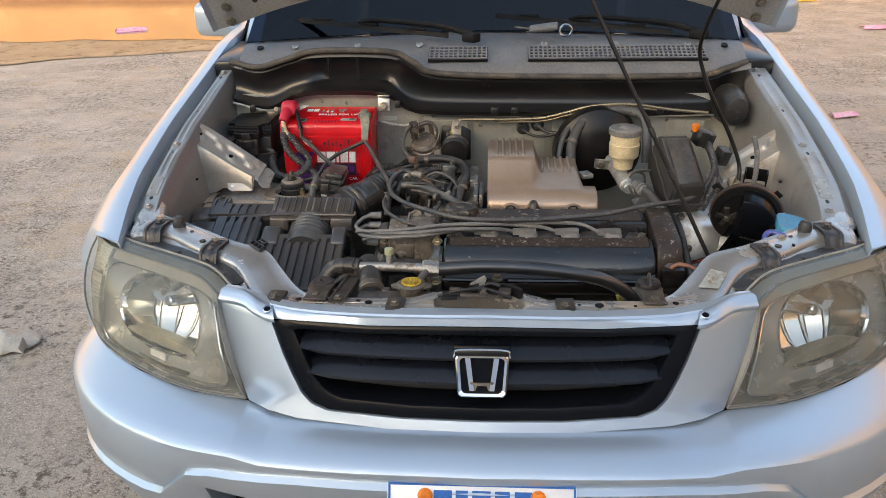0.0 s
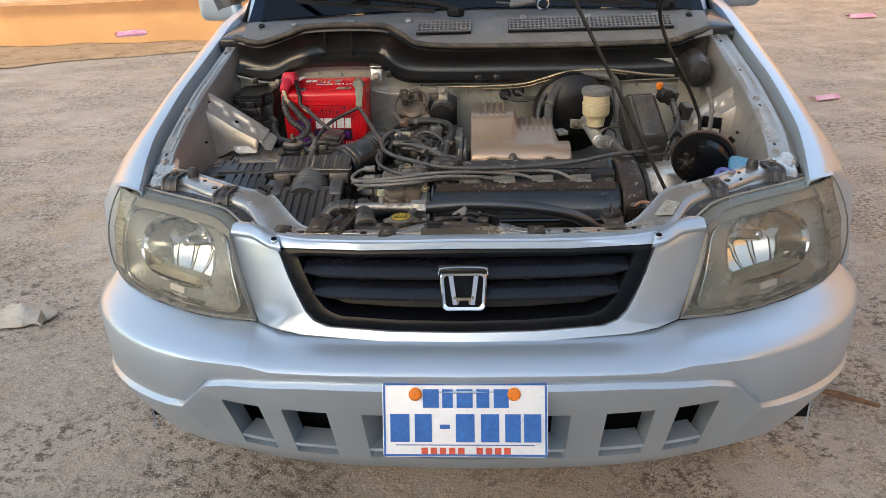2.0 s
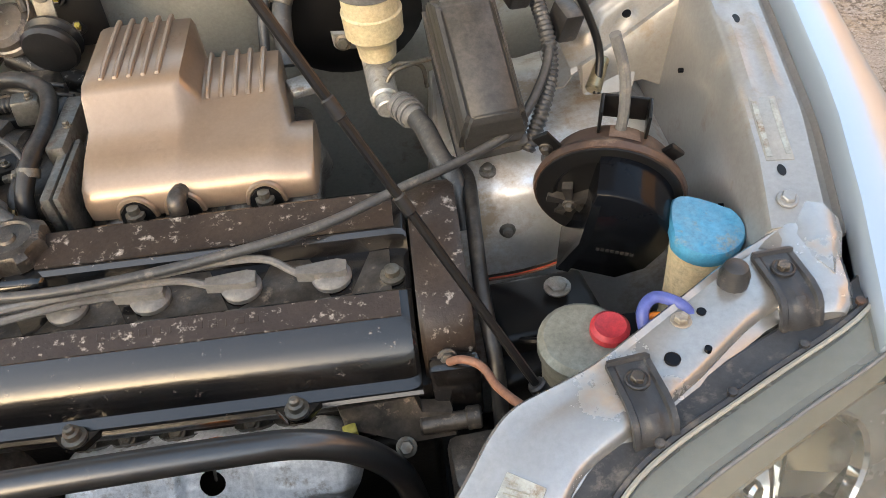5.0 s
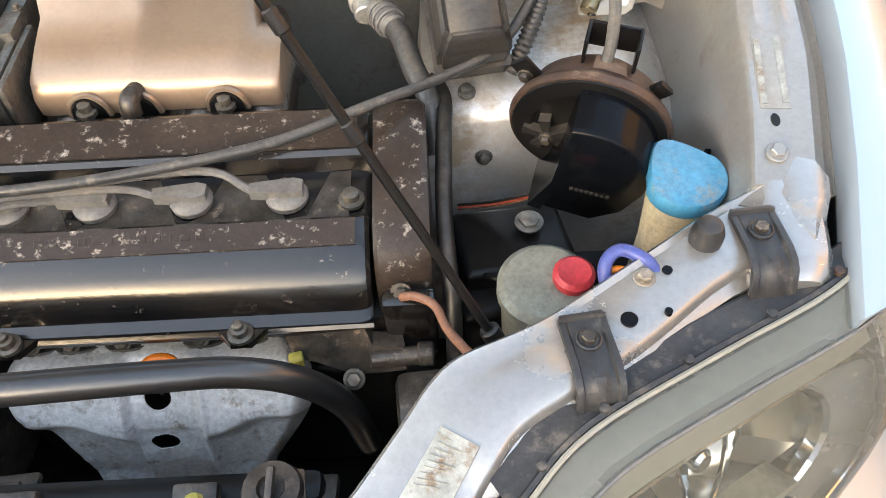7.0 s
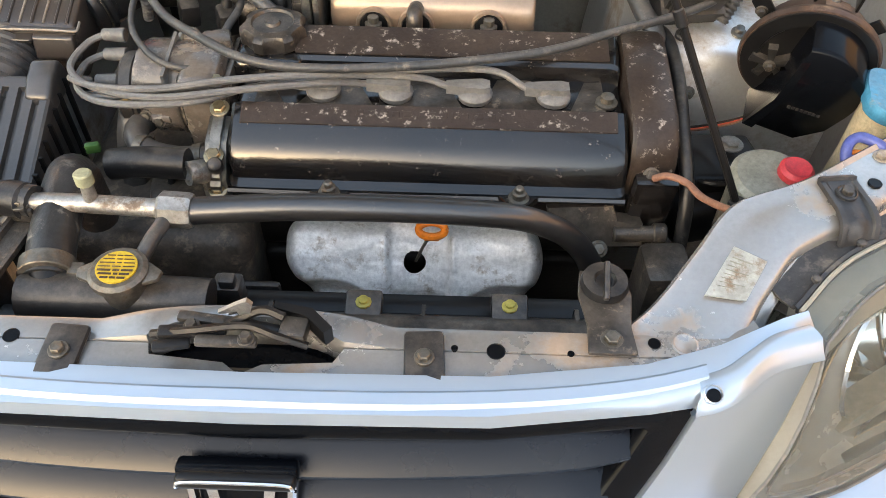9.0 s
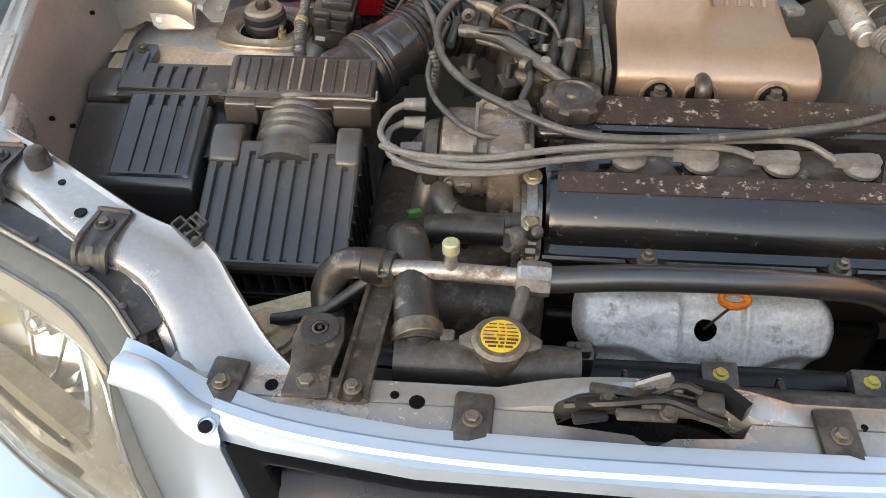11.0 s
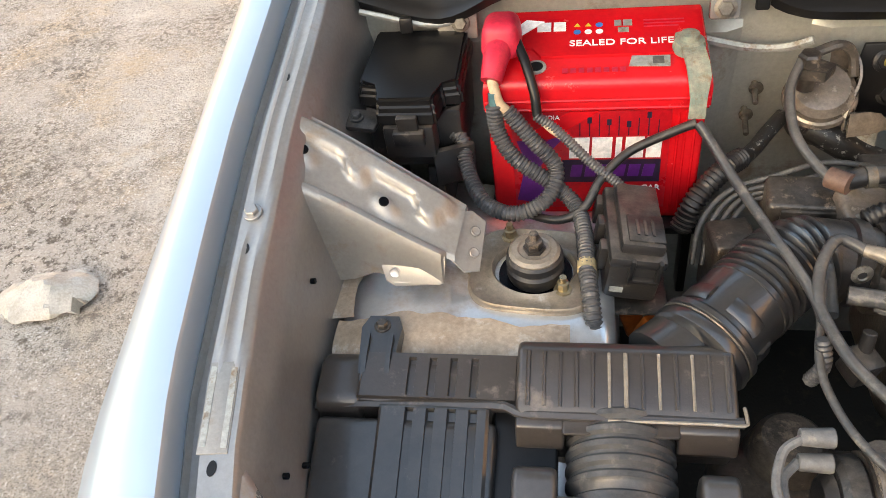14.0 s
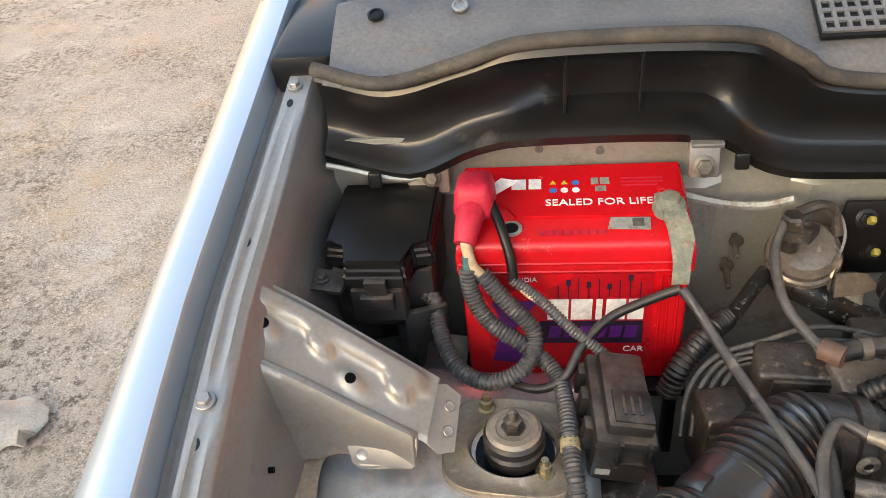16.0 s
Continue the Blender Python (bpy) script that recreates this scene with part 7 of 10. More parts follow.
    box(bm, (0.248, 0.705, 0.985), (0.03, 0.035, 0.012), (0, 0, 20), 0.003)
    part("cover_tab", bm, M_ALU, ob)


engine()


# ---- air cleaner ----
def grooved(x0, x1, a, b, cs, w, depth, t0, t1, skirt=0.012):
    """A sloping panel from a to b (y, z) with narrow slots pressed into it."""
    bm = B()
    xs = sorted({x0, x0 + 0.001, x0 + 0.004, x1 - 0.004, x1 - 0.001, x1} | {c + w * k for c in cs for k in (-1, -0.7, -0.35, 0.35, 0.7, 1)})
    ts = [0.0, 0.008, 0.03, t0, t0 + 0.008, t0 + 0.016, 0.5, t1 - 0.03, t1 - 0.015, t1, 0.97, 0.992, 1.0]
    dy, dz = b[0] - a[0], b[1] - a[1]
    n = math.hypot(dy, dz)
    ny, nz = (dz / n, -dy / n) if dy < 0 else (-dz / n, dy / n)
    rows = []
    for t in ts:
        r = []
        for x in xs:
            off = 0.0
            if t0 < t < t1 and any(abs(x - c) < w * 0.8 for c in cs):
                off = -depth * (0.7 if t in (t0 + 0.008, t1 - 0.015) else 1.0)
            if x in (x0, x1) or t in (0.0, 1.0):
                off = -skirt
            elif x in (x0 + 0.001, x1 - 0.001) or t in (0.008, 0.992):
                off = -0.0022
            r.append((x, lerp(a[0], b[0], t) + ny * off, lerp(a[1], b[1], t) + nz * off))
        rows.append(r)
    grid(bm, rows)
    return bm


def air_cleaner():
    ob = thing("air_cleaner", "ribbed black plastic air cleaner housing with dusty lid", "air filter box")
    side = lambda pts, xa, xb, bev=0.007: prism(B(), [(y, z) for y, z in pts], xb - xa, Matrix(((0, 0, 1, xa), (1, 0, 0, 0), (0, 1, 0, 0), (0, 0, 0, 1))), bev, 3)
    bm = side([(0.426, 0.922), (0.436, 0.914), (0.440, 0.72), (0.315, 0.72), (0.312, 0.830), (0.280, 0.850), (0.277, 0.857), (0.286, 0.868)], -0.508, -0.318)
    fp = part("front_body", bm, M_DUSTBOX, ob, "black ribbed front half")
    bm = grooved(-0.508, -0.317, (0.434, 0.934), (0.273, 0.871), [-0.492 + i * 0.0198 for i in range(9)], 0.0042, 0.0065, 0.10, 0.955)
    part("grooved_face", bm, M_DUSTBOX, fp, "black face with nine pressed grooves", 30)
    for xa, xb in ((-0.5085, -0.469), (-0.349, -0.3165)):
        bm = side([(0.463, 0.926), (0.457, 0.940), (0.446, 0.946), (0.424, 0.938), (0.402, 0.9245), (0.400, 0.90), (0.463, 0.90)], xa, xb, 0.006)
        part("shoulder", bm, M_DUSTBOX, fp)
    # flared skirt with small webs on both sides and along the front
    # side webs near-black: shade below the box put into their colour
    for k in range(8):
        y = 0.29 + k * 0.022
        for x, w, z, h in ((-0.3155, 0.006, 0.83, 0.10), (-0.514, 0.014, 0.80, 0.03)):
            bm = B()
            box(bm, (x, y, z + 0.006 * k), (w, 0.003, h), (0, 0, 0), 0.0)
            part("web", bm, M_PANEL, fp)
    for k in range(11):
        bm = B()
        box(bm, (-0.50 + k * 0.0185, 0.290, 0.835), (0.003, 0.024, 0.03), (0, 0, 0), 0.0)
        part("web", bm, M_AIRBOX, fp)
    # skirt and lower wall near-black for the shadow under the front body
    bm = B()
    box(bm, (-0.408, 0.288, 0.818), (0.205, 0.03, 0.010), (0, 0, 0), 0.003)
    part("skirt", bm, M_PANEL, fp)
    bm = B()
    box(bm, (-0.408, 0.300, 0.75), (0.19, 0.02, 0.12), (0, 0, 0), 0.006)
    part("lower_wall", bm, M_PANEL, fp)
    # lid
    bm = side([(0.500, 0.950), (0.508, 0.957), (0.560, 0.974), (0.575, 0.968), (0.582, 0.90), (0.500, 0.88)], -0.508, -0.312, 0.006)
    lid = part("lid", bm, M_LID, ob, "dust-covered lid")
    bm = side([(0.518, 0.938), (0.524, 0.942), (0.556, 0.950), (0.568, 0.944), (0.572, 0.86), (0.518, 0.86)], -0.665, -0.505, 0.006)
    part("lid_wing", bm, M_LID, lid)
    bm = side([(0.512, 0.932), (0.520, 0.942), (0.560, 0.948), (0.575, 0.94), (0.578, 0.86), (0.512, 0.86)], -0.706, -0.660, 0.006)
    part("lid_end", bm, M_LID, lid)
    bm = grooved(-0.664, -0.506, (0.566, 0.956), (0.519, 0.945), [-0.611 + i * 0.0205 for i in range(4)], 0.0038, 0.005, 0.12, 0.93, 0.008)
    part("grooved_face", bm, M_LID, lid, "dusty lid face with four grooves", 30)
    for i in range(13):
        x = -0.497 + i * 0.0147
        bm = B()
        tube(bm, [(x, 0.508, 0.9570), (x, 0.514, 0.9596), (x, 0.557, 0.9737)], 0.0016 if i % 3 else 0.0022, 6, 1)
        part("rib", bm, M_TANMET if i in (5, 6, 8, 10) else M_LID, lid)
    bm = B()
    loft(bm, [[Vector(p) + Vector((0, a, b)) for a, b in ((-0.004, -0.0035), (-0.0045, 0.001), (0.0, 0.003), (0.004, 0.002), (0.004, -0.003))] for p in ((-0.707, 0.519, 0.928), (-0.66, 0.518, 0.935), (-0.53, 0.517, 0.942), (-0.518, 0.514, 0.945), (-0.508, 0.506, 0.949), (-0.496, 0.503, 0.951), (-0.40, 0.502, 0.952), (-0.309, 0.502, 0.951))])
    part("rim", bm, M_LID, lid, "stepped joint rim of the lid")
    bm = B()
    tube(bm, [(-0.425, 0.4975, 0.9535), (-0.36, 0.4975, 0.9540), (-0.330, 0.4978, 0.9535), (-0.309, 0.498, 0.9525), (-0.3065, 0.504, 0.9535), (-0.3075, 0.515, 0.955)], 0.0017, 6, 3)
    part("worn_edge", bm, M_TANMET, lid, "pale worn edge of the joint rim")
    for xa, xb, zl in ((-0.508, -0.464, 0.912), (-0.466, -0.362, 0.938), (-0.364, -0.312, 0.912)):
        bm = side([(0.503, 0.949), (0.492, 0.946), (0.486, zl + 0.008), (0.490, zl), (0.503, zl)], xa, xb, 0.003)
        part("lid_skirt", bm, M_LID, lid)
    # outer half beside the apron
    bm = side([(0.506, 0.930), (0.498, 0.936), (0.385, 0.900), (0.376, 0.890), (0.374, 0.832), (0.384, 0.824), (0.44, 0.80), (0.46, 0.70), (0.512, 0.70)], -0.700, -0.526, 0.006)
    ou = part("outer_body", bm, M_AIRBOX, ob, "smooth and ribbed outer half")
    bm = grooved(-0.640, -0.532, (0.514, 0.944), (0.388, 0.904), [-0.609 + i * 0.0203 for i in range(4)], 0.0042, 0.007, 0.03, 0.95, 0.02)
    part("raised_field", bm, M_AIRBOX, ou, "raised field with four grooves", 30)
    bm = side([(0.366, 0.832), (0.384, 0.834), (0.40, 0.800), (0.376, 0.796)], -0.690, -0.600, 0.003)
    sk = part("lower_flange", bm, M_AIRBOX, ou)
    for x in (-0.672, -0.648, -0.622):
        bm = B()
        box(bm, (x, 0.371, 0.818), (0.003, 0.014, 0.030), (0, 0, 0), 0.001)
        part("web", bm, M_AIRBOX, sk)
    # black box set in the gap, its colour standing for shade
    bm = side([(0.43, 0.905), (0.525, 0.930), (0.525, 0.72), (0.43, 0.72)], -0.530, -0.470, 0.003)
    part("gap_shade", bm, M_PANEL, ob, "black box standing for the shaded gap between the halves")
    # mounting lug
    bm = B()
    loft(bm, [[(-0.648 + x, y + d, z + h) for x, y, z in ((-0.017, 0.545, 0.950), (0.017, 0.545, 0.950), (0.019, 0.575, 0.956), (0.021, 0.596, 0.958), (0.015, 0.612, 0.957), (-0.015, 0.612, 0.957), (-0.021, 0.596, 0.958), (-0.019, 0.575, 0.956))] for h, d in ((-0.080, -0.010), (-0.012, 0.0), (-0.003, 0.0), (0.0, -0.002))])
    for dx in (-0.012, 0.012):
        loft(bm, [[(-0.648 + dx + e, y, z) for e in (-0.0025, 0.0025)] + [(-0.648 + dx + e, y - 0.003, z - 0.006) for e in (0.0025, -0.0025)] for y, z in ((0.528, 0.944), (0.560, 0.958), (0.585, 0.962))])
    lug = part("mounting_lug", bm, M_AIRBOX, ob)
    bolt(lug, (-0.648, 0.597, 0.957), r=0.006, material=M_CASTD)
    # round inlet with rings
    bm = B()
    pr = [(0.045, 0.0)]
    for k in range(5):
        pr += [(0.047, 0.006 + k * 0.014), (0.050, 0.009 + k * 0.014), (0.050, 0.014 + k * 0.014), (0.047, 0.017 + k * 0.014)]
    pr += [(0.045, 0.085)]
    pr = [(0.047, -0.034), (0.047, -0.002)] + pr
    lathe(bm, pr, axis((-0.413, 0.447, 0.898), (-0.413, 0.532, 0.914))[0], 28)
    part("inlet_stub", bm, M_HOSE, ob, "ringed black inlet stub")
    bm = B()
    tube(bm, [(-0.372, 0.575, 0.925), (-0.335, 0.607, 0.932), (-0.318, 0.622, 0.936)], [0.046, 0.042], 18, 4)
    part("outlet", bm, M_AIRBOX, ob)


air_cleaner()


def hose(name, pts, r, material, label, category="hose", seg=10, n=6, rib=0.0, pitch=0.006, group=""):
    bm = B()
    tube(bm, pts, r, seg, n, rib, pitch)
    return solo(name, bm, material, label, category, group, sharp=50)


def intake_duct():
    ob = thing("intake_duct", "ribbed black rubber intake duct from the air cleaner", "duct")
    path = smooth([(-0.352, 0.580, 0.930), (-0.328, 0.602, 0.938), (-0.298, 0.636, 0.945), (-0.266, 0.670, 0.950), (-0.240, 0.694, 0.951), (-0.205, 0.708, 0.946), (-0.160, 0.708, 0.936)], 10)
    at = lambda f: path[min(len(path) - 1, int(f * (len(path) - 1)))]
    bm = B()
    m, _ = axis(at(0.10), at(0.30))
    lathe(bm, [(0.046, -0.006), (0.052, -0.002), (0.0535, 0.003), (0.052, 0.008), (0.0495, 0.009), (0.0495, 0.013), (0.052, 0.015), (0.0525, 0.020), (0.050, 0.023), (0.046, 0.024)], m, 36)
    cuff = part("cuff", bm, M_DUCT, ob, "lipped rubber cuff")
    bm = B()
    lathe(bm, [(0.0515, 0.0105), (0.0525, 0.0115), (0.0515, 0.0125)], m, 36)
    part("clamp_wire", bm, M_STEEL, cuff, "bright wire clamp")
    bm = B()
    tube(bm, [at(f) for f in (0.12, 0.22, 0.32, 0.40)], 0.0455, 28, 5)
    sleeve = part("sleeve", bm, M_DUCT, ob, "smooth padded part of the duct")
    d0, d1 = at(0.24), at(0.40)
    m, h = axis(d0, d1)
    for k in range(5):
        a0 = 2 * math.pi * k / 5 + 0.5
        bm = B()
        arc = [a0 + 0.13 * w for w in range(7)]
        loft(bm, [[m @ Vector((r * math.cos(a), r * math.sin(a), zz)) for a in arc] + [m @ Vector((0.0445 * math.cos(a), 0.0445 * math.sin(a), zz)) for a in reversed(arc)] for zz, r in ((-0.004, 0.0465), (-0.001, 0.0485), (0.012, 0.0485), (0.015, 0.0465))])
        part("pad", bm, M_DUCT, sleeve)
    bm = B()
    tube(bm, [at(f) for f in (0.38, 0.48, 0.58, 0.68, 0.80)], 0.0415, 30, 8, 0.0055, 0.0098)
    part("bellows", bm, M_DUCT, ob, "narrow bellows ribs")
    bm = B()
    tube(bm, [at(f) for f in (0.79, 0.84, 0.92, 1.0)], [0.043, 0.041], 28, 6)
    lathe(bm, [(0.042, -0.02), (0.046, -0.018), (0.046, -0.004), (0.042, -0.002)], axis(at(0.98), at(1.0) + (at(1.0) - at(0.96)) * 0.2)[0], 28)
    part("elbow", bm, M_PLASTIC, ob, "smooth black elbow at the throttle end")


intake_duct()

# ---- battery corner ----
def battery():
    ob = thing("car_battery", "bright red car battery with printed front label and corroded terminal", "battery")
    bm = B()
    box(bm, (-0.435, 0.913, 0.961), (0.244, 0.124, 0.178), (0, 0, 0), 0.006, 3)
    case = part("case", bm, M_RED, ob, "bright red plastic case")
    bm = B()
    yf, zf, zb = 0.847, 1.078, 1.092
    top = lambda yy: zf + (yy - yf) * (zb - zf) / 0.131
    loft(bm, [[(-0.435 + sx * w, y, z + h) for sx, y, z in ((-1, yf + o, zf), (1, yf + o, zf), (1, 0.978, zb), (-1, 0.978, zb))] for w, h, o in ((0.1245, -0.036, 0), (0.1245, -0.012, 0), (0.1235, -0.004, 0.003), (0.1205, 0.0, 0.008))])
    lid = part("lid", bm, M_RED, ob, "red lid, scuffed")
    bm = B()
    loft(bm, [[(-0.435 + sx * w, y, top(y) + h) for sx, w, y in ((-1, 0.060, 0.888), (1, 0.106, 0.888), (1, 0.116, 0.90), (1, 0.116, 0.955), (1, 0.100, 0.972), (-1, 0.116, 0.972), (-1, 0.116, 0.905), (-1, 0.07, 0.903))] for h in (0, 0.003)])
    part("raised_panel", bm, M_RED, lid)
    for z in (1.052, 1.041):
        bm = B()
        tube(bm, [(-0.558, yf + 0.001, z), (-0.312, yf + 0.001, z)], 0.0022, 6, 1)
        part("ridge", bm, M_RED, lid)
    for x in (-0.342, -0.334, -0.3235):
        bm = B()
        tube(bm, [(x, 0.8508, 1.032), (x, 0.8508, 0.885)], 0.0018, 6, 1)
        part("side_ridge", bm, M_RED, case)
    tilt = math.degrees(math.atan2(zb - zf, 0.131))
    mt = Matrix.Translation((-0.435, yf, zf + 0.0008)) @ pose(0, 0, 0, tilt, 0, 0)
    up = mt @ Matrix.Translation((0, 0, 0.0026))
    lettering("lettering", "SEALED FOR LIFE", 0.0162, up @ Matrix.Translation((-0.029, 0.058, 0)) @ Matrix.Diagonal((0.95, 0.9, 1, 1)), M_WHITE, lid)
    for x, y, w, h, mm in ((-0.066, 0.086, 0.016, 0.017, M_WHITE), (-0.047, 0.086, 0.014, 0.017, M_WHITE), (0.022, 0.092, 0.008, 0.011, M_LABEL), (0.032, 0.092, 0.010, 0.011, M_LABEL), (0.026, 0.080, 0.012, 0.009, M_LABEL), (0.055, 0.100, 0.045, 0.002, M_REDCAP), (0.055, 0.094, 0.045, 0.002, M_REDCAP), (0.055, 0.088, 0.038, 0.002, M_REDCAP)):
        bm = B()
        prism(bm, [(0, 0), (w, 0), (w, h), (0, h)], 0.0005, up @ Matrix.Translation((x, y, 0)))
        part("printed_bar", bm, mm, lid)
    for i in range(6):
        bm = B()
        lathe(bm, [(0.0042, 0), (0.0042, 0.0005)], up @ Matrix.Translation((-0.020 + (i % 3) * 0.0125, 0.083 + (1 - i // 3) * 0.0125, 0)) @ pose(0, 0, 0, 0, 0, 90), 3 if i < 2 else 14)
        part("warning_mark", bm, M_YELLOW if i in (0, 1) else (M_BLUE if i in (2, 3) else M_WHITE), lid)
    bm = B()
    prism(bm, [(0, 0), (0.044, -0.002), (0.045, 0.017), (0.004, 0.018)], 0.0006, mt @ Matrix.Translation((0.036, 0.021, 0.0005)))
    part("sticker", bm, M_LABEL, lid, "torn white sticker")
    bm = B()
    prism(bm, [(0, 0), (0.012, 0), (0.012, 0.012), (0, 0.012)], 0.0003, mt @ Matrix.Translation((0.062, 0.024, 0.0012)))
    part("sticker_print", bm, M_HOSE, lid)
    for k in range(8):
        bm = B()
        prism(bm, [(0, 0), (0.006, 0), (0.006, 0.008), (0, 0.008)], 0.0006, mt @ Matrix.Translation((-0.036 + k * 0.009, 0.013, 0)))
        part("embossed_mark", bm, M_REDCAP, lid)
    bm = B()
    lathe(bm, [(0.0115, 0), (0.0115, 0.002), (0.008, 0.002)], mt @ Matrix.Translation((-0.065, 0.024, 0)), 22)
    eye = part("charge_eye_rim", bm, M_LABEL, lid)
    bm = B()
    lathe(bm, [(0.0078, 0.001), (0.0078, 0.0026)], mt @ Matrix.Translation((-0.065, 0.024, 0)), 20)
    part("charge_eye", bm, M_PANEL, eye)
    # front label
    y = 0.8505

    def flat(name, pts, mm, lift, par=case):
        bm = B()
        loft(bm, [[(x, y - l, z) for x, z in pts] for l in (lift - 0.0006, lift)])
        return part(name, bm, mm, par)
    flat("label_field", [(-0.530, 0.892), (-0.350, 0.892), (-0.350, 1.036), (-0.530, 1.036)], M_REDFIELD, 0.0008)
    flat("label_streak", [(-0.505, 1.010), (-0.462, 1.036), (-0.430, 1.036), (-0.490, 0.995)], M_RED, 0.0014)
    flat("label_swirl", [(-0.528, 0.905), (-0.500, 0.900), (-0.478, 0.925), (-0.500, 0.955), (-0.482, 0.985), (-0.470, 1.000), (-0.525, 0.996), (-0.515, 0.965)], M_PURPLE, 0.0014)
    flat("label_band", [(-0.472, 0.933), (-0.358, 0.933), (-0.358, 0.967), (-0.472, 0.967)], M_DARK, 0.0014)
    for x0, x1 in ((-0.464, -0.441), (-0.438, -0.415), (-0.411, -0.404), (-0.400, -0.379), (-0.376, -0.359)):
        flat("name_bar", [(x0, 0.970), (x1, 0.970), (x1 + 0.001, 1.000), (x0 + 0.001, 1.000)], M_WHITE, 0.0018)
    for q in range(6):
        x0 = -0.463 + q * 0.0168
        flat("name_bar", [(x0, 0.942), (x0 + 0.013, 0.942), (x0 + 0.0155, 0.960), (x0 + 0.0025, 0.960)], M_PURPLE, 0.002)
    lettering("lettering", "CAR", 0.0115, Matrix.Translation((-0.379, y - 0.0015, 0.920)) @ pose(0, 0, 0, 90, 0, 0), M_WHITE, case)
    lettering("lettering", "INDIA", 0.0085, Matrix.Translation((-0.497, y - 0.0015, 1.026)) @ pose(0, 0, 0, 90, 0, 0), M_WHITE, case)
    for q in range(9):
        zt = 1.004 + (q * 7 % 5) * 0.003
        flat("circuit_line", [(-0.452 + q * 0.011, 1.002), (-0.4508 + q * 0.011, 1.002), (-0.4508 + q * 0.011, zt + 0.016), (-0.452 + q * 0.011, zt + 0.016)], M_DARK, 0.0014)
        if q % 2:
            flat("circuit_node", [(-0.454 + q * 0.011, zt + 0.010), (-0.449 + q * 0.011, zt + 0.010), (-0.449 + q * 0.011, zt + 0.018), (-0.454 + q * 0.011, zt + 0.018)], M_DARK, 0.0016)
    # terminals
    bm = B()
    box(bm, (-0.539, 0.900, 1.108), (0.046, 0.062, 0.042), (-10, 0, 0), 0.012, 4, (0.85, 0.85))
    tube(bm, [(-0.540, 0.885, 1.104), (-0.544, 0.862, 1.098), (-0.548, 0.843, 1.084)], [0.017, 0.012], 16, 5)
    part("terminal_boot", bm, M_REDCAP, ob, "red rubber terminal boot")
    bm = B()
    prism(bm, [(0, 0), (0.03, 0.004), (0.012, 0.018), (0.004, 0.016)], 0.0015, Matrix.Translation((-0.518, 0.912, 1.098)) @ pose(0, 0, 0, 15, -20, 10))
    part("torn_tape", bm, M_WHITE, ob)
    bm = B()
    lathe(bm, [(0.016, 0), (0.018, 0.006), (0.016, 0.014), (0.011, 0.016), (0.010, 0.022), (0.006, 0.023)], Matrix.Translation((-0.334, 0.893, 1.083)), 18)
    loft(bm, [[(x - w, yy, z), (x + w, yy, z), (x + w, yy, z + 0.005), (x - w, yy, z + 0.005)] for x, yy, z in ((-0.334, 0.893, 1.091), (-0.331, 0.872, 1.092), (-0.328, 0.856, 1.087), (-0.326, 0.845, 1.078), (-0.326, 0.836, 1.058), (-0.327, 0.828, 1.038)) for w in (0.012 if yy > 0.84 else 0.009,)])
    box(bm, (-0.337, 0.908, 1.092), (0.022, 0.012, 0.010), (0, 0, 15), 0.003)
    part("negative_clamp", bm, M_CORRODE, ob, "corroded grey-green terminal clamp")
    bm = B()
    box(bm, (-0.435, 0.907, 0.866), (0.26, 0.15, 0.012), (0, 0, 0), 0.004)
    box(bm, (-0.318, 0.86, 0.80), (0.012, 0.03, 0.12), (0, 0, 0), 0.003)
    box(bm, (-0.552, 0.90, 0.80), (0.012, 0.03, 0.12), (0, 0, 0), 0.003)
    part("tray", bm, M_PANEL, ob, "black battery tray")


battery()


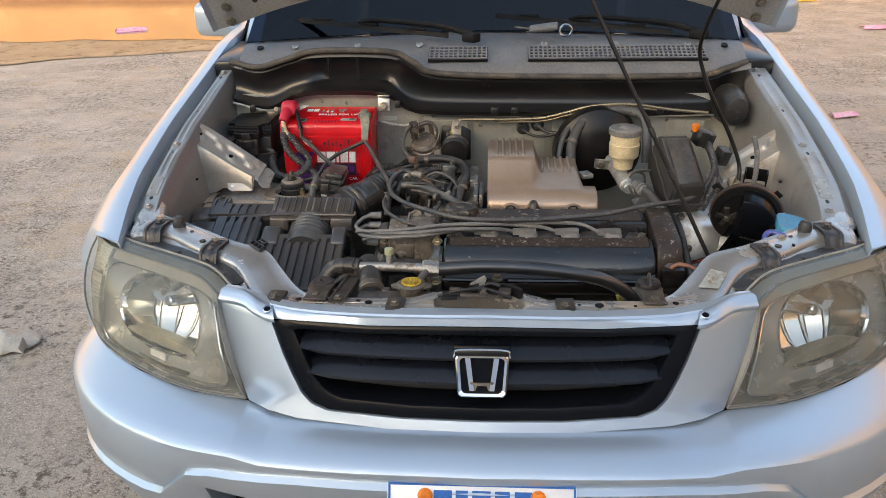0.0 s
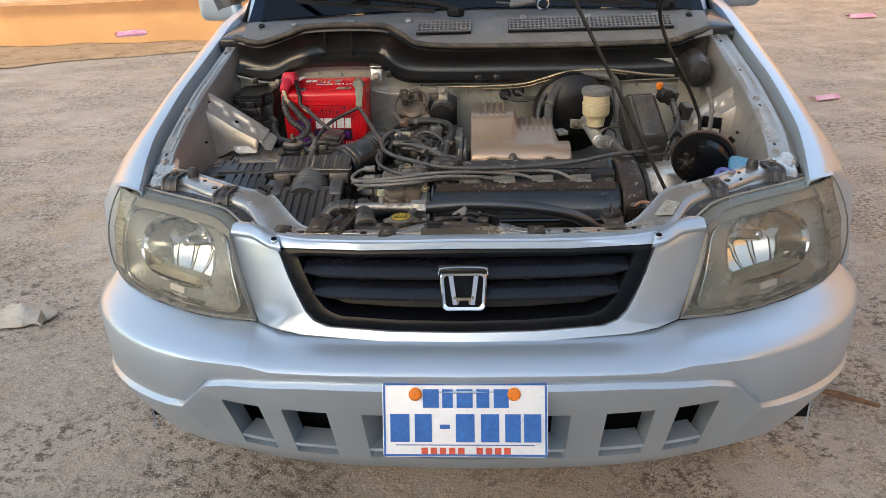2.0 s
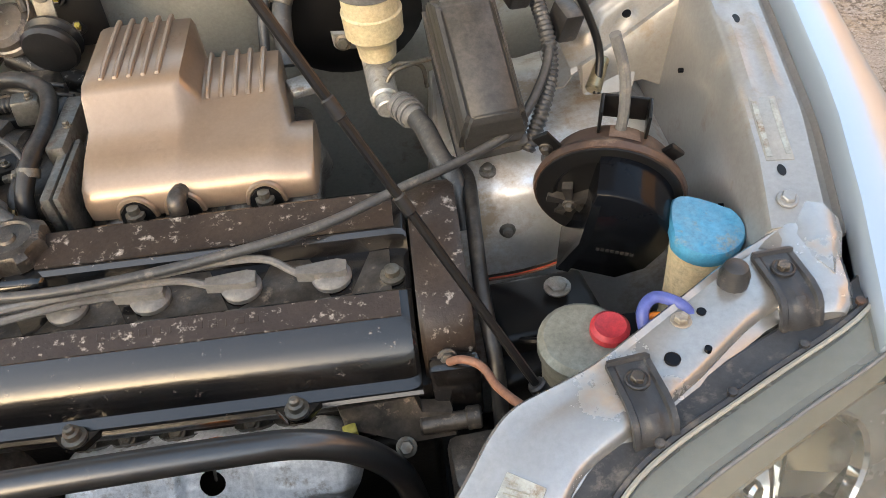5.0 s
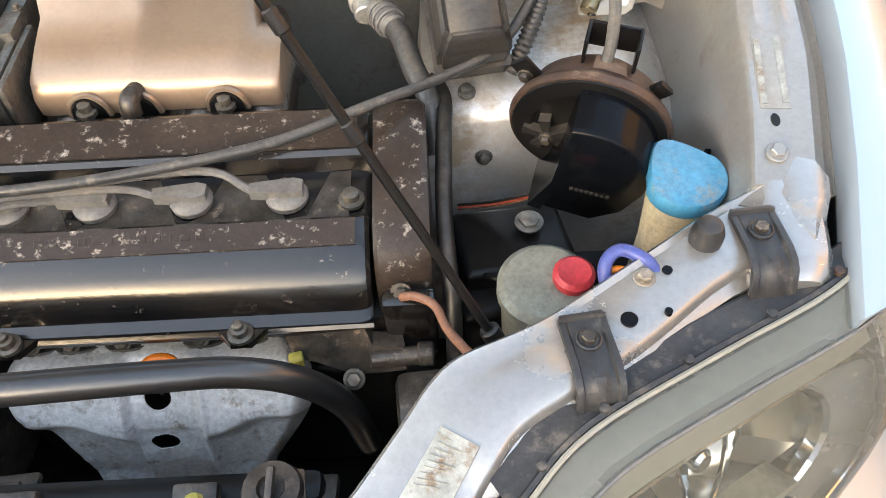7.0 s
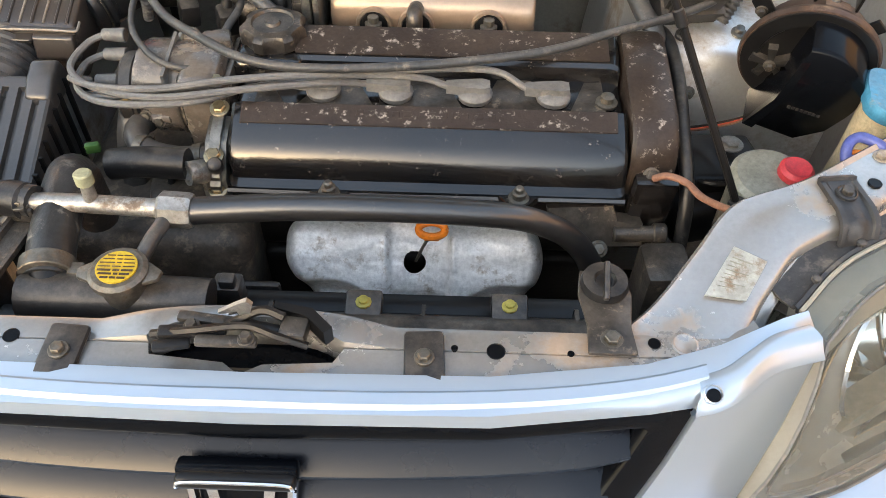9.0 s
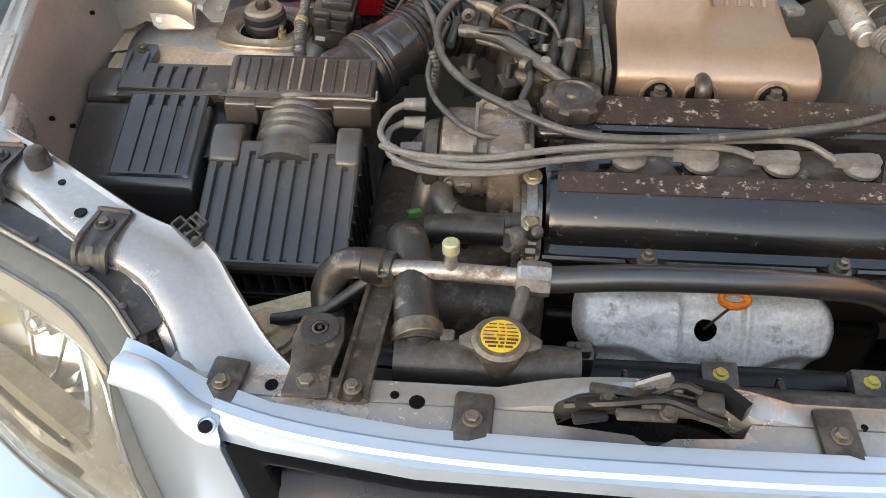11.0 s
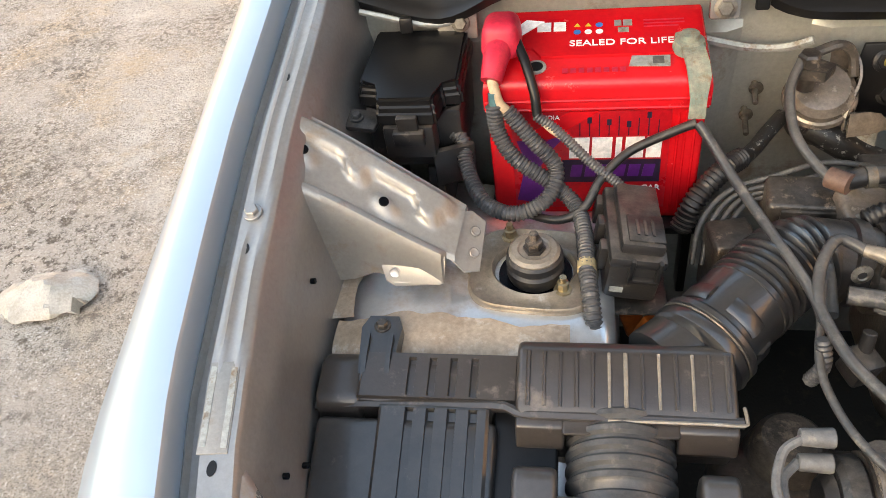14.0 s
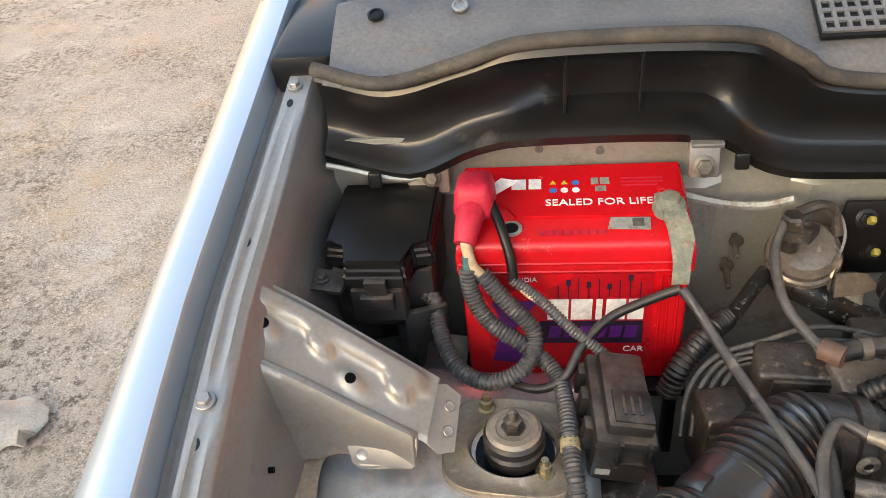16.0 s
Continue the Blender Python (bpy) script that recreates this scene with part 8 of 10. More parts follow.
def fuse_box():
    ob = thing("fuse_box", "black under-bonnet fuse box beside the battery", "fuse box")
    bm = B()
    z = 1.077
    plan = [(-0.702, 0.975), (-0.588, 0.973), (-0.588, 0.860), (-0.609, 0.857), (-0.613, 0.823), (-0.677, 0.824), (-0.681, 0.858), (-0.704, 0.862)]
    rim = [(-0.645 + (x + 0.645) * 1.07, 0.90 + (y - 0.90) * 1.06) for x, y in plan]
    loft(bm, [[(x, y, h) for x, y in o] for o, h in ((rim, z - 0.034), (rim, z - 0.016), (plan, z - 0.012), (plan, z))])
    bmesh.ops.bevel(bm, geom=bm.edges[:], offset=0.003, segments=2, affect="EDGES")
    part("cover", bm, M_PANEL, ob, "smooth black cover")
    bm = B()
    box(bm, (-0.645, 0.912, 1.000), (0.112, 0.118, 0.085), (0, 0, 0), 0.006, 2, (1.04, 1.04))
    box(bm, (-0.645, 0.832, 1.020), (0.06, 0.03, 0.045), (0, 0, 0), 0.005)
    part("body", bm, M_PLASTIC, ob)
    bm = B()
    box(bm, (-0.643, 0.814, 1.050), (0.024, 0.008, 0.022), (8, 0, 0), 0.002)
    box(bm, (-0.643, 0.812, 1.032), (0.036, 0.010, 0.020), (8, 0, 0), 0.002)
    part("clip", bm, M_PLASTIC, ob)
    bm = B()
    box(bm, (-0.704, 0.842, 1.036), (0.046, 0.034, 0.008), (5, 0, -12), 0.004)
    part("ear", bm, M_PLASTIC, ob)
    bm = B()
    box(bm, (-0.60, 0.842, 0.97), (0.05, 0.008, 0.06), (10, 0, 20), 0.002)
    part("front_bracket", bm, M_PLASTIC, ob)
    bm = B()
    box(bm, (-0.63, 0.91, 0.90), (0.02, 0.10, 0.10), (0, 0, 0), 0.003)
    part("stand", bm, M_PLASTIC, ob)
    bolt(ob, (-0.709, 0.841, 1.041), r=0.006, material=M_HOSE)


fuse_box()


def relay_box():
    ob = thing("relay_box", "small black relay box in front of the battery", "relay box")
    m = Matrix.Translation((-0.393, 0.731, 0.975)) @ pose(0, 0, 0, -3, 10, 2)
    put = lambda: bmesh.ops.transform(bm, matrix=m, verts=bm.verts)
    bm = B()
    box(bm, (0, 0, -0.006), (0.060, 0.122, 0.014), (0, 0, 0), 0.005, 2)
    box(bm, (0.003, 0, 0.006), (0.046, 0.104, 0.016), (0, 0, 0), 0.005, 2)
    put()
    cover = part("cover", bm, M_PLASTIC, ob, "dusty black stepped lid")
    bm = B()
    box(bm, (0.006, -0.026, 0.0145), (0.038, 0.042, 0.003), (0, 0, 0), 0.0014)
    put()
    part("raised_pad", bm, M_RUBBER, cover)
    for i in range(3):
        bm = B()
        box(bm, (-0.003 + i * 0.008, -0.026, 0.0165), (0.003, 0.024, 0.001), (0, 0, 0), 0)
        put()
        part("moulded_mark", bm, M_PLASTIC, cover)
    bm = B()
    box(bm, (0, 0.0, -0.035), (0.056, 0.116, 0.048), (0, 0, 0), 0.005)
    for y in (0.045, 0.01, -0.03):
        box(bm, (-0.032, y, -0.022), (0.010, 0.018, 0.03), (0, 0, 0), 0.002)
    put()
    part("body", bm, M_PLASTIC, ob)
    bm = B()
    for x in (-0.006, 0.022):
        box(bm, (x, -0.061, -0.012), (0.005, 0.008, 0.026), (0, 0, 0), 0.0015)
    box(bm, (0.008, -0.060, -0.027), (0.03, 0.008, 0.006), (0, 0, 0), 0.0015)
    put()
    part("clip", bm, M_RUBBER, ob)
    bm = B()
    box(bm, (-0.016, -0.0595, -0.043), (0.014, 0.002, 0.006), (0, 0, 0), 0.0)
    put()
    part("print_bar", bm, M_LABEL, ob)
    bm = B()
    box(bm, (-0.395, 0.70, 0.90), (0.075, 0.085, 0.004), (-14, 0, 0), 0.003)
    box(bm, (-0.395, 0.76, 0.88), (0.05, 0.012, 0.09), (0, 0, 0), 0.003)
    part("bracket", bm, M_CASTD, ob, "rusty steel bracket")


relay_box()

# ---- wiring and hoses, left half ----
W = "loose wires and hoses"
hose("battery_cable", [(-0.548, 0.846, 1.087), (-0.541, 0.834, 1.063), (-0.530, 0.831, 1.050)], 0.006, M_BEIGEWIRE, "beige positive battery cable", "cable", group=W)
hose("conduit", [(-0.532, 0.832, 1.053), (-0.504, 0.820, 1.02), (-0.478, 0.808, 0.99), (-0.487, 0.780, 0.968), (-0.524, 0.768, 0.955), (-0.562, 0.788, 0.957), (-0.584, 0.830, 0.975), (-0.588, 0.850, 0.995), (-0.600, 0.860, 1.005)], 0.0082, M_CONDUIT, "grey corrugated wiring conduit looped before the battery", "conduit", 12, 8, 0.0015, 0.0046, W)
hose("conduit", [(-0.546, 0.832, 1.060), (-0.543, 0.825, 1.03), (-0.524, 0.812, 1.0), (-0.482, 0.800, 0.972), (-0.455, 0.780, 0.955), (-0.446, 0.735, 0.955), (-0.443, 0.683, 0.952), (-0.437, 0.634, 0.935), (-0.43, 0.60, 0.88)], 0.0082, M_CONDUIT, "grey corrugated wiring conduit running past the strut", "conduit", 12, 8, 0.0015, 0.0046, W)
hose("conduit", [(-0.500, 0.828, 1.048), (-0.474, 0.822, 1.028), (-0.439, 0.803, 1.0), (-0.404, 0.788, 0.975), (-0.395, 0.78, 0.95)], 0.0052, M_CONDUIT, "thin corrugated conduit across the battery label", "conduit", 10, 8, 0.0011, 0.0038, W)
hose("cable", [(-0.521, 0.886, 1.106), (-0.510, 0.858, 1.094), (-0.501, 0.838, 1.069), (-0.498, 0.828, 1.047)], 0.0055, M_PANEL, "black taped battery lead", "cable", group=W)
hose("ground_cable", [(-0.327, 0.824, 1.036), (-0.350, 0.823, 1.026), (-0.397, 0.815, 1.005), (-0.428, 0.792, 0.985), (-0.446, 0.770, 0.962), (-0.475, 0.765, 0.948), (-0.515, 0.785, 0.94)], 0.0052, M_RUBBER, "black ground cable across the battery front", "cable", group=W)
hose("ground_cable", [(-0.326, 0.823, 1.036), (-0.312, 0.808, 1.022), (-0.290, 0.765, 1.003), (-0.264, 0.692, 0.997), (-0.242, 0.630, 0.992), (-0.232, 0.580, 0.990), (-0.219, 0.536, 0.990), (-0.186, 0.485, 0.990), (-0.146, 0.450, 0.990), (-0.081, 0.406, 0.989), (-0.019, 0.395, 0.985), (0.078, 0.403, 0.982), (0.19, 0.425, 0.980), (0.28, 0.448, 0.982), (0.36, 0.485, 0.986), (0.44, 0.535, 0.978), (0.50, 0.575, 0.985), (0.545, 0.64, 1.02), (0.55, 0.70, 1.05), (0.52, 0.78, 1.08)], 0.0055, M_HOSE, "long grey cable lying across the valve cover", "cable", 8, 8, group=W)
hose("coil_lead", [(-0.224, 0.640, 0.985), (-0.233, 0.600, 0.980), (-0.242, 0.551, 0.972), (-0.237, 0.510, 0.970), (-0.223, 0.472, 0.970), (-0.194, 0.434, 0.968), (-0.165, 0.417, 0.965), (-0.140, 0.423, 0.960), (-0.132, 0.452, 0.958)], 0.004, M_HOSE, "grey coil lead by the distributor", "cable", group=W)
hose("vacuum_hose", [(-0.209, 0.906, 1.06), (-0.224, 0.875, 1.04), (-0.224, 0.824, 1.02), (-0.206, 0.787, 1.005), (-0.190, 0.765, 1.0)], 0.0055, M_HOSE, "grey vacuum hose with a tan joint", "hose", group=W)
hose("vacuum_hose", [(-0.190, 0.765, 1.0), (-0.150, 0.772, 1.004), (-0.108, 0.766, 1.006), (-0.066, 0.728, 1.006), (-0.050, 0.665, 1.004), (-0.054, 0.600, 0.998), (-0.062, 0.565, 0.975), (-0.064, 0.55, 0.94)], 0.0105, M_RUBBER, "thick black vacuum hose over the throttle body", "hose", 12, group=W)
hose("hose_joint", [(-0.197, 0.772, 1.002), (-0.180, 0.757, 1.004)], 0.0115, M_TAN, "tan rubber hose joint", "hose joint", 12, 2)
for k in range(4):
    o = 0.011 * k
    hose("vacuum_pipe", [(-0.325 + o, 0.752, 0.89), (-0.315 + o, 0.785, 0.925), (-0.285 + o, 0.812, 0.948 - o * 0.3), (-0.235 + o, 0.822 - o * 0.5, 0.962 - o * 0.5), (-0.17 + o, 0.835 - o, 0.97 - o * 0.8), (-0.08 + o, 0.81 - o, 0.965 - o)], 0.0034, M_HOSE, "thin dark metal vacuum pipe", "pipe", 8, 6, group="bundle of thin pipes")
hose("breather_hose", [(-0.206, 0.624, 0.984), (-0.175, 0.615, 0.986), (-0.147, 0.602, 0.985), (-0.094, 0.546, 0.982), (-0.062, 0.520, 0.974), (-0.045, 0.515, 0.962)], 0.0088, M_HOSE, "grey breather hose behind the oil cap", "hose", 10, group=W)
hose("breather_hose", [(-0.182, 0.618, 0.974), (-0.150, 0.605, 0.972), (-0.126, 0.588, 0.970), (-0.109, 0.545, 0.968), (-0.118, 0.505, 0.962), (-0.130, 0.480, 0.945)], 0.005, M_HOSE, "thin grey hose by the distributor", "hose", 8, group=W)
hose("sensor_lead", [(-0.184, 0.668, 0.998), (-0.172, 0.660, 1.0), (-0.158, 0.649, 0.998)], [0.0065, 0.0085], M_TANMET, "tan stained hose joint on the throttle cable", "hose joint", 10, group=W)
hose("throttle_sleeve", [(-0.228, 0.585, 0.975), (-0.236, 0.608, 0.992), (-0.227, 0.648, 1.0), (-0.207, 0.678, 1.003), (-0.184, 0.668, 0.998)], 0.0058, M_HOSE, "grey hose arching to the throttle cable", "hose", 10, 6, group=W)
hose("brown_hose", [(-0.158, 0.650, 0.99), (-0.140, 0.640, 0.985), (-0.128, 0.615, 0.975), (-0.126, 0.59, 0.955)], 0.0055, M_RUST, "rust-stained hose under the throttle cable", "hose", 10, 6, group=W)
hose("wire_sleeve", [(-0.211, 0.692, 0.972), (-0.214, 0.655, 0.974), (-0.219, 0.612, 0.968)], 0.0062, M_HOSE, "straight grey sleeve beside the duct", "hose", 10, 4, group=W)
hose("control_cable", [(-0.158, 0.649, 0.998), (-0.120, 0.615, 0.998), (-0.088, 0.594, 0.998)], 0.0017, M_STEEL, "bare steel throttle cable", "cable", 6, group=W)
hose("coolant_pipe", [(-0.052, 0.735, 0.985), (-0.058, 0.690, 0.985), (-0.070, 0.635, 0.980), (-0.080, 0.575, 0.965), (-0.082, 0.555, 0.93)], 0.0085, M_RUBBER, "black coolant hose beside the throttle body", "hose", 12, group=W)
hose("coolant_pipe", [(-0.078, 0.735, 0.965), (-0.086, 0.690, 0.965), (-0.094, 0.640, 0.960), (-0.098, 0.600, 0.94)], 0.0075, M_RUBBER, "black coolant hose beside the throttle body", "hose", 12, group=W)
hose("conduit", [(-0.24, 0.565, 0.93), (-0.235, 0.56, 0.96), (-0.238, 0.57, 0.985)], 0.006, M_CONDUIT, "grey corrugated wire sleeve", "conduit", 8, 6, 0.0014, 0.005, W)
for p, mm in (((-0.192, 0.585, 0.930), M_PLASTIC), ((-0.140, 0.575, 0.925), M_PLASTIC)):
    bm = B()
    box(bm, p, (0.026, 0.03, 0.035), (10, 5, 25), 0.005)
    cyl(bm, Vector(p), Vector(p) + Vector((0.004, 0.012, 0.034)), 0.0075, 0.0065, 12, 0.001)
    solo("wiring_connector", bm, mm, "grimy wiring connector by the distributor", "connector", "connectors")


def ring_clamp(p, n, r, material=None):
    bm = B()
    m = axis(p, Vector(p) + Vector(n))[0]
    lathe(bm, [(r, -0.005), (r + 0.0015, -0.005), (r + 0.0015, 0.005), (r, 0.005)], m, 18)
    box(bm, m @ Vector((r + 0.004, 0, 0)), (0.009, 0.009, 0.007), (0, 0, 20), 0.0015)
    return solo("hose_clamp", bm, material or M_STEEL, "small spring steel hose clamp", "clamp", "hose clamps")


for p, n, r in (((-0.056, 0.586, 0.990), (0.1, 0.6, 0.6), 0.0112), ((-0.158, 0.771, 1.003), (1, 0.1, 0.1), 0.0108), ((-0.116, 0.549, 0.981), (1, -0.8, -0.1), 0.0083), ((-0.20, 0.352, 0.896), (1, -0.3, -0.1), 0.0148), ((-0.135, 0.348, 0.887), (1, 0.1, 0), 0.0148), ((0.226, 0.855, 1.027), (0.3, 0.5, 0.6), 0.0133), ((-0.089, 0.615, 0.965), (0, 0.5, 0.6), 0.0078)):
    ring_clamp(p, n, r)
bm = B()
loft(bm, [[(-0.116, 0.36 + yy, 0.885 + zz) for yy, zz in ((-0.06, -0.05), (0.03, -0.05), (0.04, 0.03), (0.01, 0.055), (-0.03, 0.045), (-0.062, 0.01))], [(-0.092, 0.36 + yy, 0.885 + zz) for yy, zz in ((-0.06, -0.05), (0.03, -0.05), (0.04, 0.03), (0.01, 0.055), (-0.03, 0.045), (-0.062, 0.01))]])
bmesh.ops.bevel(bm, geom=bm.edges[:], offset=0.006, segments=2, affect="EDGES")
hz = solo("thermostat_housing", bm, M_ALUD, "dull alloy thermostat housing on the head's end", "housing")
for p in ((-0.104, 0.372, 0.942), (-0.104, 0.318, 0.918), (-0.104, 0.305, 0.878)):
    bolt(hz, p, (0, -0.3, 1), 0.008, True, M_BRASS)
bm = B()
lathe(bm, [(0.013, 0), (0.014, 0.004), (0.014, 0.022), (0.009, 0.022), (0.008, 0.010)], axis((-0.115, 0.312, 0.900), (-0.150, 0.285, 0.915))[0], 18)
part("spigot", bm, M_ALU, hz, "open alloy spigot")
bm = B()
box(bm, (-0.238, 0.318, 0.925), (0.016, 0.008, 0.012), (0, 0, 15), 0.002)
solo("green_tag", bm, mat("green_tape", (0.025, 0.085, 0.02), None, 30.0, 0.5), "small green tape tag on a hose", "tag")


def sensor(p, n, r, material, label):
    ob = thing("sensor", label, "sensor", "engine sensors")
    m = axis(p, Vector(p) + Vector(n))[0]
    bm = B()
    lathe(bm, [(r * 1.2, -0.012), (r * 1.2, 0.004), (r * 0.8, 0.005), (r * 0.8, 0.016)], m, 6)
    part("hex_body", bm, M_BRASS, ob)
    bm = B()
    lathe(bm, [(r, 0.014), (r * 1.1, 0.018), (r * 1.1, 0.034), (r * 0.9, 0.038), (r * 0.5, 0.040)], m, 16)
    part("plug", bm, material, ob)
    return ob


sensor((-0.085, 0.560, 0.955), (-0.2, -0.4, 1), 0.008, M_LEAD, "brass sensor with grey plug by the oil filler")
sensor((-0.105, 0.320, 0.895), (0.2, -0.6, 0.8), 0.008, M_PLASTIC, "coolant sensor on the head's end")
for p, s, r, mm in (((-0.118, 0.640, 0.955), (0.045, 0.030, 0.030), (10, 4, 30), M_GRIMESHADE), ((-0.140, 0.690, 0.972), (0.030, 0.060, 0.020), (5, 0, -20), M_CASTD), ((-0.098, 0.730, 0.985), (0.034, 0.026, 0.036), (0, 6, 10), M_ALUD), ((-0.120, 0.740, 0.960), (0.070, 0.040, 0.036), (0, 0, 8), M_GRIMESHADE), ((-0.030, 0.665, 0.965), (0.022, 0.110, 0.075), (0, 0, 0), M_ALUD)):
    bm = B()
    box(bm, p, s, r, 0.004, 2)
    q = solo("throttle_fitting", bm, mm, "grimy cast fitting on the throttle body", "fitting", "throttle fittings")
    bolt(q, Vector(p) + Vector((s[0] * 0.25, -s[1] * 0.1, s[2] * 0.5)), r=0.004)
bm = B()
rows = [[(-0.195 + 0.009 * math.sin(t) * rr, 0.632 + 0.004 * rr, 1.000 + 0.011 * math.cos(t) * rr) for t in [2 * math.pi * i / 16 for i in range(17)]] for rr in (0.45, 1.0)]
grid(bm, rows, 0.002)
solo("eyelet_bracket", bm, M_ALUD, "bent steel eyelet bracket on a hose", "bracket")
for pts, r, mm in (([(-0.16, 0.66, 0.985), (-0.13, 0.655, 1.005), (-0.10, 0.64, 1.005), (-0.075, 0.62, 0.99), (-0.07, 0.60, 0.965)], 0.0038, M_HOSE), ([(-0.19, 0.62, 0.985), (-0.16, 0.605, 0.995), (-0.13, 0.60, 0.99), (-0.11, 0.585, 0.975), (-0.105, 0.57, 0.955)], 0.0045, M_RUBBER), ([(-0.20, 0.755, 0.93), (-0.18, 0.75, 0.955), (-0.15, 0.755, 0.965), (-0.11, 0.76, 0.96)], 0.005, M_LEAD), ([(-0.24, 0.39, 0.80), (-0.235, 0.40, 0.86), (-0.228, 0.425, 0.90)], 0.019, M_HOSE), ([(-0.17, 0.38, 0.83), (-0.155, 0.375, 0.86), (-0.13, 0.38, 0.87)], 0.006, M_RUBBER), ([(-0.185, 0.36, 0.82), (-0.18, 0.37, 0.85), (-0.165, 0.375, 0.86)], 0.005, M_RUBBER)):
    hose("small_hose", pts, r, mm, "small dusty hose among the intake fittings", "hose", 8, 5, group=W)
# clips and bolts along the firewall
for x, z, w in ((0.02, 1.086, 0.022), (0.075, 1.086, 0.020), (0.47, 1.086, 0.02), (-0.66, 1.094, 0.016), (-0.25, 1.105, 0.016)):
    bm = B()
    box(bm, (x, 0.955, z), (w, 0.008, 0.020), (-8, 0, 0), 0.003)
    solo("panel_clip", bm, M_PANEL, "black push clip on the bulkhead cover edge", "clip", "bulkhead clips")
for x, z in ((-0.02, 1.035), (0.10, 1.062), (0.30, 1.04), (0.50, 1.05), (-0.155, 1.06), (-0.47, 1.105), (-0.40, 1.10)):
    bm = B()
    lathe(bm, [(0.007, 0), (0.007, 0.003), (0.0045, 0.004), (0.0045, 0.008)], axis((x, 1.0, z), (x, 0.9, z + 0.02))[0], 10)
    solo("firewall_bolt", bm, M_ALUD, "small dull bolt in the firewall", "bolt", "firewall bolts")


def charcoal_valve():
    ob = thing("vacuum_valve", "grimy round vacuum valve on a firewall bracket", "valve")
    m = axis((-0.172, 0.935, 0.985), (-0.178, 0.912, 1.028))[0]
    bm = B()
    lathe(bm, [(0.030, -0.030), (0.034, -0.004), (0.040, 0.0), (0.042, 0.006), (0.040, 0.012), (0.037, 0.014), (0.037, 0.024), (0.030, 0.032), (0.012, 0.036)], m, 34)
    part("body", bm, M_DISTRIB, ob, "brown-stained round body")
    bm = B()
    lathe(bm, [(0.034, -0.055), (0.036, -0.03), (0.035, -0.004)], m, 26)
    part("flaked_sleeve", bm, M_FLAKE, ob, "flaking black and white sleeve")
    bm = B()
    tube(bm, [(-0.184, 0.915, 0.962), (-0.155, 0.905, 0.948), (-0.125, 0.90, 0.930), (-0.094, 0.90, 0.915)], 0.017, 12, 5)
    part("flaked_hose", bm, M_FLAKE, ob, "flaking black and white hose")
    bm = B()
    loft(bm, [[(-0.212, 0.895, z), (-0.186, 0.888, z), (-0.172, 0.905, z), (-0.190, 0.920, z), (-0.208, 0.915, z)] for z in (1.040, 1.052)])
    cyl(bm, (-0.2, 0.905, 1.02), (-0.2, 0.905, 1.058), 0.010, 0.010, 12, 0.002)
    part("banjo", bm, M_CASTD, ob)
    bm = B()
    lathe(bm, [(0.0125, 0), (0.0125, 0.010), (0.010, 0.013), (0.004, 0.0135)], Matrix.Translation((-0.202, 0.905, 1.055)), 6)
    part("banjo_bolt", bm, M_CASTD, ob, "grimy hexagonal bolt head")
    # band round the valve, then the black carrier plate
    bm = B()
    rows = []
    for (x, y, z), w in zip(smooth([(-0.165, 0.955, 1.05), (-0.140, 0.945, 1.042), (-0.134, 0.925, 1.022), (-0.145, 0.905, 1.000), (-0.150, 0.897, 0.985)], 5), [0.030] * 21):
        rows.append([(x, y, z), (x + 0.002, y + 0.004, z - w * 0.5), (x + 0.004, y + 0.006, z - w)])
    grid(bm, rows, 0.003)
    part("band", bm, M_DISTRIB, ob, "brown-black steel band")
    bm = B()
    grid(bm, [[(-0.148, 0.897, 0.992), (-0.128, 0.900, 0.992), (-0.112, 0.905, 0.985)], [(-0.146, 0.893, 0.962), (-0.122, 0.892, 0.966), (-0.100, 0.895, 0.972)]], 0.004)
    part("guard", bm, M_DISTRIB, ob)
    bm = B()
    prism(bm, [(-0.04, -0.055), (0.045, -0.055), (0.045, 0.03), (0.02, 0.042), (-0.035, 0.042), (-0.04, 0.01)], 0.006, Matrix.Translation((-0.092, 0.962, 1.0)) @ pose(0, 0, 0, 84, 0, 0), 0.002)
    part("carrier_plate", bm, M_PANEL, ob, "black carrier plate")
    for x, z in ((-0.104, 1.022), (-0.090, 0.976)):
        bolt(ob, (x, 0.955, z), (0, -0.9, 0.4), 0.009, material=M_PANEL)
        bm = B()
        box(bm, (x + 0.002, 0.947, z + 0.004), (0.008, 0.008, 0.010), (30, 10, 0), 0.002)
        part("paint_mark", bm, M_YGREEN, ob, "yellow-green paint mark on the bolt")
    bm = B()
    box(bm, (-0.118, 0.905, 0.948), (0.022, 0.006, 0.028), (-10, 0, 0), 0.002)
    part("pale_block", bm, M_LABEL, ob)
    bm = B()
    tube(bm, [(-0.19, 0.93, 1.052), (-0.165, 0.935, 1.058), (-0.148, 0.938, 1.046), (-0.142, 0.93, 1.02)], 0.006, 8, 5)
    part("short_hose", bm, M_CASTD, ob)


for x, y, z, l in ((-0.231, 0.985, 0.963, 0.018), (-0.238, 0.985, 0.923, 0.028)):
    bm = B()
    cyl(bm, (x, 1.01, z), (x - 0.004, 1.01 - 0.025 - l, z - 0.004), 0.0045, 0.0035, 10, 0.001)
    lathe(bm, [(0.009, 0), (0.009, 0.003), (0.006, 0.004)], axis((x, 0.996, z), (x, 0.9, z))[0], 12)
    solo("firewall_stud", bm, M_STEEL, "bare steel stud on the firewall", "stud", "firewall studs")
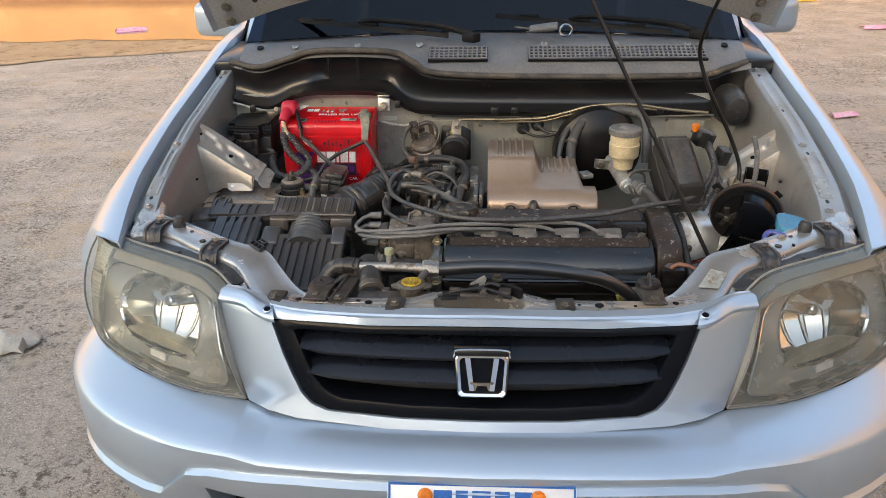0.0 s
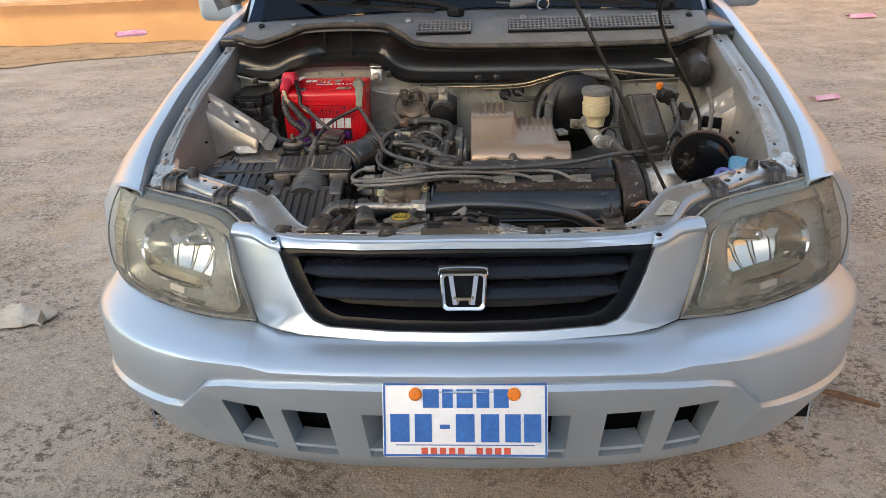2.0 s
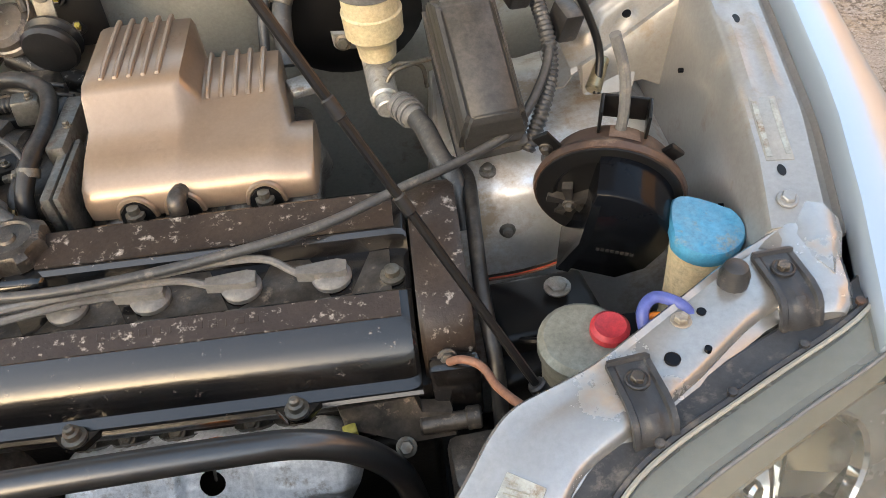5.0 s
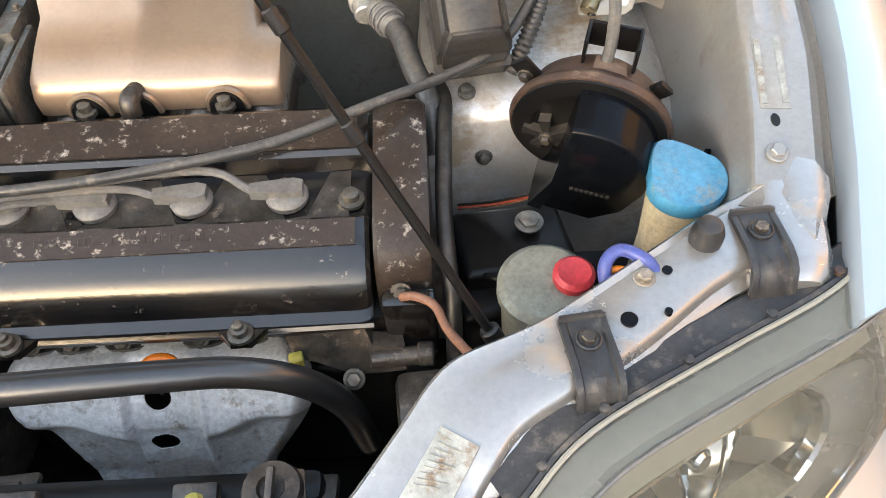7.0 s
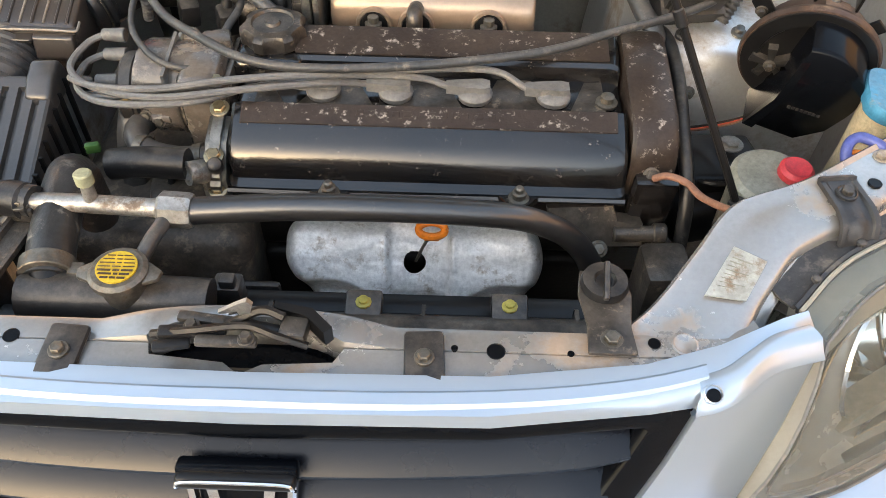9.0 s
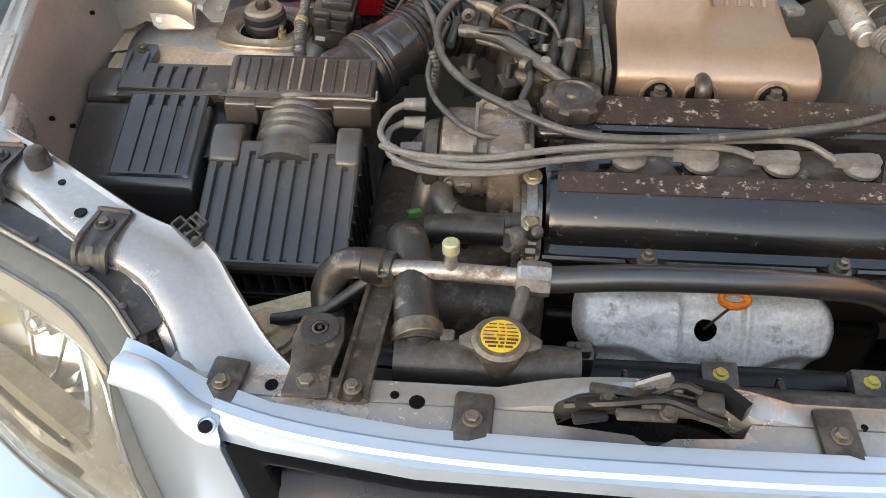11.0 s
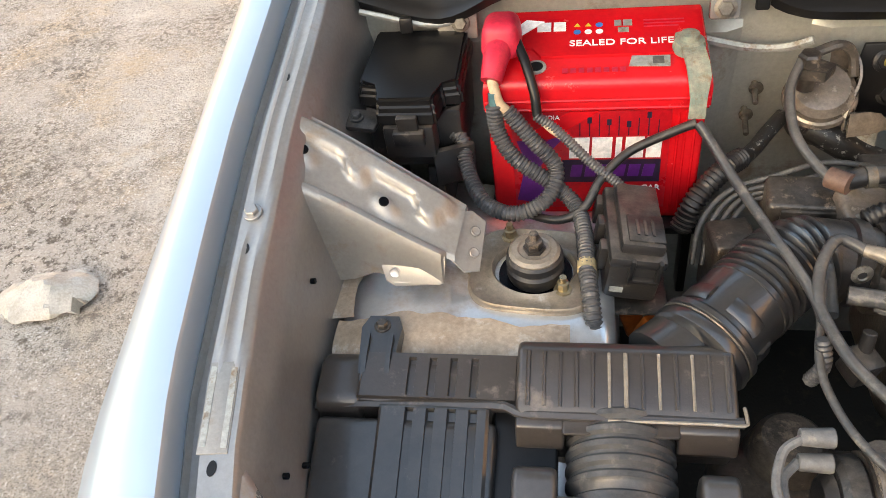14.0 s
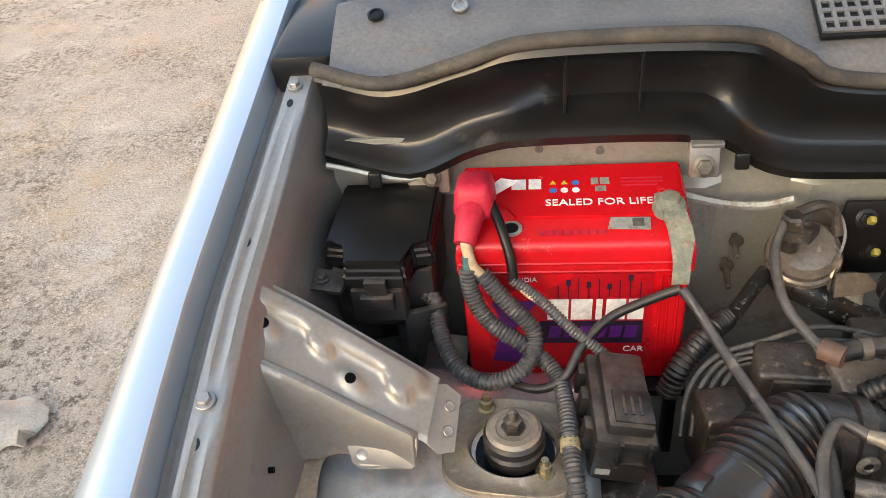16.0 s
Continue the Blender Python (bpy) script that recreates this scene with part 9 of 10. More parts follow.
hose("taped_pipe", [(-0.207, 0.94, 0.960), (-0.226, 0.92, 0.950), (-0.246, 0.895, 0.942), (-0.276, 0.858, 0.945)], 0.0095, M_FLAKE, "black taped pipe by the firewall", "pipe", 12, 5)
hose("conduit", [(-0.262, 0.876, 0.946), (-0.290, 0.842, 0.952), (-0.318, 0.815, 0.935), (-0.335, 0.80, 0.90)], 0.0115, M_RUBBER, "black corrugated conduit beside the battery", "conduit", 10, 6, 0.002, 0.006, W)
for p, s, r, mm in (((-0.205, 0.800, 0.935), (0.085, 0.05, 0.055), (8, 0, -4), M_CASTD), ((-0.150, 0.775, 0.945), (0.06, 0.05, 0.05), (12, 0, 10), M_DISTRIB), ((-0.120, 0.829, 0.95), (0.05, 0.05, 0.04), (0, 0, 0), M_PLASTIC), ((-0.285, 0.76, 0.885), (0.05, 0.05, 0.10), (0, 0, 10), M_CASTD)):
    bm = B()
    box(bm, p, s, r, 0.007, 3)
    box(bm, Vector(p) + Vector((0, -s[1] * 0.5, 0.004)), (s[0] * 0.7, 0.008, s[2] * 0.55), r, 0.002)
    solo("solenoid_block", bm, mm, "grimy solenoid block behind the intake duct", "solenoid", "solenoids")
hose("wire_sleeve", [(-0.190, 0.800, 0.972), (-0.165, 0.790, 0.985), (-0.125, 0.778, 0.985), (-0.08, 0.77, 0.975)], 0.006, M_HOSE, "grey hose behind the throttle body", "hose", 8, 5, group=W)
hose("wire_sleeve", [(-0.165, 0.735, 0.975), (-0.135, 0.742, 0.985), (-0.10, 0.742, 0.985), (-0.06, 0.735, 0.98)], 0.009, M_RUBBER, "black corrugated loom over the intake", "conduit", 10, 5, 0.0018, 0.006, W)


charcoal_valve()


def round_valve():
    ob = thing("round_valve", "round black valve hung from a steel tab", "valve")
    bm = B()
    m = axis((-0.083, 0.865, 1.015), (-0.090, 0.795, 1.0))[0]
    lathe(bm, [(0.022, 0), (0.036, 0.008), (0.038, 0.014), (0.030, 0.020), (0.036, 0.026), (0.038, 0.034), (0.034, 0.040), (0.014, 0.044)], m, 26)
    part("body", bm, M_RUBBER, ob)
    bm = B()
    box(bm, (-0.083, 0.862, 1.052), (0.026, 0.003, 0.045), (-20, 0, 0), 0.001)
    part("tab", bm, M_STEEL, ob)
    bolt(ob, (-0.083, 0.866, 1.072), (0, -0.8, 0.4), 0.009)


round_valve()
# firewall bracket with bolt, over the battery
bm = B()
box(bm, (-0.289, 0.965, 1.105), (0.034, 0.012, 0.045), (-15, 0, 0), 0.003)
box(bm, (-0.289, 0.960, 1.128), (0.036, 0.02, 0.006), (0, 0, 0), 0.002)
ob = solo("firewall_bracket", bm, M_SUPPORT, "small silver bracket bolted to the firewall", "bracket")
bolt(ob, (-0.289, 0.957, 1.098), (0, -0.95, 0.3), 0.009)
bm = B()
box(bm, (-0.60, 0.972, 1.085), (0.05, 0.006, 0.04), (-10, 0, 0), 0.003)
ob = solo("firewall_bracket", bm, M_BAY, "silver plate bolted to the firewall", "bracket")
bolt(ob, (-0.595, 0.966, 1.088), (0, -0.95, 0.3), 0.008)
hose("ground_strap", [(-0.308, 0.965, 1.055), (-0.26, 0.96, 1.045), (-0.22, 0.955, 1.045), (-0.19, 0.945, 1.06)], 0.005, M_LABEL, "pale braided ground strap on the firewall", "strap", 6, 5)
hose("fuel_pipe", [(-0.075, 0.955, 1.062), (0.057, 0.955, 1.062), (0.149, 0.955, 1.066), (0.209, 0.952, 1.080), (0.284, 0.95, 1.10), (0.388, 0.95, 1.105), (0.504, 0.95, 1.09), (0.60, 0.955, 1.08)], 0.0042, M_BRASS, "gold-plated steel pipe along the firewall", "pipe", 10, 6)
hose("fuel_pipe", [(0.02, 0.96, 1.052), (0.149, 0.96, 1.056), (0.215, 0.957, 1.072), (0.29, 0.955, 1.09), (0.388, 0.955, 1.096), (0.48, 0.955, 1.086)], 0.003, M_BRASS, "thin gold-plated pipe along the firewall", "pipe", 8, 6)

for p, s, r in (((-0.372, 0.668, 0.875), (0.030, 0.022, 0.030), (10, 20, 30)), ((-0.392, 0.690, 0.865), (0.024, 0.020, 0.040), (0, -15, 10)), ((-0.350, 0.690, 0.868), (0.020, 0.018, 0.022), (20, 0, -20))):
    bm = B()
    box(bm, p, s, r, 0.004)
    solo("orange_connector", bm, mat("rust_orange_plastic", (0.42, 0.10, 0.015), (0.30, 0.075, 0.015), 30.0, 0.5), "dusty orange wiring connector under the relay box", "connector", "orange connectors")
hose("tape_band", [(-0.4435, 0.694, 0.9525), (-0.4432, 0.682, 0.952)], 0.0104, mat("tan_tape", (0.42, 0.33, 0.18), None, 30.0, 0.6), "tan tape band round the conduit", "tape", 12, 2)
hose("teal_lead", [(-0.546, 0.838, 1.072), (-0.545, 0.832, 1.055), (-0.543, 0.829, 1.035)], 0.0062, mat("teal_tape", (0.035, 0.10, 0.12), (0.05, 0.13, 0.13), 30.0, 0.6), "teal taped lead at the battery terminal", "lead", 10, 5)
hose("beige_lead", [(-0.498, 0.828, 1.048), (-0.486, 0.822, 1.034), (-0.470, 0.819, 1.022)], 0.003, M_BEIGEWIRE, "thin beige lead across the battery", "lead", 8, 5)

# ---- radiator and front fittings ----
def radiator():
    ob = thing("radiator", "black radiator behind the front panel", "radiator")
    bm = B()
    tube(bm, [(-0.235, 0.108, 0.928), (-0.10, 0.108, 0.926), (-0.06, 0.108, 0.924)], 0.024, 16, 3)
    box(bm, (0.12, 0.103, 0.882), (0.56, 0.046, 0.046), (0, 0, 0), 0.018, 3)
    part("top_tank", bm, M_PLASTIC, ob, "black plastic radiator top tank")
    bm = B()
    cyl(bm, (-0.2105, 0.106, 0.926), (-0.2155, 0.131, 0.9425), 0.0195, 0.0195, 20, 0.002)
    part("hose_neck", bm, M_PANEL, ob)
    bm = B()
    box(bm, (0.07, 0.105, 0.66), (0.70, 0.045, 0.46), (0, 0, 0), 0.005)
    box(bm, (0.02, 0.150, 0.70), (0.60, 0.03, 0.36), (0, 0, 0), 0.01)
    part("core", bm, M_PANEL, ob)
    for k in range(6):
        bm = B()
        box(bm, (-0.01 + k * 0.075, 0.112, 0.882), (0.004, 0.044, 0.040), (0, 0, 0), 0.004, 1)
        part("tank_rib", bm, M_PLASTIC, ob)
    bm = B()
    lathe(bm, [(0.021, -0.03), (0.021, 0.0), (0.027, 0.002), (0.027, 0.008), (0.023, 0.011)], Matrix.Translation((-0.135, 0.108, 0.962)), 26)
    prism(bm, [(-0.037, -0.007), (-0.025, -0.012), (0.025, -0.012), (0.037, -0.007), (0.039, 0.003), (0.025, 0.013), (-0.025, 0.013), (-0.039, 0.003)], 0.006, Matrix.Translation((-0.135, 0.108, 0.962)), 0.002)
    cap = part("filler_cap", bm, M_STEEL, ob, "steel radiator cap with a yellow label")
    bm = B()
    lathe(bm, [(0.0185, 0.0), (0.0185, 0.002)], Matrix.Translation((-0.135, 0.108, 0.9728)), 26)
    lab = part("cap_label", bm, M_YELLOW, cap, "round yellow warning label")
    for i in range(7):
        w = 0.0165 * math.cos((i - 3) / 3.6)
        for x0, x1 in ((-1.0, -0.35 + 0.1 * (i % 3)), (-0.22 + 0.1 * (i % 3), 0.25), (0.36, 1.0)):
            bm = B()
            box(bm, (-0.135 + w * (x0 + x1) / 2, 0.121 - i * 0.0043, 0.9752), (w * (x1 - x0), 0.0009 if i < 4 else 0.0020, 0.0006), (0, 0, 0), 0)
            part("print_bar", bm, M_RUST, lab)
    for x in (0.081, 0.224):
        bm = B()
        box(bm, (x, 0.130, 0.898), (0.036, 0.030, 0.016), (14, 0, 0), 0.003)
        tab = part("shroud_tab", bm, M_PLASTIC, ob)
        bm = B()
        lathe(bm, [(0.008, 0), (0.008, 0.002), (0.005, 0.003), (0.005, 0.006)], Matrix.Translation((x, 0.129, 0.905)), 10)
        part("tab_bolt", bm, M_YGREEN, tab, "yellow zinc bolt")
    bm = B()
    box(bm, (-0.055, 0.145, 0.895), (0.028, 0.024, 0.034), (0, 0, 0), 0.004)
    box(bm, (-0.053, 0.142, 0.915), (0.016, 0.014, 0.014), (0, 0, 0), 0.003)
    part("shroud_plug", bm, M_PLASTIC, ob)
    # fan shroud: a stepped plate behind the core with a bracket and a plug
    bm = B()
    box(bm, (0.13, 0.146, 0.862), (0.40, 0.040, 0.012), (-22, 0, 0), 0.004)
    box(bm, (-0.095, 0.205, 0.765), (0.14, 0.012, 0.12), (-8, 0, 0), 0.006)
    sh = part("fan_shroud", bm, M_PLASTIC, ob, "grey-black fan shroud")
    for x, y, z, w, l, h in ((-0.075, 0.192, 0.800, 0.050, 0.018, 0.018), (0.030, 0.186, 0.826, 0.050, 0.014, 0.010)):
        bm = B()
        box(bm, (x, y, z), (w, l, h), (-8, 0, 4), 0.004)
        box(bm, (x - 0.004, y - 0.006, z + h / 2), (w * 0.6, l * 0.5, 0.008), (-8, 0, 4), 0.002)
        part("shroud_block", bm, M_PLASTIC, sh)


radiator()
hose("radiator_hose", [(-0.2140, 0.121, 0.938), (-0.2165, 0.140, 0.9435), (-0.222, 0.168, 0.9465), (-0.231, 0.222, 0.946), (-0.240, 0.262, 0.936), (-0.246, 0.284, 0.905), (-0.248, 0.290, 0.84)], 0.0225, M_RADHOSE, "thick cracked black radiator hose", "hose", 20, 8)
hose("coolant_stub", [(-0.225, 0.318, 0.900), (-0.19, 0.318, 0.905), (-0.135, 0.316, 0.906)], 0.018, M_RUBBER, "black coolant hose stub on the thermostat housing", "hose", 16, 5)
for p0, p1 in (((-0.2135, 0.120, 0.941), (-0.2165, 0.136, 0.943)),):
    bm = B()
    cyl(bm, p0, p1, 0.0265, 0.0265, 20, 0.001)
    box(bm, Vector(p0) + Vector((0.028, 0.005, 0.004)), (0.014, 0.014, 0.012), (0, 0, 0), 0.002)
    solo("hose_clamp", bm, M_STEEL, "spring steel hose clamp", "clamp", "hose clamps")
hose("heater_hose", [(-0.215, 0.43, 0.88), (-0.212, 0.375, 0.90), (-0.195, 0.350, 0.895), (-0.16, 0.345, 0.888), (-0.115, 0.350, 0.886)], 0.0145, M_HOSE, "black coolant hose under the spark leads", "hose", 14, 6)
hose("overflow_hose", [(-0.125, 0.130, 0.957), (-0.118, 0.155, 0.962), (-0.115, 0.185, 0.958), (-0.135, 0.215, 0.945)], 0.0075, M_HOSE, "thin grey overflow hose by the radiator cap", "hose", 10, 5)
hose("overflow_hose", [(-0.372, 0.164, 0.909), (-0.348, 0.166, 0.914), (-0.315, 0.172, 0.922), (-0.285, 0.187, 0.938), (-0.262, 0.198, 0.95)], 0.0072, M_RUBBER, "thin black overflow hose to the bracket", "hose", 10, 5)


def coolant_bottle():
    ob = thing("coolant_bottle", "tan aged plastic coolant bottle low behind the beam", "bottle")
    bm = B()
    box(bm, (-0.385, 0.172, 0.828), (0.15, 0.085, 0.13), (0, 0, 24), 0.022, 3)
    bt = part("bottle_body", bm, M_CREAM, ob)
    bm = B()
    lathe(bm, [(0.034, 0), (0.034, 0.006), (0.030, 0.008), (0.030, 0.014), (0.024, 0.018), (0.016, 0.019), (0.014, 0.024), (0.007, 0.025)], Matrix.Translation((-0.378, 0.160, 0.886)), 24)
    part("bottle_cap", bm, mat("tan_cap_plastic", (0.50, 0.37, 0.24), (0.40, 0.285, 0.18), 30.0, 0.5), bt, "grimy tan cap")


coolant_bottle()


def ac_line():
    ob = thing("air_conditioning_line", "silver air-conditioning pipe joined to a thick black hose", "pipe")
    bm = B()
    tube(bm, [(-0.255, 0.197, 0.962), (-0.20, 0.196, 0.963), (-0.118, 0.193, 0.962)], 0.0095, 14, 3)
    part("metal_pipe", bm, M_ALU, ob, "bare alloy pipe")
    bm = B()
    lathe(bm, [(0.012, 0.0), (0.0155, 0.001), (0.0180, 0.004), (0.0180, 0.030), (0.0165, 0.034)], axis((-0.122, 0.193, 0.962), (-0.088, 0.192, 0.961))[0], 8)
    part("hex_fitting", bm, M_ALU, ob, "hexagonal alloy fitting")
    bm = B()
    cyl(bm, (-0.187, 0.196, 0.968), (-0.187, 0.198, 0.990), 0.007, 0.006, 12, 0.001)
    v = part("service_port", bm, M_ALU, ob)
    bm = B()
    cyl(bm, (-0.187, 0.198, 0.988), (-0.187, 0.199, 1.002), 0.0088, 0.0088, 14, 0.0015)
    part("port_cap", bm, mat("pale_green_cap", (0.34, 0.345, 0.22), None, 20.0, 0.5), v, "pale green plastic cap")
    bm = B()
    tube(bm, [(-0.090, 0.192, 0.961), (0.0, 0.198, 0.964), (0.095, 0.207, 0.957), (0.182, 0.221, 0.940), (0.248, 0.235, 0.917), (0.297, 0.243, 0.880), (0.328, 0.248, 0.822), (0.340, 0.250, 0.74)], 0.0137, 16, 7)
    part("rubber_hose", bm, M_ACHOSE, ob, "thick black rubber hose")
    bm = B()
    tube(bm, [(-0.245, 0.197, 0.962), (-0.272, 0.203, 0.961), (-0.300, 0.205, 0.954), (-0.318, 0.194, 0.928), (-0.312, 0.170, 0.900), (-0.302, 0.155, 0.85)], 0.0165, 14, 6)
    part("end_boot", bm, M_RADHOSE, ob, "dusty rubber end hose")
    bm = B()
    cyl(bm, (-0.252, 0.197, 0.962), (-0.276, 0.203, 0.961), 0.0185, 0.0185, 18, 0.003)
    part("collar", bm, M_RUBBER, ob, "black rubber collar")


ac_line()


def stay():
    ob = thing("support_stay", "dark steel stay bar bolted to the front panel", "bracket")
    bm = B()
    a, b = Vector((-0.256, 0.205, 0.940)), Vector((-0.262, 0.030, 0.968))
    loft(bm, [[q + Vector((s * 0.015, 0, h)) for s, h in ((-1, 0.002), (-0.8, 0.0), (0.8, 0.0), (1, 0.002), (1, 0.008), (0.72, 0.008), (0.6, 0.003), (-0.6, 0.003), (-0.72, 0.008), (-1, 0.008))] for q in (a, a.lerp(b, 0.3), a.lerp(b, 0.7), b)])
    part("bar", bm, M_CASTD, ob)
    bm = B()
    box(bm, (-0.256, 0.194, 0.955), (0.024, 0.022, 0.018), (0, 0, 0), 0.003)
    part("clamp", bm, M_CASTD, ob)
    bolt(ob, (-0.256, 0.190, 0.966), r=0.007)
    bolt(ob, (-0.262, 0.045, 0.9715), r=0.006)


stay()


def rubber_mount(x, tall):
    ob = thing("radiator_mount", "steel bracket with a round rubber radiator mount", "bracket", "radiator mounts")
    bm = B()
    prism(bm, [(-0.021, -0.075), (0.021, -0.075), (0.019, -0.045), (0.024, -0.01), (0.020, 0.018), (-0.020, 0.018), (-0.024, -0.01), (-0.019, -0.045)], 0.005, Matrix.Translation((x, 0.105, 0.968)) @ pose(0, 0, 0, -3, 0, 0), 0.002)
    part("plate", bm, M_CASTD, ob)
    bm = B()
    if tall:
        lathe(bm, [(0.021, 0), (0.022, 0.006), (0.020, 0.012), (0.010, 0.013), (0.008, 0.010)], Matrix.Translation((x, 0.105, 0.970)), 22)
    else:
        lathe(bm, [(0.0185, 0), (0.0190, 0.003), (0.0180, 0.006), (0.0085, 0.0065), (0.0080, 0.004)], Matrix.Translation((x, 0.105, 0.970)), 26)
    part("rubber_bush", bm, M_RUBBER if tall else M_STRAP, ob)
    bm = B()
    if tall:
        box(bm, (x, 0.100, 0.986), (0.0055, 0.036, 0.008), (18, 0, -4), 0.002)
    else:
        lathe(bm, [(0.0078, -0.003), (0.0078, 0.0005), (0.0055, 0.001), (0.0045, -0.002), (0.0025, -0.002), (0.0020, 0.001)], Matrix.Translation((x, 0.105, 0.976)), 14)
    part("pin", bm, M_PLASTIC, ob)
    bolt(ob, (x, 0.045, 0.975), r=0.007)


rubber_mount(-0.302, False)
rubber_mount(0.302, True)


def loose_connector():
    """Open two-cell plug with its latch loop."""
    ob = thing("loose_connector", "unplugged grey-black two-cell wiring connector on the beam", "connector")
    bm = B()
    m = pose(-0.447, 0.192, 1.006, 12, 8, -38)
    for cx in (-0.0165, -0.0055, 0.0055, 0.0165):
        box(bm, m @ Vector((cx, 0, 0)), (0.0022, 0.013, 0.011), (12, 8, -38), 0.0006, 1)
    for cy, h in ((-0.006, 0.010), (0.006, 0.010)):
        box(bm, m @ Vector((0, cy, 0)), (0.034, 0.0022, h), (12, 8, -38), 0.0006, 1)
    box(bm, m @ Vector((0, 0, -0.005)), (0.033, 0.012, 0.002), (12, 8, -38), 0.0006, 1)
    part("housing", bm, M_STRAP, ob)
    bm = B()
    for cx in (-0.008, 0.008):
        box(bm, m @ Vector((cx, 0.013, 0.001)), (0.0024, 0.014, 0.007), (12, 8, -38), 0.0006, 1)
    for cy in (0.012, 0.019):
        box(bm, m @ Vector((0, cy, 0.002)), (0.018, 0.0026, 0.007), (12, 8, -38), 0.0006, 1)
    part("latch", bm, M_STRAP, ob)


loose_connector()

# ---- right-hand side ----
def brake_booster():
    ob = thing("brake_master_cylinder", "brake booster with master cylinder and cream fluid reservoir", "brake cylinder")
    bm = B()
    lathe(bm, [(0.115, 0), (0.122, 0.02), (0.118, 0.05), (0.085, 0.075), (0.04, 0.085)], axis((0.30, 0.965, 0.985), (0.315, 0.80, 0.975))[0], 36)
    part("booster", bm, M_PANEL, ob, "black vacuum booster drum")
    bm = B()
    cyl(bm, (0.335, 0.86, 0.975), (0.350, 0.685, 0.962), 0.020, 0.018, 18, 0.003)
    loft(bm, [[(0.285, 0.835, 0.962), (0.365, 0.83, 0.958), (0.365, 0.82, 0.985), (0.285, 0.825, 0.99)], [(0.29, 0.825, 0.962), (0.36, 0.82, 0.958), (0.36, 0.81, 0.985), (0.29, 0.815, 0.99)]])
    cyl(bm, (0.349, 0.70, 0.963), (0.352, 0.668, 0.960), 0.0135, 0.0135, 16, 0.002)
    part("cylinder", bm, M_CASTAL, ob, "cast alloy master cylinder")
    bolt(ob, (0.300, 0.812, 0.978), (0, -1, 0.1), 0.008)
    bm = B()
    lathe(bm, [(0.024, 0), (0.026, 0.02), (0.028, 0.024), (0.037, 0.034), (0.038, 0.062), (0.0385, 0.064), (0.036, 0.066), (0.036, 0.088)], Matrix.Translation((0.347, 0.752, 0.990)) @ pose(0, 0, 0, 2, 0, 0), 26)
    part("reservoir", bm, M_RES, ob, "cream translucent reservoir")
    bm = B()
    lathe(bm, [(0.040, 0), (0.041, 0.004), (0.041, 0.013), (0.037, 0.017), (0.018, 0.018), (0.015, 0.022), (0.008, 0.023)], Matrix.Translation((0.347, 0.752, 1.078)), 30)
    part("reservoir_cap", bm, M_LEAD, ob, "grey screw cap")
    bm = B()
    tube(bm, [(0.352, 0.70, 0.975), (0.365, 0.705, 0.990), (0.39, 0.715, 0.992), (0.43, 0.73, 0.990)], 0.003, 8, 5)
    tube(bm, [(0.352, 0.73, 0.975), (0.372, 0.73, 0.985), (0.40, 0.735, 0.975), (0.405, 0.74, 0.94)], 0.003, 8, 5)
    part("brake_pipe", bm, M_STEEL, ob)


brake_booster()


def relay_cover():
    ob = thing("main_relay_box", "dusty black relay box leaning by the strut tower", "relay box")
    m = Matrix.Translation((0.462, 0.625, 1.045)) @ pose(0, 0, 0, 31, 0, 7)
    bm = B()
    loft(bm, [[m @ Vector((sx * w, sy * h + o, z)) for sx, sy in ((-1, -1), (1, -1), (1, 1), (-1, 1))] for w, h, z, o in ((0.038, 0.090, -0.05, 0), (0.040, 0.092, -0.012, 0), (0.037, 0.088, -0.004, 0), (0.034, 0.078, 0.012, -0.006), (0.031, 0.072, 0.016, -0.008))])
    bmesh.ops.bevel(bm, geom=bm.edges[:], offset=0.0055, segments=4, affect="EDGES")
    part("cover", bm, M_RELAY, ob, "smooth dusty black cover", 60)
    bm = B()
    loft(bm, [[m @ Vector((sx * w, sy * h, z)) for sx, sy in ((-1, -1), (1, -1), (1, 1), (-1, 1))] for w, h, z in ((0.034, 0.085, -0.12), (0.041, 0.094, -0.055), (0.042, 0.095, -0.045))])
    part("base", bm, M_RELAY, ob)


relay_cover()




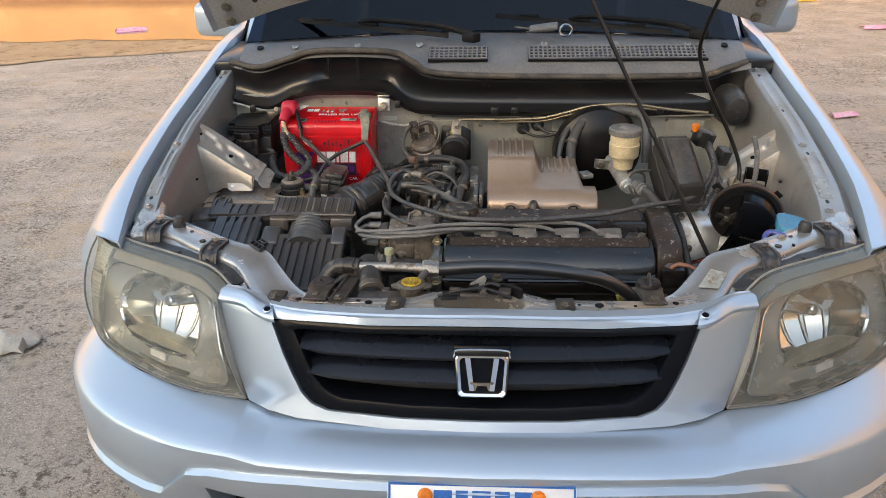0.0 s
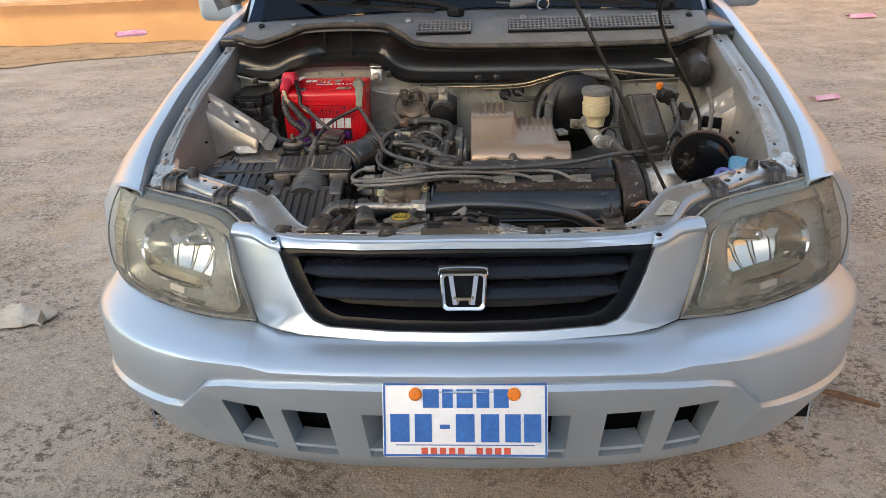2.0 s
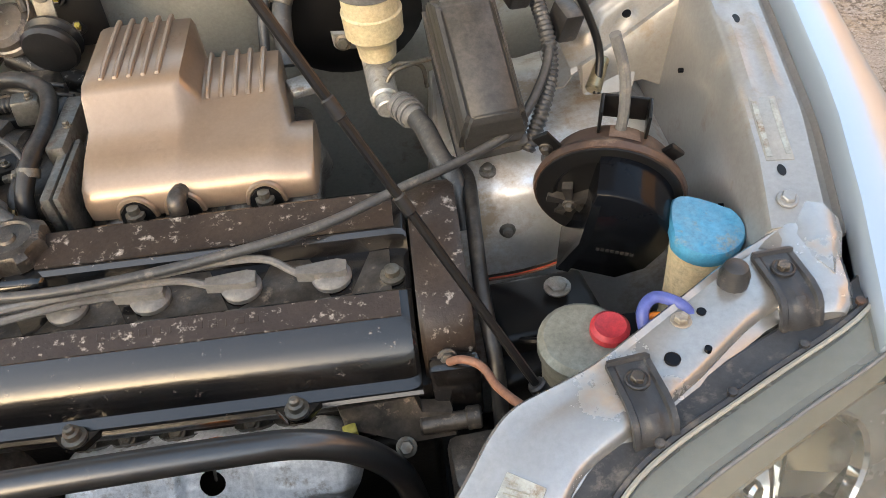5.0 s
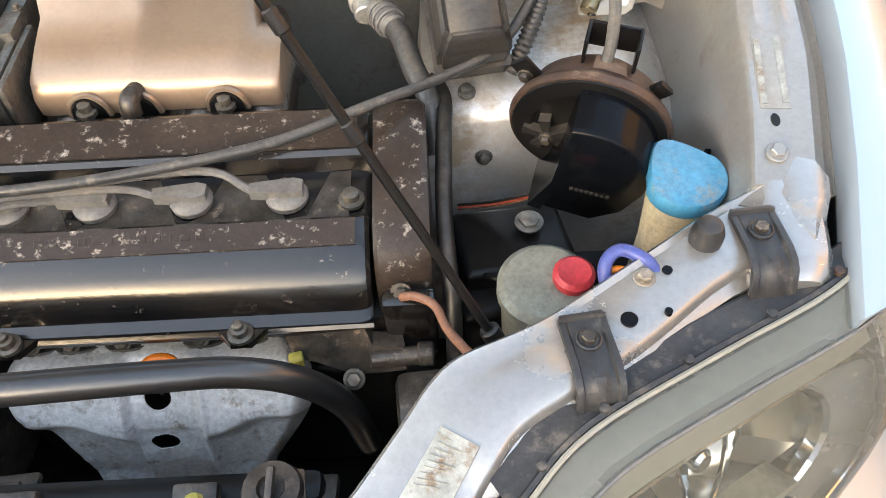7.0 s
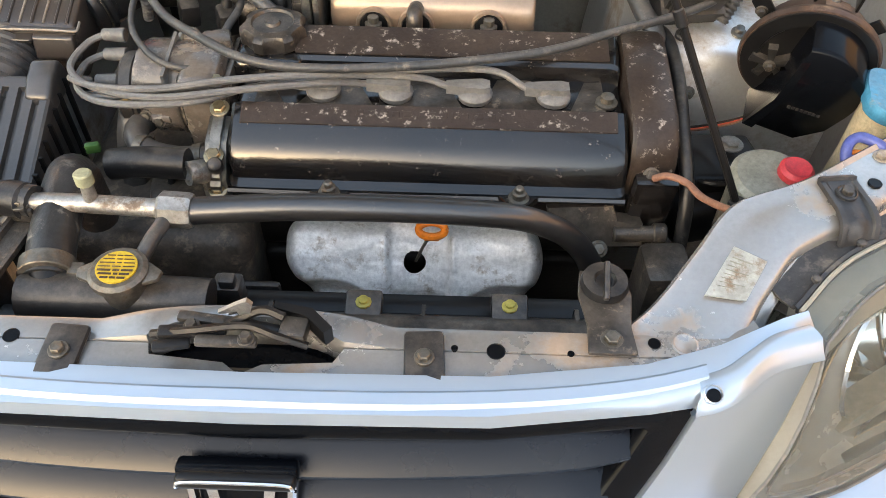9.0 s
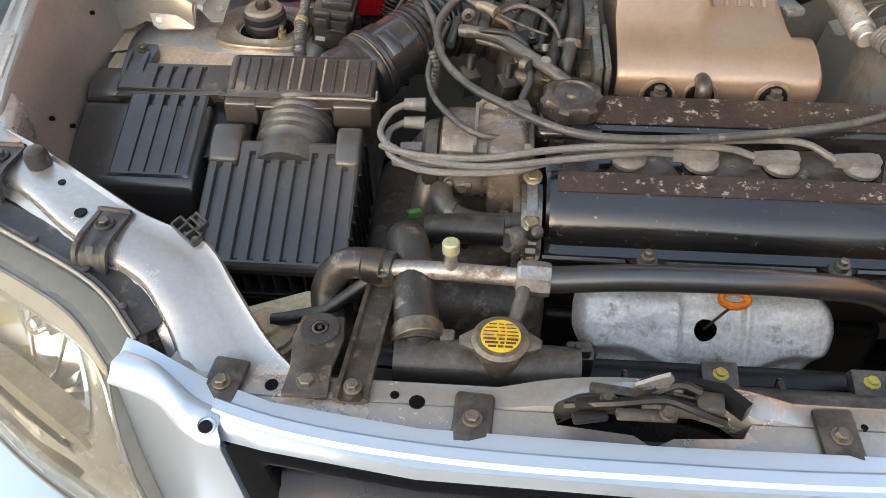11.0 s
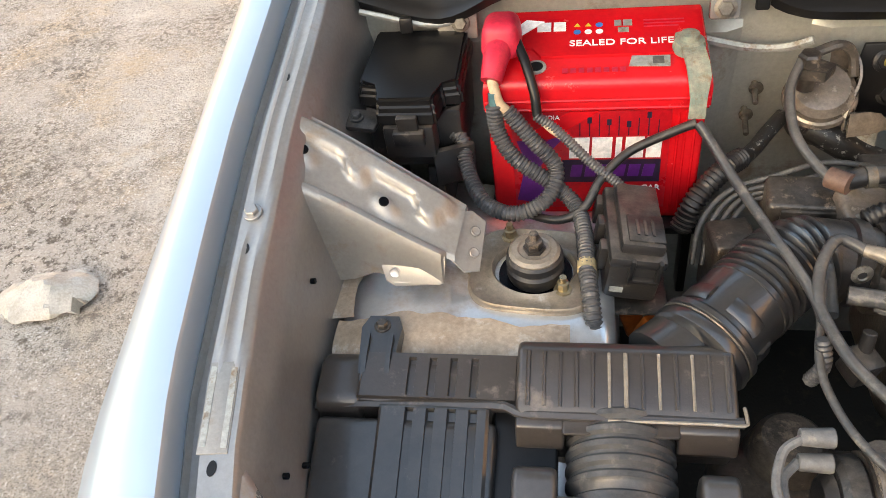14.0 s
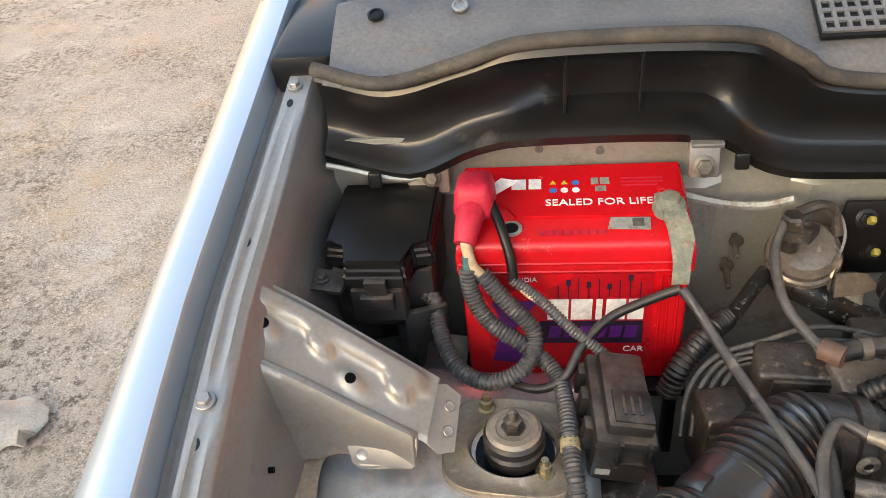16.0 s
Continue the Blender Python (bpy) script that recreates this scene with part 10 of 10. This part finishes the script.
def horn_drum():
    ob = thing("cruise_actuator", "black plastic drum with a rust-brown dome by the washer filler", "actuator")
    n = Vector((-0.30, -0.92, -0.20)).normalized()
    u = (Vector((1, 0, 0)) - n * n.x).normalized()
    v = n.cross(u)
    c = Vector((0.571, 0.444, 0.984))
    m = Matrix(((u.x, v.x, n.x, c.x), (u.y, v.y, n.y, c.y), (u.z, v.z, n.z, c.z), (0, 0, 0, 1))) @ Matrix.Scale(0.87, 4)
    bm = B()
    lathe(bm, [(0.001, -0.062), (0.030, -0.060), (0.055, -0.052), (0.071, -0.036), (0.078, -0.014), (0.080, -0.006), (0.087, -0.004), (0.089, 0.002), (0.087, 0.008), (0.079, 0.009), (0.077, 0.004)], m, 48)
    rim = part("dome", bm, M_RUST, ob, "rust-brown dome and rim", 60)
    bm = B()
    grid(bm, [[m @ Vector((r * math.cos(a), r * math.sin(a), z)) for a in [1.25 + 0.09 * k for k in range(6)]] for r, z in ((0.0718, -0.036), (0.0754, -0.026), (0.0787, -0.014))], 0.0006)
    part("faded_sticker", bm, mat("faded_paper", (0.24, 0.16, 0.12), (0.17, 0.11, 0.08), 60.0, 0.6), rim, "faded paper sticker")
    bm = B()
    lathe(bm, [(0.0852, 0.006), (0.084, 0.0105), (0.078, 0.0115), (0.064, 0.012), (0.060, 0.007), (0.020, 0.006), (0.001, 0.006)], m, 40)
    part("face", bm, M_PANEL, ob)
    for i in range(5):
        bm = B()
        t = 2 * math.pi * i / 5 + 0.5
        loft(bm, [[m @ Vector((-0.043 + math.cos(t + s) * r, -0.012 + math.sin(t + s) * r, z)) for r, s in ((0.005, -0.7), (0.028, -0.22), (0.028, 0.22), (0.005, 0.7))] for z in (0.005, 0.019 - 0.001 * i)])
        part("spoke", bm, M_PLASTIC, ob)
    bolt(ob, m @ Vector((-0.043, -0.012, 0.019)), n, 0.005, material=M_CASTD)
    # guard: a hood that follows the drum's edge and hangs below it
    arc = [(0.0745 * math.cos(a), 0.0745 * math.sin(a)) for a in [math.radians(q) for q in range(-18, 106, 8)]]
    out = arc + [(-0.019, 0.050), (-0.022, 0.020), (-0.026, -0.020), (-0.050, -0.082), (0.024, -0.092), (0.056, -0.062)]
    bm = B()
    loft(bm, [[m @ Vector((x * k + o, y * k - o, z)) for x, y in out] for z, k, o in ((0.004, 1.0, 0), (0.030, 0.995, 0), (0.056, 0.985, 0), (0.0615, 0.975, 0), (0.064, 0.945, 0.0))])
    part("guard", bm, M_GRILLE, ob, "smooth black hood over the drum", 50)
    bm = B()
    loft(bm, [[m @ Vector((x, y, z)) for x, y in ((-0.019, 0.052), (-0.009, 0.056), (-0.014, -0.018), (-0.034, -0.084), (-0.049, -0.081), (-0.026, -0.020))] for z in (0.058, 0.0675)])
    part("guard_rib", bm, M_GRILLE, ob)
    bm = B()
    for q in range(8):
        box(bm, (-0.004 + q * 0.0056, -0.030 - q * 0.0004, 0.0645), (0.004, 0.005, 0.0006), (0, 0, 0), 0)
    bmesh.ops.transform(bm, matrix=m, verts=bm.verts)
    part("moulded_mark", bm, M_PLASTIC, ob)
    for p, s, turn in (((0.004, 0.088, -0.050), (0.056, 0.034, 0.004), 0), ((-0.022, 0.088, -0.036), (0.004, 0.036, 0.030), 0), ((0.030, 0.088, -0.036), (0.004, 0.036, 0.030), 0), ((-0.074, 0.044, -0.020), (0.022, 0.040, 0.006), 40), ((0.062, 0.056, -0.020), (0.020, 0.018, 0.006), -40)):
        bm = B()
        box(bm, p, s, (0, 0, turn), 0.0015)
        bmesh.ops.transform(bm, matrix=m, verts=bm.verts)
        part("bracket_plate", bm, M_PANEL, ob, "black steel bracket plate")
    bolt(ob, m @ Vector((-0.078, 0.042, -0.017)), n, 0.005, material=M_CASTD)
    bm = B()
    tube(bm, [m @ Vector(q) for q in ((0.002, 0.072, -0.030), (0.002, 0.100, -0.036), (-0.004, 0.145, -0.044), (-0.020, 0.190, -0.05))], 0.0055, 10, 5)
    part("lead", bm, M_LEAD, ob, "grey cable into the drum")


horn_drum()


def engine_mount():
    ob = thing("engine_mount", "black steel engine mount beside the timing cover", "engine mount")
    bm = B()
    box(bm, (0.500, 0.425, 0.820), (0.125, 0.10, 0.05), (-6, 4, 8), 0.010, 3)
    box(bm, (0.480, 0.370, 0.800), (0.09, 0.06, 0.06), (0, 0, 15), 0.012, 3)
    part("bracket", bm, M_PANEL, ob)
    bm = B()
    tube(bm, [(0.445, 0.40, 0.835), (0.475, 0.372, 0.848), (0.52, 0.37, 0.848), (0.56, 0.39, 0.840)], 0.004, 8, 5)
    part("edge_bead", bm, M_PANEL, ob)
    bolt(ob, (0.520, 0.440, 0.852), (0, 0, 1), 0.011, material=M_ALU)


engine_mount()
for q, mm in enumerate((M_TAN, M_REDPRINT, M_PANEL)):
    hose("thin_wire", [(0.445, 0.47, 0.845 + 0.003 * q), (0.480, 0.462, 0.856 + 0.003 * q), (0.510, 0.448, 0.878 + 0.003 * q), (0.530, 0.432, 0.905 + 0.002 * q)], 0.0016, mm, "thin wire running up to the actuator", "wire", 6, 5, group="thin wires")
for p, n in (((0.461, 0.566, 0.928), (0, -0.2, 0.98)), ((0.478, 0.534, 0.860), (0, -1, 0.1)), ((0.535, 0.572, 0.930), (0, -0.2, 0.98))):
    bm = B()
    m = axis(p, Vector(p) + Vector(n))[0]
    lathe(bm, [(0.010, -0.002), (0.010, 0.002), (0.006, 0.003), (0.006, 0.009), (0.004, 0.010)], m, 12)
    solo("tower_bolt", bm, M_ALUD, "dull bolt on the strut tower", "bolt", "tower bolts")


def washer_filler():
    ob = thing("washer_filler", "tan washer bottle neck with a blue flip cap", "washer bottle")
    bm = B()
    lathe(bm, [(0.026, -0.17), (0.026, -0.05), (0.029, 0.0), (0.031, 0.028)], Matrix.Translation((0.641, 0.364, 0.955)) @ pose(0, 0, 0, 6, 0, 0), 22)
    part("neck", bm, M_CREAM, ob, "tan aged plastic neck")
    bm = B()
    outline = [(0.0365 * math.cos(a) * (1 if math.sin(a) < 0.3 else 0.92), 0.034 * math.sin(a) + (0.012 * max(0, math.sin(a)) ** 6)) for a in [2 * math.pi * i / 30 for i in range(30)]]
    mm = Matrix.Translation((0.642, 0.362, 0.984)) @ pose(0, 0, 0, 8, 0, 24)
    loft(bm, [[mm @ Vector((x * s, y * s, z)) for x, y in outline] for s, z in ((0.96, -0.004), (1.0, 0.0), (1.0, 0.010), (0.94, 0.014), (0.80, 0.0145))])
    part("cap", bm, M_CYAN, ob, "faded blue flip cap")


washer_filler()


def steering_reservoir():
    ob = thing("steering_fluid_reservoir", "grey-green power steering reservoir with a red cap", "reservoir")
    bm = B()
    lathe(bm, [(0.036, -0.10), (0.040, -0.02), (0.044, -0.012), (0.044, 0.0), (0.038, 0.006), (0.030, 0.007)], Matrix.Translation((0.518, 0.311, 0.916)) @ pose(0, 0, 0, 5, 0, 0), 28)
    part("can", bm, M_CANLID, ob)
    bm = B()
    lathe(bm, [(0.018, 0), (0.019, 0.004), (0.019, 0.014), (0.015, 0.018), (0.009, 0.016)], Matrix.Translation((0.543, 0.312, 0.917)) @ pose(0, 0, 0, 5, 0, 0), 22)
    part("cap", bm, mat("red_cap", (0.62, 0.05, 0.06), None, 20.0, 0.4), ob, "red screw cap")


steering_reservoir()
hose("vinyl_sleeve", [(0.556, 0.242, 0.985), (0.553, 0.262, 1.005), (0.566, 0.272, 1.012), (0.585, 0.262, 1.010), (0.592, 0.248, 1.006)], 0.0055, M_PURPLEHOSE, "short blue-violet vinyl tube by the beam", "tube", 10, 5)
hose("orange_wire", [(0.560, 0.240, 0.975), (0.552, 0.252, 0.990), (0.560, 0.262, 1.000), (0.578, 0.258, 1.001)], 0.003, M_ORANGE, "orange wire looped by the beam", "wire", 8, 5)
hose("earth_wire", [(0.388, 0.305, 0.916), (0.400, 0.297, 0.928), (0.417, 0.285, 0.930), (0.428, 0.254, 0.938), (0.446, 0.213, 0.962), (0.452, 0.20, 0.985)], 0.0042, M_COPPER, "copper-brown earth wire from the timing cover", "wire", 8, 6)
hose("wiring_loom", [(0.432, 0.27, 0.80), (0.434, 0.31, 0.88), (0.430, 0.375, 0.925), (0.432, 0.452, 0.945), (0.436, 0.546, 0.935), (0.425, 0.60, 0.92)], 0.0085, M_RUBBER, "black taped wiring loom beside the timing cover", "wiring loom", 10, 6)
hose("heater_hose", [(0.222, 0.80, 0.96), (0.225, 0.85, 1.02), (0.255, 0.90, 1.065), (0.313, 0.93, 1.088), (0.38, 0.93, 1.092), (0.418, 0.905, 1.08), (0.425, 0.87, 1.03), (0.425, 0.85, 0.97)], 0.013, M_HOSE, "black heater hose arched over the brake booster", "hose", 14, 7)
hose("vacuum_hose", [(0.19, 0.83, 0.96), (0.20, 0.87, 1.02), (0.245, 0.93, 1.072), (0.30, 0.945, 1.085), (0.344, 0.945, 1.083)], 0.0075, M_HOSE, "grey vacuum hose beside the booster", "hose", 10, 6)
hose("clutch_hose", [(0.375, 0.655, 0.965), (0.392, 0.62, 0.965), (0.405, 0.575, 0.955), (0.42, 0.54, 0.94), (0.425, 0.50, 0.90)], 0.0125, M_HOSE, "thick dusty hose beside the relay box", "hose", 14, 6)
bm = B()
cyl(bm, (0.366, 0.672, 0.967), (0.385, 0.635, 0.966), 0.017, 0.015, 18, 0.003)
for t in (0.25, 0.5, 0.75):
    q = Vector((0.366, 0.672, 0.967)).lerp(Vector((0.385, 0.635, 0.966)), t)
    lathe(bm, [(0.0178, -0.0025), (0.0188, 0.0), (0.0178, 0.0025)], axis(q, q + Vector((0.019, -0.037, -0.001)))[0], 18)
solo("hose_fitting", bm, M_LEAD, "grey ringed hose fitting", "fitting")
hose("loom_conduit", [(0.54, 0.748, 1.075), (0.549, 0.674, 1.04), (0.549, 0.643, 1.005), (0.53, 0.60, 0.975), (0.51, 0.58, 0.94)], 0.008, M_HOSE, "grey corrugated loom beside the relay box", "conduit", 10, 6, 0.0018, 0.006, W)
for p, mm in (((0.520, 0.70, 1.085), M_PLASTIC), ((0.545, 0.735, 1.07), M_PLASTIC), ((0.575, 0.69, 1.04), M_PLASTIC)):
    bm = B()
    box(bm, p, (0.028, 0.035, 0.04), (15, 10, 20), 0.005)
    solo("wiring_connector", bm, mm, "black wiring connector beside the relay box", "connector", "connectors")
bm = B()
box(bm, (0.506, 0.70, 1.108), (0.014, 0.016, 0.018), (10, 0, 20), 0.003)
solo("orange_connector", bm, M_ORANGE, "small orange wiring connector", "connector")
bm = B()
cyl(bm, (0.595, 0.62, 0.985), (0.615, 0.655, 1.005), 0.010, 0.008, 12, 0.002)
solo("brass_valve", bm, M_BRASS, "small brass coloured valve on the brace", "valve")
for x, z in ((0.10, 1.03), (0.14, 1.04)):
    bm = B()
    lathe(bm, [(0.018, 0), (0.018, 0.006), (0.012, 0.010), (0.010, 0.02)], axis((x, 0.985, z), (x, 0.9, z + 0.01))[0], 18)
    g = solo("firewall_grommet", bm, M_RUBBER, "black rubber grommet in the firewall", "grommet", "grommets")
    hose("grommet_cable", [(x, 0.965, z), (x + 0.03, 0.945, z - 0.012), (x + 0.08, 0.935, z - 0.006), (x + 0.14, 0.94, z + 0.02)], 0.004, M_RUBBER, "black cable through the firewall", "cable", 8, 6, group=W)
bm = B()
loft(bm, [[(0.655 + w * math.cos(a), y, 1.10 + 1.2 * w * math.sin(a)) for a in [2 * math.pi * i / 16 for i in range(16)]] for y, w in ((0.99, 0.045), (0.93, 0.042), (0.90, 0.036), (0.885, 0.03), (0.88, 0.015))])
solo("bellows_boot", bm, M_RUBBER, "black rubber boot on the firewall corner", "boot")

# ---- prop rod and loose tube from the bonnet ----
def prop_rod():
    ob = thing("bonnet_prop", "black steel rod propping the bonnet open", "rod")
    a, b = Vector((0.466, 0.252, 0.928)), Vector((0.175, 0.41, 1.50))
    bm = B()
    tube(bm, [a, a.lerp(b, 0.3), a.lerp(b, 0.6), b], 0.0043, 10, 6)
    part("rod", bm, M_PANEL, ob)
    for t in (0.32, 0.46):
        p = a.lerp(b, t)
        bm = B()
        cyl(bm, p, p + (b - a).normalized() * 0.020, 0.0056, 0.0056, 12, 0.002)
        part("sleeve", bm, M_RUBBER, ob, "black rubber sleeve")
    bm = B()
    cyl(bm, a - (b - a).normalized() * 0.02, a + (b - a).normalized() * 0.01, 0.009, 0.009, 12, 0.002)
    part("foot", bm, M_RUBBER, ob)


prop_rod()
hose("washer_tube", [(0.50, 0.55, 1.46), (0.485, 0.62, 1.36), (0.486, 0.655, 1.29), (0.52, 0.645, 1.20), (0.572, 0.655, 1.11), (0.605, 0.645, 1.03), (0.60, 0.62, 0.98)], 0.0048, M_PANEL, "thin black washer tube hanging from the bonnet", "tube", 8, 8)
